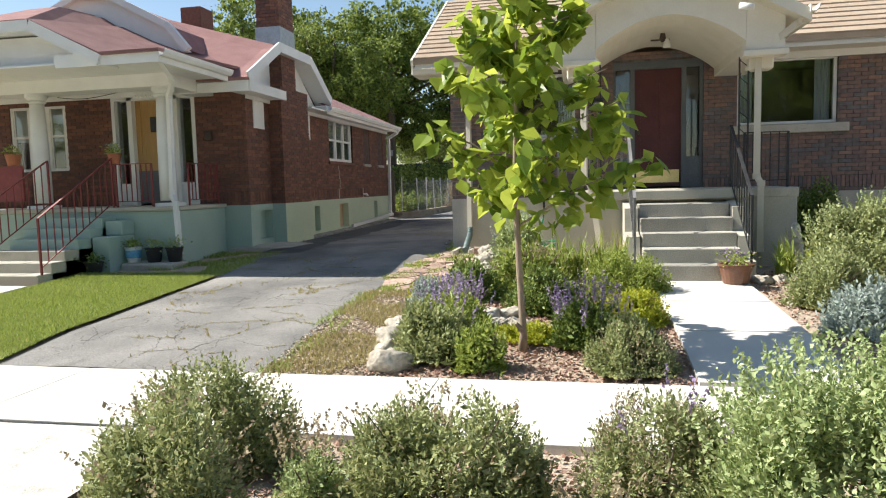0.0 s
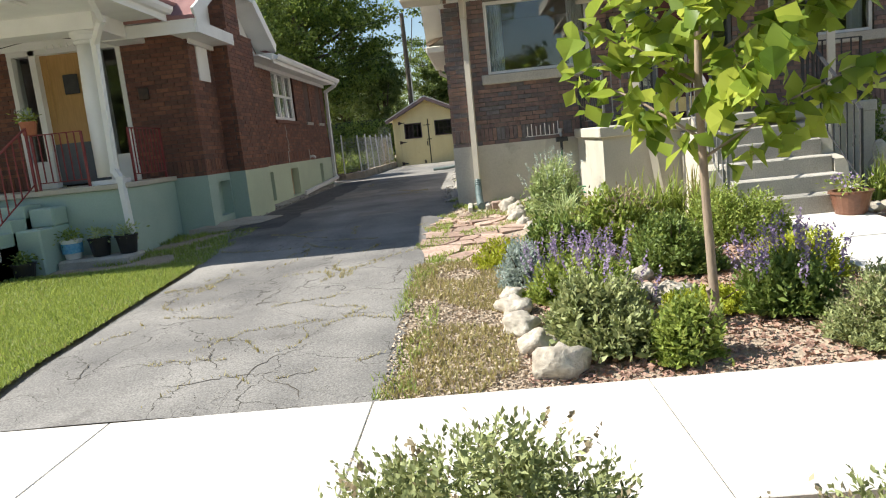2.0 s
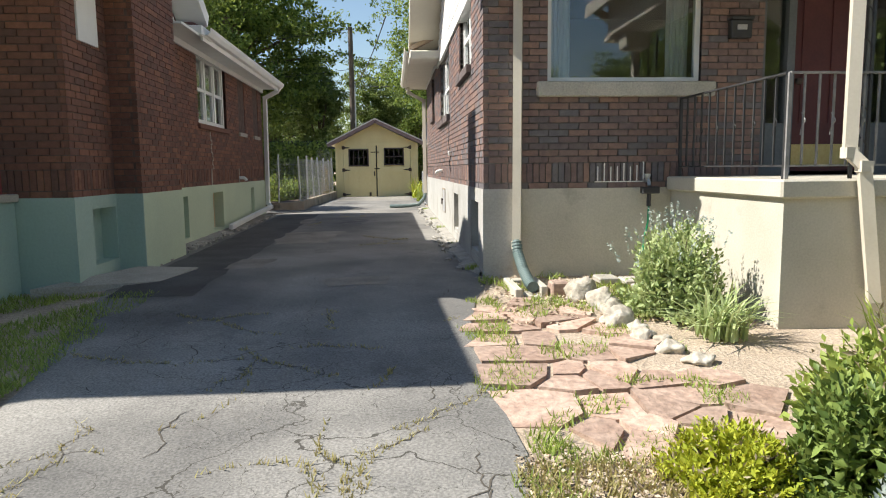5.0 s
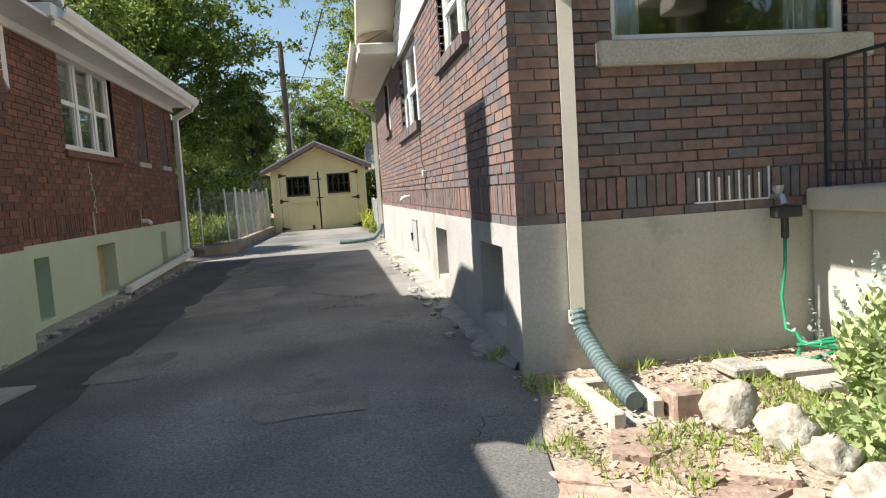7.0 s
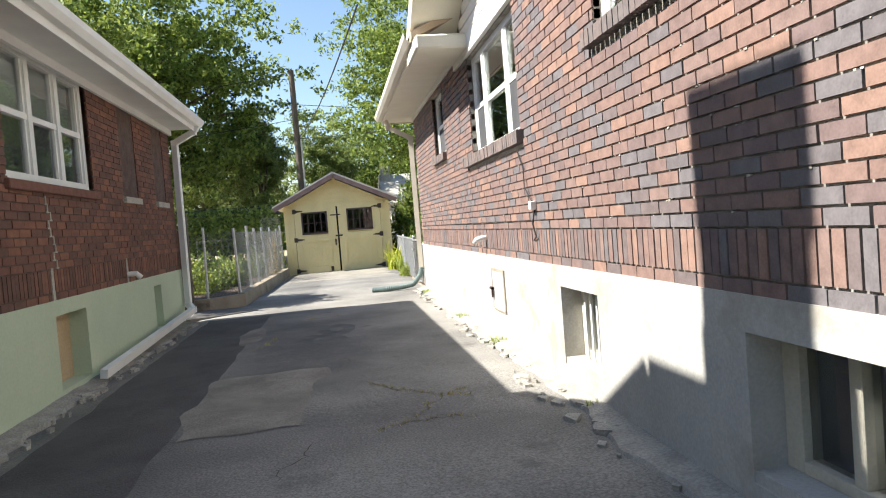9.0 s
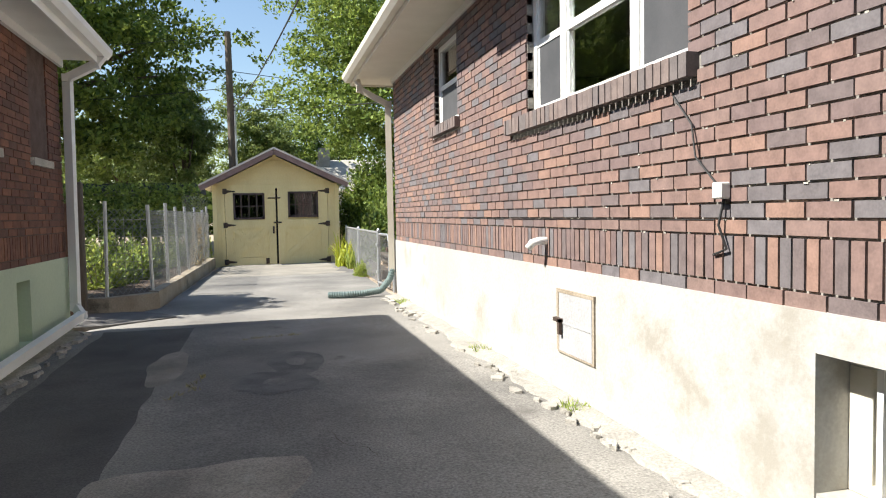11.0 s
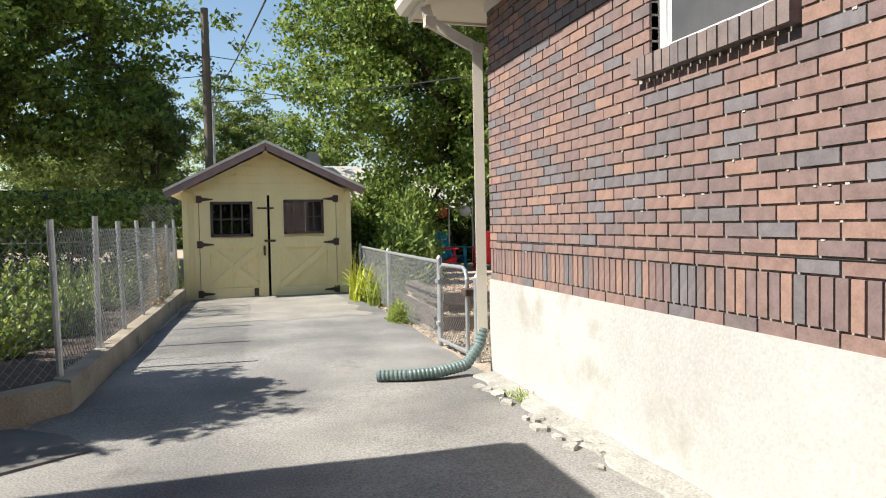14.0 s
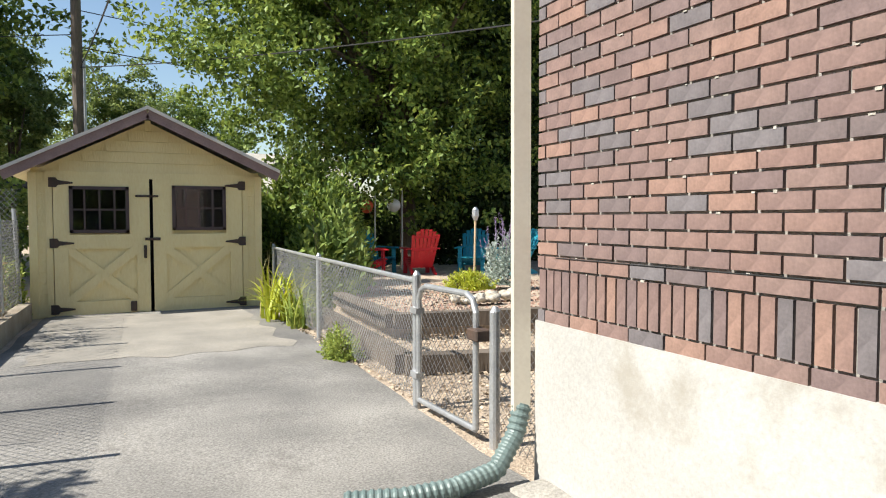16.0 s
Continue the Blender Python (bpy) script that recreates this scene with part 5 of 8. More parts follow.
part("shade", lathe(bmesh.new(), 1.46, 11.2, [(0.03, 3.99), (0.06, 3.9), (0.055, 3.86)]), M["pipe"], lamp)
cam_box = bmesh.new()
tube(cam_box, [(2.2, PF - 0.55, 4.06), (2.36, PF - 0.62, 4.02)], 0.045, 12)
tagged(part("security_camera", cam_box, M["pipe"], smooth=True), "small white security camera under the porch eave", "camera")

# front door with side lights
door = tagged(new("door_1"), "dark red front door with blue-grey frame and brass kick plate", "door", "", "structure")
part("frame", boxes((0.69, 0.74, F + 0.05, F + 0.2, 1.66, 3.85), (2.14, 2.19, F + 0.05, F + 0.2, 1.66, 3.85), (0.74, 2.14, F + 0.05, F + 0.2, 3.72, 3.85), (0.98, 1.06, F + 0.05, F + 0.2, 1.66, 3.72), (1.84, 1.92, F + 0.05, F + 0.2, 1.66, 3.72),
     (0.74, 0.98, F + 0.06, F + 0.19, 1.66, 2.2), (1.92, 2.14, F + 0.06, F + 0.19, 1.66, 2.2)), M["doorgrey"], door)
part("leaf", boxes((1.06, 1.84, F + 0.1, F + 0.15, 1.7, 3.72), (1.16, 1.42, F + 0.09, F + 0.11, 2.2, 3.5), (1.48, 1.74, F + 0.09, F + 0.11, 2.2, 3.5)), M["doorred"], door)
part("kick_plate", boxes((1.09, 1.81, F + 0.092, F + 0.1, 1.76, 1.98)), M["brass"], door, "bright brass kick plate")
part("handle", lathe(bmesh.new(), 1.12, F + 0.06, [(0.03, 2.6), (0.035, 2.63), (0.03, 2.66)]), M["hinge"], door)
for a, c in ((0.74, 0.98), (1.92, 2.14)):
    part("side_light", boxes((a, c, F + 0.12, F + 0.13, 2.2, 3.72)), M["glass"], door)
mail = thing("mailbox", "black wall mailbox beside the front window", "mailbox")
part("body", boxes((0.3, 0.52, F - 0.09, F - 0.005, 3.04, 3.22), bevel=0.01), M["iron"], mail)
part("lid", boxes((0.29, 0.53, F - 0.11, F - 0.003, 3.22, 3.25), bevel=0.006), M["iron"], mail)
part("plate", boxes((0.36, 0.46, F - 0.098, F - 0.09, 3.12, 3.17)), M["greymetal"], mail, "small pale plate")
tap = thing("outdoor_tap", "brass garden tap with black hose splitter", "tap")
bm = bmesh.new()
tube(bm, [(-0.52, F, 1.62), (-0.52, F - 0.1, 1.62), (-0.52, F - 0.12, 1.57)], 0.02, 8)
part("spout", bm, M["galv"], tap)
part("splitter", boxes((-0.6, -0.42, F - 0.16, F - 0.08, 1.49, 1.56), (-0.54, -0.5, F - 0.14, F - 0.1, 1.36, 1.5), bevel=0.008), M["iron"], tap)
part("handle", lathe(bmesh.new(), -0.52, F - 0.06, [(0.015, 1.62), (0.035, 1.67), (0.035, 1.69)], 10), M["galv"], tap)
bm = bmesh.new()
tube(bm, [(-0.52, F - 0.12, 1.4), (-0.53, F - 0.13, 1.2), (-0.58, F - 0.16, 1.0), (-0.62, F - 0.25, 0.82)] + [(-0.42 + 0.22 * math.cos(a) + 0.02 * math.sin(3 * a), F - 0.4 + 0.16 * math.sin(a), 0.74 + 0.06 * math.sin(a * 0.7)) for a in [2.6 + 0.35 * k for k in range(40)]] + [(-0.1, F - 0.3, 0.7), (0.3, F - 0.5, 0.69)], 0.011, 8)
tagged(part("garden_hose", bm, M["gardenhose"], smooth=True), "coiled green garden hose under the tap", "hose")

# ---- left house: green-footed brick bungalow ----
LW, LF = -6.1, 12.0
lhouse = thing("neighbour_bungalow", "brown brick bungalow with mint-green foundation and red roof", "house")
lwest = [(16.42, 18.28, 2.5, 3.6)]
lwall = part("wall", wall_cells(bmesh.new(), "x", LW - 0.012, LW - 0.26, LF + 0.012, 21.7, 1.53, 3.75, lwest), M["mortarL"], lhouse)
lfwall = part("wall", wall_cells(bmesh.new(), "y", LF + 0.012, LF + 0.26, -14.5, LW - 0.262, 1.53, 3.75, [(-8.95, -7.15, 1.57, 3.7), (-11.3, -10.0, 2.3, 3.6)]), M["mortarL"], lhouse)
part("wall", boxes((-14.5, LW - 0.26, 21.45, 21.7, 0.3, 3.75), (-14.5, -14.25, LF + 0.3, 21.4, 0.3, 3.75)), M["mortarL"], lhouse)
part("ceiling", boxes((-14.4, LW - 0.26, LF + 0.26, 21.5, 3.7, 3.76)), M["room"], lhouse)
part("floor", boxes((-14.4, LW - 0.26, LF + 0.26, 21.5, 1.4, 1.5)), M["room"], lhouse)
part("partition", boxes((-9.5, -9.4, LF + 0.3, 21.4, 1.5, 3.7), (-14, LW - 0.3, 14.4, 14.5, 1.5, 3.7)), M["room"], lhouse)
lniches = [(12.38, 12.95, 0.84, 1.4), (15.25, 15.6, 0.8, 1.4), (17.0, 17.7, 0.78, 1.4), (20.1, 20.45, 0.85, 1.4)]
part("foundation", wall_cells(bmesh.new(), "x", LW + 0.01, LW - 0.3, 14.42, 21.72, 0.2, 1.53, lniches), M["green"], lhouse, "pale mint-green painted foundation")
part("foundation", boxes((-6.64, LW - 0.3, LF, LF + 0.3, 0.2, 1.53)), M["teal"], lhouse)
part("foundation", wall_cells(bmesh.new(), "x", LW + 0.01, LW - 0.3, LF, 13.0, 0.2, 1.53, lniches), M["teal"], lhouse, "darker sea-green painted foundation")
for y0, y1, z0, z1 in lniches:
    w = new("basement_window")
    w.parent = lhouse
    part("infill", boxes((LW - 0.2, LW - 0.15, y0, y1, z0, z1)), M["plywood"] if y0 == 17.0 else (M["green"] if y0 > 20 else M["teal"]), w, "boarded basement opening")
CH = LW + 0.28
part("chimney_foot", boxes((LW - 0.05, CH + 0.01, 13.0, 14.42, 0.2, 1.53)), M["green"], lhouse, "pale green painted chimney foot")
part("chimney_foot", boxes((LW - 0.05, CH + 0.008, 12.985, 13.0, 0.2, 1.53)), M["teal"], lhouse, "sea-green painted front of the chimney foot")
chim = part("chimney", boxes((LW - 0.05, CH - 0.012, 13.012, 14.41, 1.53, 3.9), (LW - 0.22, CH - 0.012, 13.112, 13.79, 3.9, 6.05)), M["mortarL"], lhouse)
pile2 = Pile()
lay_bricks("x", LW, 0.05, LF, 21.7, 1.53, 3.75, lwest + [(13.0, 14.4, 1, 5), (19.25, 19.85, 2.5, 3.6), (20.7, 21.25, 2.5, 3.6)], pile2, out=1)
lay_bricks("y", LF, 0.05, -14.5, LW - 0.05, 1.53, 3.75, [(-8.95, -7.15, 1.57, 3.7), (-11.3, -10.0, 2.3, 3.6)], pile2)
lay_bricks("x", CH, 0.05, 13.0, 14.42, 1.53, 3.9, [], pile2, out=1, soldier=False)
lay_bricks("x", CH, 0.05, 13.1, 13.8, 3.9, 6.05, [], pile2, out=1, soldier=False)
lay_bricks("y", 13.0, 0.05, LW, CH - 0.05, 1.53, 3.9, [], pile2, soldier=False)
lay_bricks("y", 13.1, 0.05, LW - 0.22, CH - 0.05, 3.9, 6.05, [], pile2, soldier=False)
b = mesh_object("bricks", pile2.v, pile2.f, M["brickL"], lwall, "brown bricks in running bond")
b["kind"] = "stuff"
part("chimney_cap", boxes((LW - 0.26, CH + 0.03, 13.07, 13.83, 6.05, 6.11)), M["kerb"], lhouse)
part("flashing", boxes((LW - 0.24, CH + 0.012, 13.08, 13.82, 4.75, 5.1)), M["galv"], lhouse, "pale metal flashing round the chimney foot")
pile3 = Pile()
for y0, y1 in ((19.25, 19.85), (20.7, 21.25)):
    lay_bricks("x", LW - 0.02, 0.05, y0, y1, 2.5, 3.6, [], pile3, out=1, soldier=False)
    part("window_sill", boxes((LW - 0.05, LW + 0.035, y0 - 0.03, y1 + 0.03, 2.43, 2.5)), M["kerb"], lhouse)
b = mesh_object("bricks", pile3.v, pile3.f, M["brickOr"], lwall, "orange bricks filling old window openings")
b["kind"] = "stuff"
window("x", LW, 16.42, 18.28, 2.5, 3.6, lhouse, (17.06, 17.66), 3.05, depth=-0.12, curtain="", frame=0.075)
part("blind", boxes((LW - 0.128, LW - 0.12, 16.48, 18.22, 3.05, 3.56)), M["blind"], lhouse, "cream blinds half drawn")
part("screen", boxes((LW - 0.128, LW - 0.12, 16.48, 18.22, 2.56, 3.05)), M["doorgrey"], lhouse, "grey lower panes")
part("window_sill", boxes((LW - 0.1, LW + 0.04, 16.36, 18.34, 2.42, 2.5), bevel=0.008), M["brickL"], lhouse)
# white stucco patches beside the chimney
part("stucco_patch", boxes((LW, LW + 0.02, 12.3, 12.75, 3.02, 3.66)), M["white"], lhouse, "white plastered patch")
part("stucco_patch", prism(bmesh.new(), [(14.42, 3.75), (15.15, 3.75), (15.15, 2.95), (15.0, 3.1), (14.9, 3.35), (14.7, 3.5)], "x", LW, LW + 0.02), M["white"], lhouse, "stepped white plaster patch")
# repaired crack in the brick
pl = Pile()
cy, cz = 17.05, 2.4
while cz > 1.85:
    pl.block(LW - 0.002, LW + 0.006, cy - 0.012, cy + 0.012, cz - 0.067, cz)
    pl.block(LW - 0.002, LW + 0.006, cy - 0.03, cy + 0.03, cz - 0.075, cz - 0.062)
    cy += RNG.choice((-0.05, 0.05, 0.02))
    cz -= 0.067
mesh_object("crack_filler", pl.v, pl.f, M["kerb"], lhouse, "pale mortar smeared over a stepped crack")
for y0 in (17.0, 19.05):
    part("crack_filler", boxes((LW, LW + 0.01, y0, y0 + 0.05, 1.53, 1.8)), M["kerb"], lhouse)
bm = bmesh.new()
tube(bm, [(LW, 19.08, 1.62), (LW + 0.1, 19.08, 1.62), (LW + 0.14, 19.1, 1.57)], 0.03, 10)
part("vent_pipe", bm, M["pipe"], lhouse)
# eaves and roofs
part("soffit", boxes((LW - 0.05, LW + 0.38, 14.42, 21.72, 3.6, 3.63), (LW - 0.05, LW + 0.38, 11.5, 13.0, 3.62, 3.65)), M["white"], lhouse)
part("frieze", boxes((LW + 0.012, LW + 0.05, 14.42, 21.72, 3.52, 3.6), (LW + 0.012, LW + 0.05, 12.0, 13.0, 3.55, 3.62)), M["white"], lhouse)
for q in ((LW + 0.38, LW + 0.41, 15.3, 21.75, 3.55, 3.73), (LW + 0.38, LW + 0.41, 11.45, 13.0, 3.6, 3.78), (-14.5, LW + 0.38, 11.42, 11.45, 3.6, 3.78)):
    part("fascia", boxes(q), M["white"], lhouse)
part("gutter", gutter(bmesh.new(), (LW + 0.41, 15.3, 3.62), (LW + 0.41, 21.76, 3.62)), M["white"], lhouse, "white eaves gutter")
downspout(lhouse, [(LW + 0.46, 21.6, 3.64), (LW + 0.38, 21.62, 3.54), (LW + 0.1, 21.66, 3.4), (LW + 0.08, 21.66, 1.0), (LW + 0.16, 21.55, 0.92), (LW + 0.14, 17.6, 0.78)], M["white"], label="white downspout with a long foot along the wall")
lroof = new("roof")
lroof.parent = lhouse
GF0, GF1, GFZ = 12.8, 14.38, 4.64
for q in ([(LW + 0.43, 15.5, 3.74), (LW + 0.43, 21.8, 3.74), (-9.6, 19.5, 5.6), (-9.6, 15.5, 5.6)],
          [(LW + 0.43, 21.8, 3.74), (-14.8, 21.8, 3.74), (-12, 19.5, 5.6), (-9.6, 19.5, 5.6)],
          [(LW + 0.4, 11.4, 3.84), (LW + 0.4, GF0, GFZ), (-9.4, 13.9, 5.75), (-9.4, 13.4, 5.75), (-9.0, 11.4, 3.9)],
          [(LW + 0.4, GF0, GFZ), (LW + 0.4, GF1, GFZ), (-9.4, 14.5, 5.75), (-9.4, 13.9, 5.75)],
          [(LW + 0.4, GF1, GFZ), (LW + 0.4, 15.65, 3.88), (-9.4, 15.65, 5.66), (-9.4, 14.5, 5.75)],
          [(-9.0, 11.4, 3.9), (-9.4, 13.4, 5.75), (-12.2, 13.4, 5.75), (-14.8, 11.4, 3.9)],
          [(-9.4, 13.4, 5.75), (-9.4, 19.5, 5.72), (-12.2, 19.5, 5.72), (-12.2, 13.4, 5.75)],
          [(-14.8, 11.4, 3.9), (-12.2, 13.4, 5.75), (-12.2, 19.5, 5.72), (-14.8, 21.8, 3.87)]):
    part("deck", slab(bmesh.new(), q, 0.06), M["roofred"], lroof, "faded red asphalt shingles")
# side gable with clipped peak
part("gable", prism(bmesh.new(), [(11.9, 3.75), (GF0, GFZ - 0.09), (GF1, GFZ - 0.09), (15.5, 3.75)], "x", LW - 0.1, LW + 0.02), M["white"], lhouse)
for a, c in (((11.4, 3.84), (GF0, GFZ - 0.02)), ((GF0, GFZ - 0.02), (GF1, GFZ - 0.02)), ((GF1, GFZ - 0.02), (15.6, 3.86))):
    bm = bmesh.new()
    beam(bm, (LW + 0.4, a[0], a[1]), (LW + 0.4, c[0], c[1]), 0.04, 0.19)
    beam(bm, (LW + 0.2, a[0], a[1] - 0.07), (LW + 0.2, c[0], c[1] - 0.07), 0.38, 0.03)
    part("rake", bm, M["white"], lhouse, "white barge board")
for q in ((LW - 0.02, LW + 0.44, 15.2, 15.75, 3.6, 3.74),):
    part("eave_return", boxes(q, bevel=0.02), M["white"], lhouse)
# front porch of the left house
lporch = thing("neighbour_porch", "sea-green concrete porch with white columns and red rails", "porch")
part("base", boxes((-12.5, -6.62, 10.45, LF - 0.01, 0.3, 1.5), bevel=0.01), M["teal"], lporch)
part("floor", boxes((-12.5, -6.58, 10.4, LF - 0.005, 1.5, 1.57), bevel=0.01), M["foundgrey"], lporch)


def column(x, y, z0, z1):
    c = new("column")
    c.parent = lporch
    part("shaft", lathe(bmesh.new(), x, y, [(0.15, z0 + 0.1), (0.15, z0 + 0.6), (0.145, z0 + 1.2), (0.12, z1 - 0.16)], 24), M["white"], c, smooth=True)
    part("base", boxes((x - 0.2, x + 0.2, y - 0.2, y + 0.2, z0, z0 + 0.06)), M["white"], c)
    part("capital", lathe(bmesh.new(), x, y, [(0.125, z1 - 0.16), (0.16, z1 - 0.13), (0.13, z1 - 0.1), (0.19, z1 - 0.05), (0.19, z1)], 24), M["white"], c)


for cx in (-6.98, -9.52, -12.1):
    column(cx, 10.72, 1.57, 3.62)
part("beam", boxes((-12.4, -6.72, 10.5, 10.95, 3.62, 3.84), (-7.2, -6.74, 10.95, LF + 0.05, 3.62, 3.84)), M["white"], lporch)
part("soffit", boxes((-12.8, -6.14, 9.35, LF, 3.84, 3.87)), M["white"], lporch)
for q in ((-12.8, -10.3, 9.3, 9.34, 3.78, 3.98), (-7.9, -6.1, 9.3, 9.34, 3.78, 3.98), (-6.14, -6.1, 9.34, 11.4, 3.78, 3.98)):
    part("fascia", boxes(q), M["white"], lporch)
part("gutter", gutter(bmesh.new(), (-6.1, 9.3, 3.87), (-6.1, 11.4, 3.87)), M["white"], lporch)
GX = -9.1
part("gable", prism(bmesh.new(), [(GX - 1.6, 3.9), (GX - 0.75, 4.36), (GX + 0.75, 4.36), (GX + 1.6, 3.9)], "y", 9.6, 9.75), M["white"], lporch)
for a, c in (((GX - 2.0, 3.86), (GX - 0.8, 4.46)), ((GX - 0.8, 4.46), (GX + 0.8, 4.46)), ((GX + 0.8, 4.46), (GX + 2.0, 3.86))):
    part("rake", beam(bmesh.new(), (a[0], 9.28, a[1]), (c[0], 9.28, c[1]), 0.05, 0.17), M["white"], lporch)
    part("rake_soffit", beam(bmesh.new(), (a[0], 9.5, a[1] - 0.05), (c[0], 9.5, c[1] - 0.05), 0.5, 0.03), M["white"], lporch)
bm = bmesh.new()
slab(bm, [(GX + 0.8, 9.26, 4.56), (GX + 2.0, 9.26, 3.98), (-6.08, 9.26, 3.98), (-6.08, 12.2, 4.12), (GX + 0.9, 14.0, 5.3)], 0.05)
slab(bm, [(GX - 0.8, 9.26, 4.56), (GX + 0.8, 9.26, 4.56), (GX + 0.3, 10.6, 5.1), (GX - 0.3, 10.6, 5.1)], 0.05)
slab(bm, [(GX + 0.8, 9.26, 4.56), (GX + 0.9, 14.0, 5.3), (GX + 0.2, 14.0, 5.35), (GX + 0.3, 10.6, 5.1)], 0.05)
slab(bm, [(GX - 0.3, 10.6, 5.1), (GX + 0.3, 10.6, 5.1), (GX + 0.2, 14.0, 5.35), (GX - 0.2, 14.0, 5.35)], 0.05)
slab(bm, [(GX - 0.8, 9.26, 4.56), (GX - 0.3, 10.6, 5.1), (GX - 0.2, 14.0, 5.35), (-12.9, 14.0, 4.3), (-12.9, 9.26, 3.98), (GX - 2.0, 9.26, 3.98)], 0.05)
part("roof", bm, M["roofred"], lporch, "faded red shingles")
DP = [(-10.7, 4.4), (-10.2, 5.05), (-9.2, 5.5), (-8.5, 5.5), (-7.3, 4.88), (-6.9, 4.4)]
part("dormer_roof", prism(bmesh.new(), DP, "y", 11.6, 14.6), M["roofred"], lporch)
part("dormer_gable", prism(bmesh.new(), [(x, z - 0.03) for x, z in DP], "y", 11.53, 11.6), M["white"], lporch)
for a, c in zip(DP, DP[1:]):
    bm = bmesh.new()
    beam(bm, (a[0], 11.48, a[1]), (c[0], 11.48, c[1]), 0.12, 0.12, up=(0, 1, 0))
    part("dormer_trim", bm, M["white"], lporch)
part("second_chimney", boxes((-9.75, -9.2, 16.0, 16.6, 5.5, 6.45)), M["brickL"], lhouse)
downspout(lporch, [(-6.2, 9.4, 3.88), (-6.45, 10.2, 3.65), (-6.78, 10.58, 3.45), (-6.8, 10.55, 1.75), (-6.66, 10.4, 1.62), (-6.62, 10.38, 0.75)], M["white"])
# steps with rails
for i in range(6):
    y0 = 8.55 + 0.3 * i
    part("step", boxes((-9.15, -7.85, y0, 10.44, 0.35, 0.62 + 0.158 * i), bevel=0.01), M["foundgrey"] if i < 3 else M["teal"], lporch)
part("cheek_wall", boxes((-7.83, -7.5, 9.75, 10.44, 0.35, 1.1), (-7.83, -7.5, 10.1, 10.44, 1.1, 1.35), bevel=0.02), M["teal"], lporch)
iron_rail(lporch, (-7.85, 8.65, 0.62), (-7.85, 10.4, 1.57), 0.85, 11, M["redrail"], False)
iron_rail(lporch, (-9.12, 8.65, 0.62), (-9.12, 10.4, 1.57), 0.85, 11, M["redrail"], False)
iron_rail(lporch, (-7.85, 10.5, 1.57), (-7.15, 10.5, 1.57), 0.75, 7, M["redrail"], False)
iron_rail(lporch, (-6.7, 10.9, 1.57), (-6.7, 11.9, 1.57), 0.75, 9, M["redrail"], False)
part("panel", boxes((-12.4, -9.7, 10.45, 10.5, 1.72, 2.35)), M["redrail"], lporch, "dull red porch panel")
door2 = tagged(new("door_2"), "golden oak front door with white-framed side windows", "door", "", "structure")
part("frame", boxes((-8.95, -8.88, LF - 0.02, LF + 0.2, 1.57, 3.7), (-8.6, -8.5, LF - 0.02, LF + 0.2, 1.57, 3.7), (-7.62, -7.52, LF - 0.02, LF + 0.2, 1.57, 3.7), (-7.22, -7.15, LF - 0.02, LF + 0.2, 1.57, 3.7), (-8.88, -7.22, LF - 0.02, LF + 0.2, 3.62, 3.7),
     (-8.88, -8.6, LF + 0.02, LF + 0.18, 1.57, 2.0), (-7.52, -7.22, LF + 0.02, LF + 0.18, 1.57, 2.0)), M["white"], door2)
part("leaf", boxes((-8.5, -7.62, LF + 0.1, LF + 0.15, 1.6, 2.25)), M["doorgrey"], door2, "grey lower door panel")
part("leaf", boxes((-8.5, -7.62, LF + 0.1, LF + 0.15, 2.25, 2.55), (-8.5, -8.4, LF + 0.1, LF + 0.15, 2.55, 3.62), (-7.72, -7.62, LF + 0.1, LF + 0.15, 2.55, 3.62), (-8.4, -7.72, LF + 0.12, LF + 0.13, 2.55, 3.62)), M["wooddoor"], door2)
part("wreath", boxes((-8.18, -7.94, LF + 0.08, LF + 0.1, 3.0, 3.3), bevel=0.008), M["iron"], door2, "dark ornament on the door")
for a, c in ((-8.88, -8.6), (-7.52, -7.22)):
    part("side_light", boxes((a, c, LF + 0.1, LF + 0.11, 2.0, 3.62)), M["glass"], door2)
    part("blind", boxes((a, c, LF + 0.15, LF + 0.16, 1.6, 2.0)), M["white"], door2)
w = window("y", LF, -11.3, -10.0, 2.3, 3.6, lhouse, (-10.85, -10.42), 3.0, depth=0.02, curtain="blind")
light2 = thing("string_lights", "small bulbs on a drooping wire under the porch beam", "string lights")
bm = bmesh.new()
tube(bm, [(-9.3 + 0.2 * k, 10.98, 3.6 - 0.05 * math.sin(k * 0.6)) for k in range(12)], 0.006, 5)
part("wire", bm, M["cable"], light2)
for k in range(5):
    part("bulb", lathe(bmesh.new(), -7.7 + 0.1 * k, 10.98, [(0.012, 3.5), (0.022, 3.53), (0.01, 3.57)], 8), M["pipe"], light2)
mail2 = thing("wall_plaque", "grey metal mailbox on the brick porch wall", "mailbox")
part("body", boxes((-6.95, -6.8, LF - 0.06, LF - 0.004, 2.78, 2.96), bevel=0.008), M["hinge"], mail2)


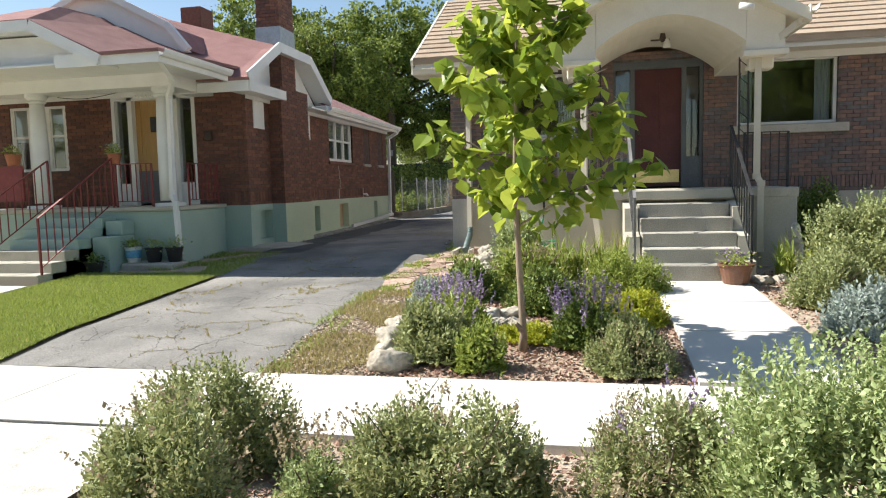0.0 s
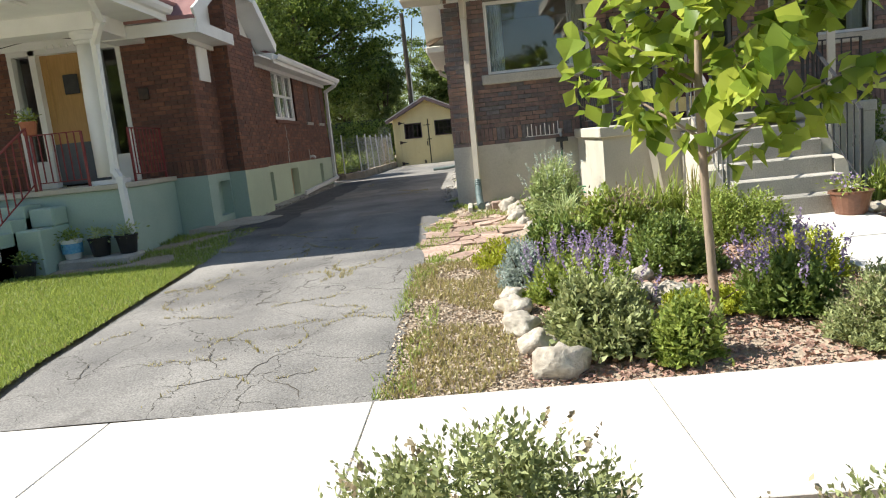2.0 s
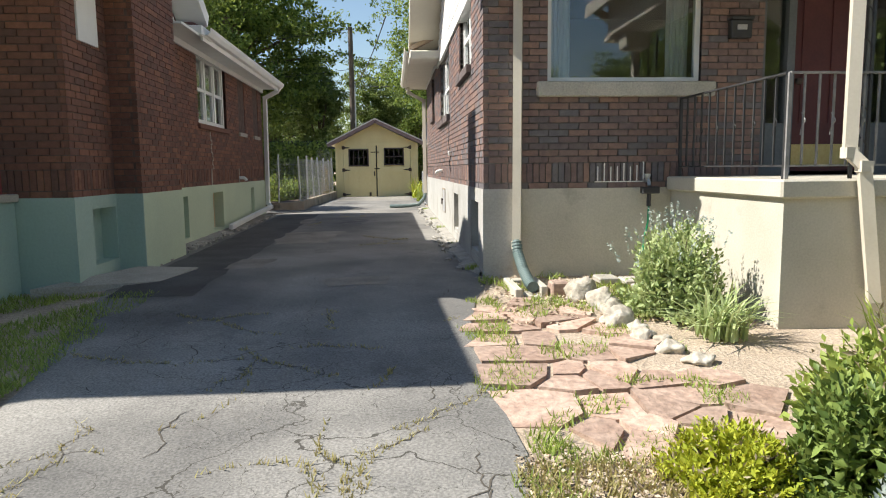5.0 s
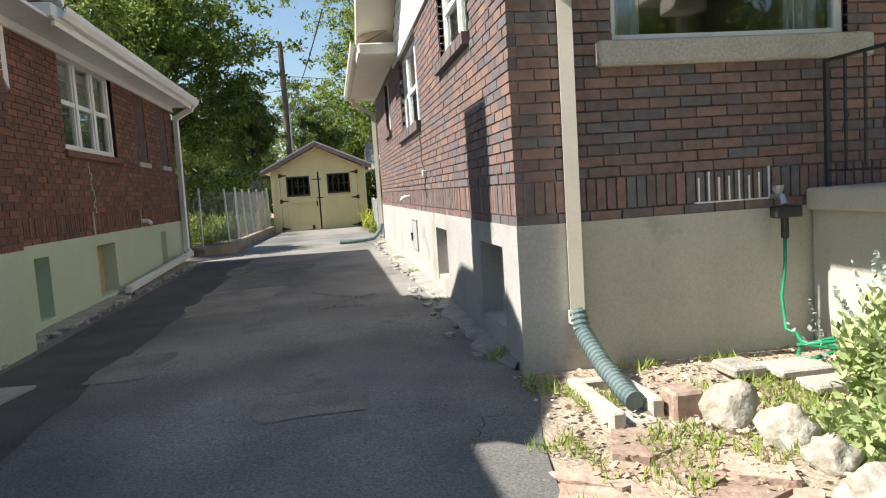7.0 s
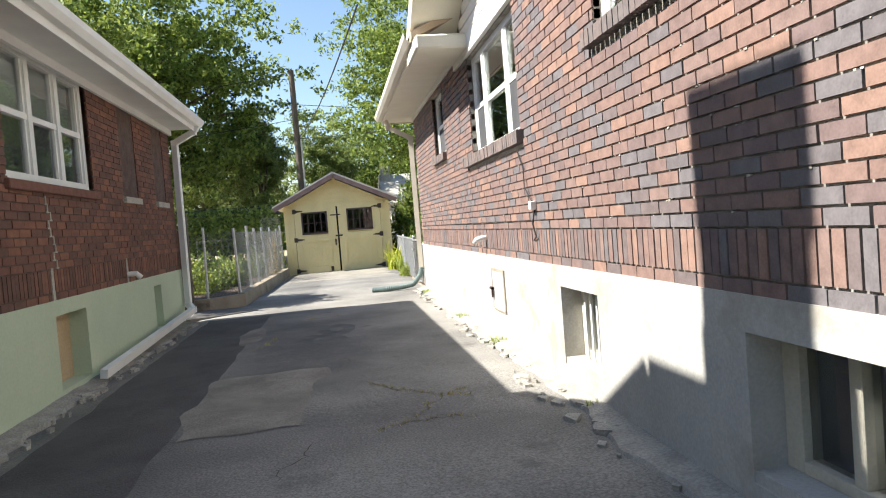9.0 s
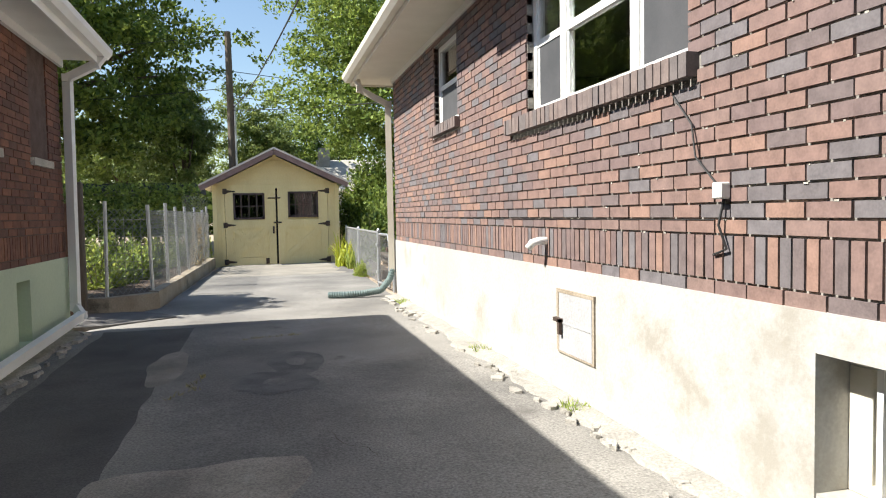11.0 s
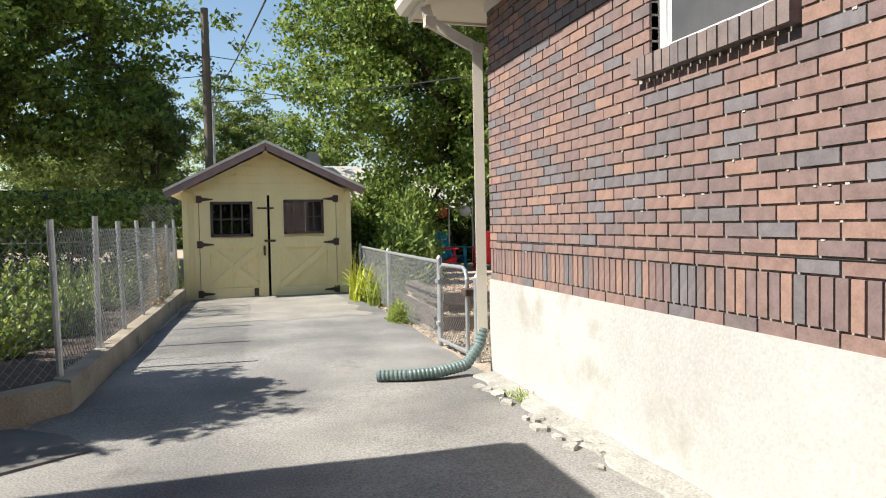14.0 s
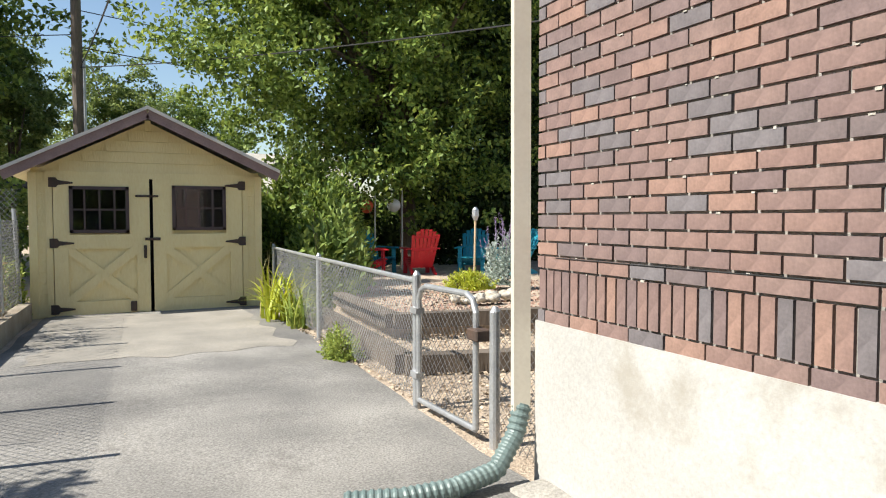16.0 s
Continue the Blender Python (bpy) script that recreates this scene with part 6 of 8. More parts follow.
def pot(name, label, x, y, z, r, h, material, plant, seed, flowers=None):
    t = thing(name, label, "plant pot")
    part("pot", lathe(bmesh.new(), x, y, [(r * 0.75, z), (r, z + h * 0.9), (r * 1.08, z + h * 0.9), (r * 1.08, z + h), (r * 0.9, z + h), (r * 0.85, z + h * 0.85)], 20), material, t)
    rr = np.random.RandomState(seed)
    p = rr.normal(size=(160, 3)) * np.array([r * 0.55, r * 0.55, 0.05]) + np.array([x, y, z + h + 0.05])
    leaves_mesh("plant", p, 0.05, plant, t, seed=seed)["kind"] = "stuff"
    if flowers:
        p = rr.normal(size=(50, 3)) * np.array([r * 0.5, r * 0.5, 0.03]) + np.array([x, y, z + h + 0.13])
        leaves_mesh("blooms", p, 0.035, flowers, t, seed=seed + 1, aspect=0.9)["kind"] = "stuff"
    return t


zb = ground_z(10.2)
low = tagged(part("stone_ledge", boxes((-7.48, -6.5, 9.95, 10.44, 0.4, 0.64), bevel=0.03), M["kerb"]), "low worn stone ledge below the porch", "ledge")
bucket = pot("bucket_planter", "white plastic bucket with blue label and seedlings", -7.35, 10.15, 0.64, 0.13, 0.26, M["pipe"], M["greenleaf"], 31)
part("label", lathe(bmesh.new(), -7.35, 10.15, [(0.128, 0.72), (0.134, 0.85)], 20), mat("blue_label", (0.1, 0.35, 0.6), (0.2, 0.45, 0.65), 20, 0.5), bucket, "pale blue printed label")
pot("plant_pot", "black nursery pot with pale seedlings", -6.98, 10.18, 0.64, 0.14, 0.25, M["blackpot"], M["paleleaf"], 32)
pot("plant_pot", "black nursery pot with pale seedlings", -6.64, 10.25, 0.64, 0.14, 0.25, M["blackpot"], M["paleleaf"], 33)
pot("plant_pot", "empty-looking black nursery pot by the steps", -7.62, 9.5, 0.5, 0.14, 0.22, M["blackpot"], M["darkleaf"], 34)
pot("plant_pot", "terracotta pot with white flowers on the porch rail", -7.85, 10.5, 2.33, 0.11, 0.18, M["terracotta"], M["greenleaf"], 35, M["silver"])
pot("plant_pot", "terracotta pot with foliage on the porch rail", -9.9, 10.5, 2.36, 0.13, 0.2, M["terracotta"], M["greenleaf"], 36)
pot("plant_pot", "glazed brown pot with violets by the porch steps", 1.98, 8.62, ground_z(8.62) + 0.05, 0.2, 0.24, M["glazed"], M["greenleaf"], 37, M["purple"])
ledge = bmesh.new()
slab(ledge, [(-6.4, 11.7, 0.72), (-5.45, 12.3, 0.68), (-5.3, 13.1, 0.7), (-5.9, 13.0, 0.74), (-6.1, 12.2, 0.75)], 0.15)
tagged(part("concrete_ledge", ledge, M["kerb"]), "broken concrete ledge at the chimney foot", "ledge")

slab_b = bmesh.new()
slab(slab_b, [(-6.7, 21.75, ground_z(21.75) + 0.045), (-5.75, 21.9, ground_z(21.9) + 0.042), (-5.1, 22.35, ground_z(22.35) + 0.034), (-5.3, 22.7, ground_z(22.7) + 0.034), (-5.65, 22.95, ground_z(22.95) + 0.038), (-6.7, 22.95, ground_z(22.95) + 0.045)], 0.12)
# the slab's dark colour includes painted shade
tagged(part("concrete_slab", slab_b, M["shaded_slab"]), "weathered concrete slab at the vegetable bed's corner, colour darkened for shade", "slab")

# crumbling concrete strips along both house walls
for xa, sgn, y0, y1, wid in ((W - 0.01, -1, 12.4, 23.4, 0.2), (LW + 0.01, 1, 13.2, 21.6, 0.2)):
    kb = tagged(new("kerb"), "crumbling concrete strip along the house wall", "kerb", "", "structure")
    vs, fs = [], []
    for k, y in enumerate(steps_of(y0, y1, 0.06)):
        taper = min(1.0, 0.12 + (y - y0) / 0.7)
        w = taper * wid * (0.75 + 0.45 * noise.noise(Vector((y * 1.1, xa, 2))) + 0.4 * noise.noise(Vector((y * 4.1, xa, 7))))
        z = ground_z(y) + 0.03
        vs += [(xa, y, z + 0.004 + taper * (0.02 + 0.01) * (0.7 + 0.6 * noise.noise(Vector((y * 3, 1, 1))))), (xa + sgn * w * 0.55, y, z + 0.012 + 0.012 * taper * noise.noise(Vector((y * 5, 2, 1)))), (xa + sgn * w, y, z + 0.004), (xa + sgn * (w + 0.02), y, z - 0.03)]
        if k:
            fs += [(4 * k - 4 + q, 4 * k - 3 + q, 4 * k + 1 + q, 4 * k + q) for q in range(3)]
    mesh_object("strip", vs, fs, M["rubble"], kb)
    for k in range(90):
        y = RNG.uniform(y0 + 0.2, y1)
        cx, r = xa + sgn * (wid + RNG.uniform(-0.14, 0.1)), RNG.uniform(0.015, 0.065)
        bm = bmesh.new()
        n = RNG.choice((4, 5, 6))
        zz = ground_z(y) + 0.028
        slab(bm, [(cx + r * RNG.uniform(0.6, 1.1) * math.cos(6.283 * q / n), y + 1.6 * r * RNG.uniform(0.6, 1.1) * math.sin(6.283 * q / n), zz + 0.006 + RNG.uniform(0.0, 0.014)) for q in range(n)], 0.06)
        part("kerb_piece", bm, M["rubble"], kb)


def stain(label, x, y, rx, ry, material, seed, hole=0.0):
    """A flat darkened or worn patch with an uneven edge, lying on the asphalt."""
    n, rings = 36, 4
    vs, fs = [], []
    for q in range(rings + 1):
        f = hole + (1 - hole) * q / rings
        for k in range(n):
            a = 2 * math.pi * k / n
            e = f * (1 + 0.25 * noise.noise(Vector((math.cos(a) * 1.5, math.sin(a) * 1.5, seed))))
            px, py = x + rx * e * math.cos(a), y + ry * e * math.sin(a)
            vs.append((px, py, ground_z(py) + 0.026 + 0.012 * noise.noise(Vector((px * 0.8, py * 0.6, 9)))))
        if q:
            fs += [((q - 1) * n + k, (q - 1) * n + (k + 1) % n, q * n + (k + 1) % n, q * n + k) for k in range(n)]
    if not hole:
        fs.append(tuple(range(n)))
    return tagged(mesh_object("road", vs, fs, material), label, "stain", "", "structure")


stain("dark oily ring stain on the driveway", -3.85, 19.4, 0.24, 0.4, M["oilstain"], 3, 0.35)
stain("dark oily stain on the driveway", -4.02, 18.75, 0.3, 0.34, M["oilstain"], 17, 0.3)
stain("worn brownish patch on the driveway", -4.85, 19.5, 0.16, 0.6, M["tanpatch"], 6)

def drive_z(x, y):
    return ground_z(y) + 0.022 + 0.012 * noise.noise(Vector((x * 0.8, y * 0.6, 9)))


def paving_patch(label, near, far, y0, y1, material, seed, lift=0.003, ragged=0.05):
    """A patch or strip of other asphalt between two edge lines x = near(y) and far(y), with an uneven rim."""
    vs, fs, m = [], [], 8
    for j, y in enumerate(steps_of(y0, y1, 0.12)):
        a = near(y) + ragged * noise.noise(Vector((y * 2.1, 0, seed)))
        c = far(y) + ragged * noise.noise(Vector((y * 2.1, 4, seed)))
        for i in range(m + 1):
            x = a + (c - a) * i / m
            yy = y + (ragged * noise.noise(Vector((x * 2.3, seed, 5))) if y in (y0, y1) else 0)
            vs.append((x, yy, drive_z(x, yy) + lift))
        if j:
            k = (j - 1) * (m + 1)
            fs += [(k + i, k + i + 1, k + m + 2 + i, k + m + 1 + i) for i in range(m)]
    return tagged(mesh_object("road", vs, fs, material, smooth=True), label, "asphalt patch", "", "structure")


paving_patch("darker resealed asphalt strip beside the green wall", lambda y: max(-5.72, -5.28 - (y - 9.3) * 0.2), lambda y: -4.92 + 0.012 * (y - 13), 11.6, 21.5, M["seal"], 3)
paving_patch("paler tan asphalt patch in the driveway", lambda y: -4.88, lambda y: -4.12 + 0.1 * (y - 15.3), 15.35, 17.1, M["tanpatch"], 8, 0.006, 0.14)
paving_patch("pale tan asphalt patch in the driveway", lambda y: -5.05 + 0.1 * (y - 13), lambda y: -4.6 + 0.05 * (y - 13), 13.0, 13.75, M["tanpatch"], 9, 0.006, 0.12)
paving_patch("pale tan asphalt patch in the driveway", lambda y: -3.75, lambda y: -3.2, 11.9, 12.3, M["tanpatch"], 10, 0.005, 0.15)
# paler, warmer stretch of asphalt at the rear
paving_patch("paler, warmer asphalt before the garage doors", lambda y: -4.9, lambda y: -2.5, 27.6, 31.0, M["pale_warm"], 11, 0.003, 0.3)

rc = random.Random(21)
vs, fs, weeds = [], [], []
for i in range(64):
    x, y = rc.uniform(-5.2, -2.7), rc.uniform(5.2, 11.0) if i < 52 else rc.uniform(11, 21)
    head = a = rc.choice((rc.gauss(0.35, 0.35), rc.gauss(1.5, 0.3), rc.gauss(2.7, 0.3)))
    wid = rc.uniform(0.0015, 0.005)
    grown = rc.random() < 0.3
    n = rc.randint(8, 30)
    for j in range(n):
        k = len(vs)
        w = wid * (0.4 + rc.random()) * math.sin(math.pi * (j + 0.4) / n) + 0.0008
        nx, ny = -math.sin(a), math.cos(a)
        lo, hi = drive_outline(y)
        if not (lo + 0.1 < x < hi - 0.1 and y > 5.2):
            break
        vs += [(x + nx * w, y + ny * w, drive_z(x, y) + 0.0025), (x - nx * w, y - ny * w, drive_z(x, y) + 0.0025)]
        if j:
            fs.append((k - 2, k - 1, k + 1, k))
        if grown:
            weeds.append((x, y))
        head += rc.gauss(0, 0.1)
        a = head + rc.gauss(0, 0.55)
        x, y = x + math.cos(a) * 0.045, y + math.sin(a) * 0.045
tagged(mesh_object("cracks", vs, fs, M["crack"]), "jagged open cracks in the old asphalt", "cracks", "", "stuff")
vs, fs = [], []
for x, y in weeds:
    for q in range(rc.randint(0, 9)):
        px, py, h, a = x + rc.gauss(0, 0.016), y + rc.gauss(0, 0.016), rc.uniform(0.008, 0.03), rc.uniform(0, 6.28)
        k, z = len(vs), drive_z(px, py)
        vs += [(px - 0.004 * math.cos(a), py - 0.004 * math.sin(a), z), (px + 0.004 * math.cos(a), py + 0.004 * math.sin(a), z), (px + rc.gauss(0, h * 0.7), py + rc.gauss(0, h * 0.7), z + h)]
        fs.append((k, k + 1, k + 2))
tagged(mesh_object("grass", vs, fs, M["drygrass"]), "straw-coloured weeds in the driveway cracks", "grass", "", "stuff")

# ---- garage ----
GYF = 31.2
gar = thing("garage", "small weathered yellow timber garage with double doors", "garage")
gz = 0.72
part("wall", wall_cells(bmesh.new(), "y", GYF + 0.02, GYF + 0.12, -5.18, -2.18, gz - 0.1, 2.7, [(-4.92, -2.44, gz - 0.2, 2.62)]), M["yellow"], gar)
part("wall", boxes((-5.18, -5.08, GYF + 0.12, 36.5, gz - 0.1, 2.75), (-2.28, -2.18, GYF + 0.12, 36.5, gz - 0.1, 2.75), (-5.18, -2.18, 36.5, 36.6, gz - 0.1, 2.75)), M["yellow"], gar)
part("gable", prism(bmesh.new(), [(-5.18, 2.68), (-2.18, 2.68), (-3.72, 3.42)], "y", GYF + 0.02, GYF + 0.12), M["yellow"], gar)
for i in range(18):
    z = gz + 0.02 + i * 0.15
    if z < 2.6:
        for x0, x1 in ((-5.19, -4.96), (-2.4, -2.17)):
            part("clapboard", prism(bmesh.new(), [(GYF + 0.02, z), (GYF - 0.008, z), (GYF + 0.008, z + 0.148), (GYF + 0.02, z + 0.148)], "x", x0, x1), M["yellow"], gar)
    elif z < 3.35:
        k = (z + 0.17 - 2.68) / 0.76
        xa, xb = -5.18 + 1.46 * max(k, 0), -2.18 - 1.54 * max(k, 0)
        part("clapboard", prism(bmesh.new(), [(GYF + 0.02, z), (GYF - 0.012, z), (GYF + 0.008, z + 0.148), (GYF + 0.02, z + 0.148)], "x", xa, xb), M["yellow"], gar)
part("corner_board", boxes((-5.2, -5.1, GYF - 0.02, GYF + 0.06, gz - 0.05, 2.68)), M["yellow"], gar)
part("corner_board", boxes((-2.26, -2.16, GYF - 0.02, GYF + 0.06, gz - 0.05, 2.68)), M["yellow"], gar)
part("door_casing", boxes((-5.0, -4.92, GYF - 0.015, GYF + 0.05, gz, 2.66), (-2.44, -2.36, GYF - 0.015, GYF + 0.05, gz, 2.66), (-5.0, -2.36, GYF - 0.02, GYF + 0.05, 2.62, 2.7)), M["yellow"], gar)
bm = bmesh.new()
slab(bm, [(-3.73, GYF - 0.35, 3.6), (-3.73, 36.8, 3.6), (-5.48, 36.8, 2.71), (-5.48, GYF - 0.35, 2.71)], 0.045)
slab(bm, [(-3.73, GYF - 0.35, 3.6), (-1.94, GYF - 0.35, 2.77), (-1.94, 36.8, 2.77), (-3.73, 36.8, 3.6)], 0.045)
part("roof", bm, M["walk"], gar, "grey shingle roof")
bm = bmesh.new()
beam(bm, (-3.73, GYF - 0.3, 3.49), (-5.46, GYF - 0.3, 2.61), 0.12, 0.04, up=(0, 1, 0))
beam(bm, (-3.73, GYF - 0.3, 3.49), (-1.96, GYF - 0.3, 2.67), 0.12, 0.04, up=(0, 1, 0))
part("barge_board", bm, M["brown"], gar, "mauve-brown barge board")


def garage_door(x0, x1, hinge_left):
    d = new("door")
    d.parent = gar
    z0, z1, y0, y1 = gz + 0.02, 2.62, GYF - 0.03, GYF + 0.01
    wx0, wx1, wz0, wz1 = (-4.72, -3.98, 1.86, 2.5) if hinge_left else (-3.42, -2.68, 1.89, 2.53)
    part("panel", wall_cells(bmesh.new(), "y", GYF + 0.006, GYF + 0.016, x0, x1, z0, z1, [(wx0, wx1, wz0, wz1)]), M["yellow"], d)
    for q in ((x0, x1, y0, GYF + 0.006, 1.64, 1.84), (x0, x1, y0, GYF + 0.006, z0, 0.92), (x0, x0 + 0.17, y0, GYF + 0.006, 0.92, 1.64), (x1 - 0.17, x1, y0, GYF + 0.006, 0.92, 1.64), (x0, wx0, y0, GYF + 0.006, 1.84, z1), (wx1, x1, y0, GYF + 0.006, 1.84, z1), (wx0, wx1, y0, GYF + 0.006, wz1, z1)):
        part("rail", boxes(q), M["yellow"], d)
    bm = bmesh.new()
    a, c = x0 + 0.17, x1 - 0.17
    beam(bm, (a, GYF - 0.01, 0.92), (c, GYF - 0.01, 1.64), 0.036, 0.12, up=(0, 0, 1))
    part("brace", bm, M["yellow"], d)
    bm = bmesh.new()
    beam(bm, (a, GYF - 0.008, 1.64), (c, GYF - 0.008, 0.92), 0.03, 0.11, up=(0, 0, 1))
    part("brace", bm, M["yellow"], d)
    fr = [(wx0, wx0 + 0.045), (wx1 - 0.045, wx1)]
    bm = boxes(*[(p, q, GYF - 0.045, GYF, wz0, wz1) for p, q in fr], (wx0, wx1, GYF - 0.045, GYF, wz0, wz0 + 0.045), (wx0, wx1, GYF - 0.045, GYF, wz1 - 0.045, wz1))
    for k in (1, 2, 3):
        xx = wx0 + (wx1 - wx0) * k / 4
        box(bm, xx - 0.012, xx + 0.012, GYF - 0.035, GYF - 0.005, wz0, wz1)
    zz = (wz0 + wz1) / 2
    box(bm, wx0, wx1, GYF - 0.036, GYF - 0.006, zz - 0.012, zz + 0.012)
    part("window_frame", bm, M["winbrown"], d, "mauve-brown eight-pane window frame")
    part("pane", boxes((wx0, wx1, GYF - 0.012, GYF - 0.008, wz0, wz1)), M["glass"], d)
    hx, s = (x0, 1) if hinge_left else (x1, -1)
    for hz in (2.54, 1.72, 0.82):
        part("hinge", prism(bmesh.new(), [(hx - 0.05 * s, hz - 0.06), (hx + 0.04 * s, hz - 0.06), (hx + 0.06 * s, hz - 0.03), (hx + 0.24 * s, hz - 0.008), (hx + 0.24 * s, hz + 0.012), (hx + 0.06 * s, hz + 0.035), (hx + 0.04 * s, hz + 0.07), (hx - 0.05 * s, hz + 0.07)], "y", GYF - 0.042, GYF - 0.03), M["hinge"], d, "rusty black strap hinge")
    return d


garage_door(-4.91, -3.718, True)
garage_door(-3.672, -2.45, False)
for q in ((-3.9, -3.6, GYF - 0.05, GYF - 0.03, 2.36, 2.39), (-3.78, -3.58, GYF - 0.05, GYF - 0.03, 1.75, 1.79), (-3.8, -3.76, GYF - 0.06, GYF - 0.03, 1.5, 1.68), (-3.98, -3.9, GYF - 0.05, GYF - 0.03, 0.76, 0.9)):
    part("latch", boxes(q, bevel=0.004), M["hinge"], gar)
# near-black sheet added close behind the doors as the garage's inner darkness
part("interior", boxes((-5.0, -2.4, 31.6, 31.65, gz, 2.7)), M["dark_roof_room"], gar)


# ---- fences ----
def chain_link(parent, a, b, z0, h, step, material, name="chain_link", r=0.0016):
    """Woven wire between two plan points: crossing diagonal wires that zigzag."""
    a, b = Vector((a[0], a[1], 0)), Vector((b[0], b[1], 0))
    L = (b - a).length
    d = (b - a) / L
    nrm = Vector((-d.y, d.x, 0))
    vs, fs = [], []
    n = int(L / step) + int(h / step)
    for i in range(n):
        for s in (1, -1):
            u0 = i * step - h if s > 0 else i * step
            ua, va, ub, vb = u0, 0, u0 + s * h, h
            lo, hi = min(ua, ub), max(ua, ub)
            if hi < 0 or lo > L:
                continue
            f0, f1 = 0, 1
            for lim, up in ((0, False), (L, True)):
                fa = (lim - ua) / (ub - ua)
                if (s > 0) ^ up:
                    f0 = max(f0, fa)
                else:
                    f1 = min(f1, fa)
            if f1 <= f0:
                continue
            p = a + d * (ua + (ub - ua) * f0) + Vector((0, 0, (z0 if not callable(z0) else z0((a + d * (ua + (ub - ua) * f0)).y)) + h * f0)) + nrm * 0.004 * s
            q = a + d * (ua + (ub - ua) * f1) + Vector((0, 0, (z0 if not callable(z0) else z0((a + d * (ua + (ub - ua) * f1)).y)) + h * f1)) + nrm * 0.004 * s
            w = (q - p).normalized()
            sd = w.cross(nrm).normalized() * r
            k = len(vs)
            for pt in (p, q):
                vs += [pt + sd, pt - sd * 0.5 + nrm * r, pt - sd * 0.5 - nrm * r]
            fs += [(k, k + 1, k + 4, k + 3), (k + 1, k + 2, k + 5, k + 4), (k + 2, k, k + 3, k + 5)]
    return mesh_object(name, vs, fs, material, parent, "grey woven fence wire")


lf = thing("wire_fence", "tall grey wire fence on a low concrete wall", "fence")
PA, PB, PC = (-5.52, 23.55), (-5.28, 30.9), (-7.6, 22.75)
planter = tagged(new("planter_wall"), "low stained concrete retaining wall of the vegetable bed", "retaining wall")
bm = bmesh.new()
prism(bm, [(-5.56, 23.5), (-5.42, 23.38), (-5.16, 30.95), (-5.3, 30.95)], "z", 0.5, 0.96)
part("wall", bm, M["tanwall"], planter)
bm = bmesh.new()
prism(bm, [(-7.6, 22.95), (-5.95, 22.95), (-5.42, 23.38), (-5.56, 23.5), (-6.0, 23.1), (-7.6, 23.1)], "z", 0.5, 0.94)
part("wall", bm, M["tanwall"], planter)
tagged(part("ground", prism(bmesh.new(), [(-13, 23.15), (-6.0, 23.15), (-5.62, 23.5), (-5.34, 30.95), (-13, 30.95)], "z", 0.5, 0.9), M["bedsoil"]), "dark bare soil of the vegetable bed", "vegetable bed", "", "structure")
for i in range(7):
    k = i / 6
    px, py = PA[0] + (PB[0] - PA[0]) * k, PA[1] + (PB[1] - PA[1]) * k
    bm = bmesh.new()
    tube(bm, [(px, py, 0.8), (px + RNG.uniform(-0.06, 0.06), py + RNG.uniform(-0.08, 0.08), 2.1 + RNG.uniform(-0.03, 0.12))], 0.024, 8)
    part("post", bm, M["galv"], lf)
for px, py in ((-6.0, 23.1), (-6.6, 23.05), (-7.4, 23.05)):
    bm = bmesh.new()
    tube(bm, [(px, py, 0.7), (px + 0.02, py, 2.15)], 0.022, 8)
    part("post", bm, M["galv"], lf)
chain_link(lf, PA, PB, 0.98, 1.06, 0.078, M["wire"], r=0.0023)
chain_link(lf, (-7.6, 23.05), (-6.0, 23.05), 0.95, 1.1, 0.078, M["wire"], r=0.0023)
chain_link(lf, (-6.0, 23.08), PA, 0.95, 1.1, 0.078, M["wire"], r=0.0023)
chain_link(lf, (-5.3, 31.0), (-5.9, 31.3), 0.85, 1.6, 0.078, M["wire"], r=0.0023)
tr = thing("trellis", "rusty wire mesh trellis in the vegetable bed", "trellis")
for k in range(8):
    bm = bmesh.new()
    tube(bm, [(-6.5 + 0.12 * k, 25.2, 0.9), (-6.5 + 0.12 * k, 25.2, 1.95)], 0.004, 5)
    tube(bm, [(-6.5, 25.2, 1.0 + 0.13 * k), (-5.66, 25.2, 1.0 + 0.13 * k)], 0.004, 5)
    part("wire", bm, M["ironw"], tr)
pb = thing("timber_post", "weathered timber gate post beside the house corner", "post")
part("post", boxes((-6.28, -6.18, 22.82, 22.92, 0.5, 2.38), bevel=0.012), M["woodpost"], pb)
for k in range(5):
    part("board", boxes((-6.9 + 0.122 * k, -6.785 + 0.122 * k, 22.86, 22.885, 0.75, 2.12 + 0.015 * (k % 2)), bevel=0.004), M["rustwood"], pb, "reddish-brown weathered board")

rf = thing("chain_link_fence", "low galvanised chain-link fence with gate along the driveway", "fence")
GA, GB, GC = (-2.22, 24.98), (-2.12, 28.0), (-2.0, 31.1)
for (x0, y0), (x1, y1) in (((-2.2, 25.02), GB), (GB, GC)):
    bm = bmesh.new()
    tube(bm, [(x0, y0, 1.62), (x1, y1, 1.62)], 0.02, 10)
    part("top_rail", bm, M["galv"], rf)
    chain_link(rf, (x0, y0), (x1, y1), 0.78, 0.84, 0.06, M["wire"], r=0.0018)
for px, py, h, r in ((-2.2, 25.02, 1.66, 0.03), (GB[0], GB[1], 1.65, 0.028), (GC[0], GC[1], 1.65, 0.028), (-2.13, 24.02, 1.52, 0.032)):
    bm = bmesh.new()
    tube(bm, [(px, py, 0.68), (px, py, h), (px, py, h + 0.03)], [r, r, r * 0.4], 12)
    part("post", bm, M["galv"], rf)
gate = new("gate")
gate.parent = rf
bm = bmesh.new()
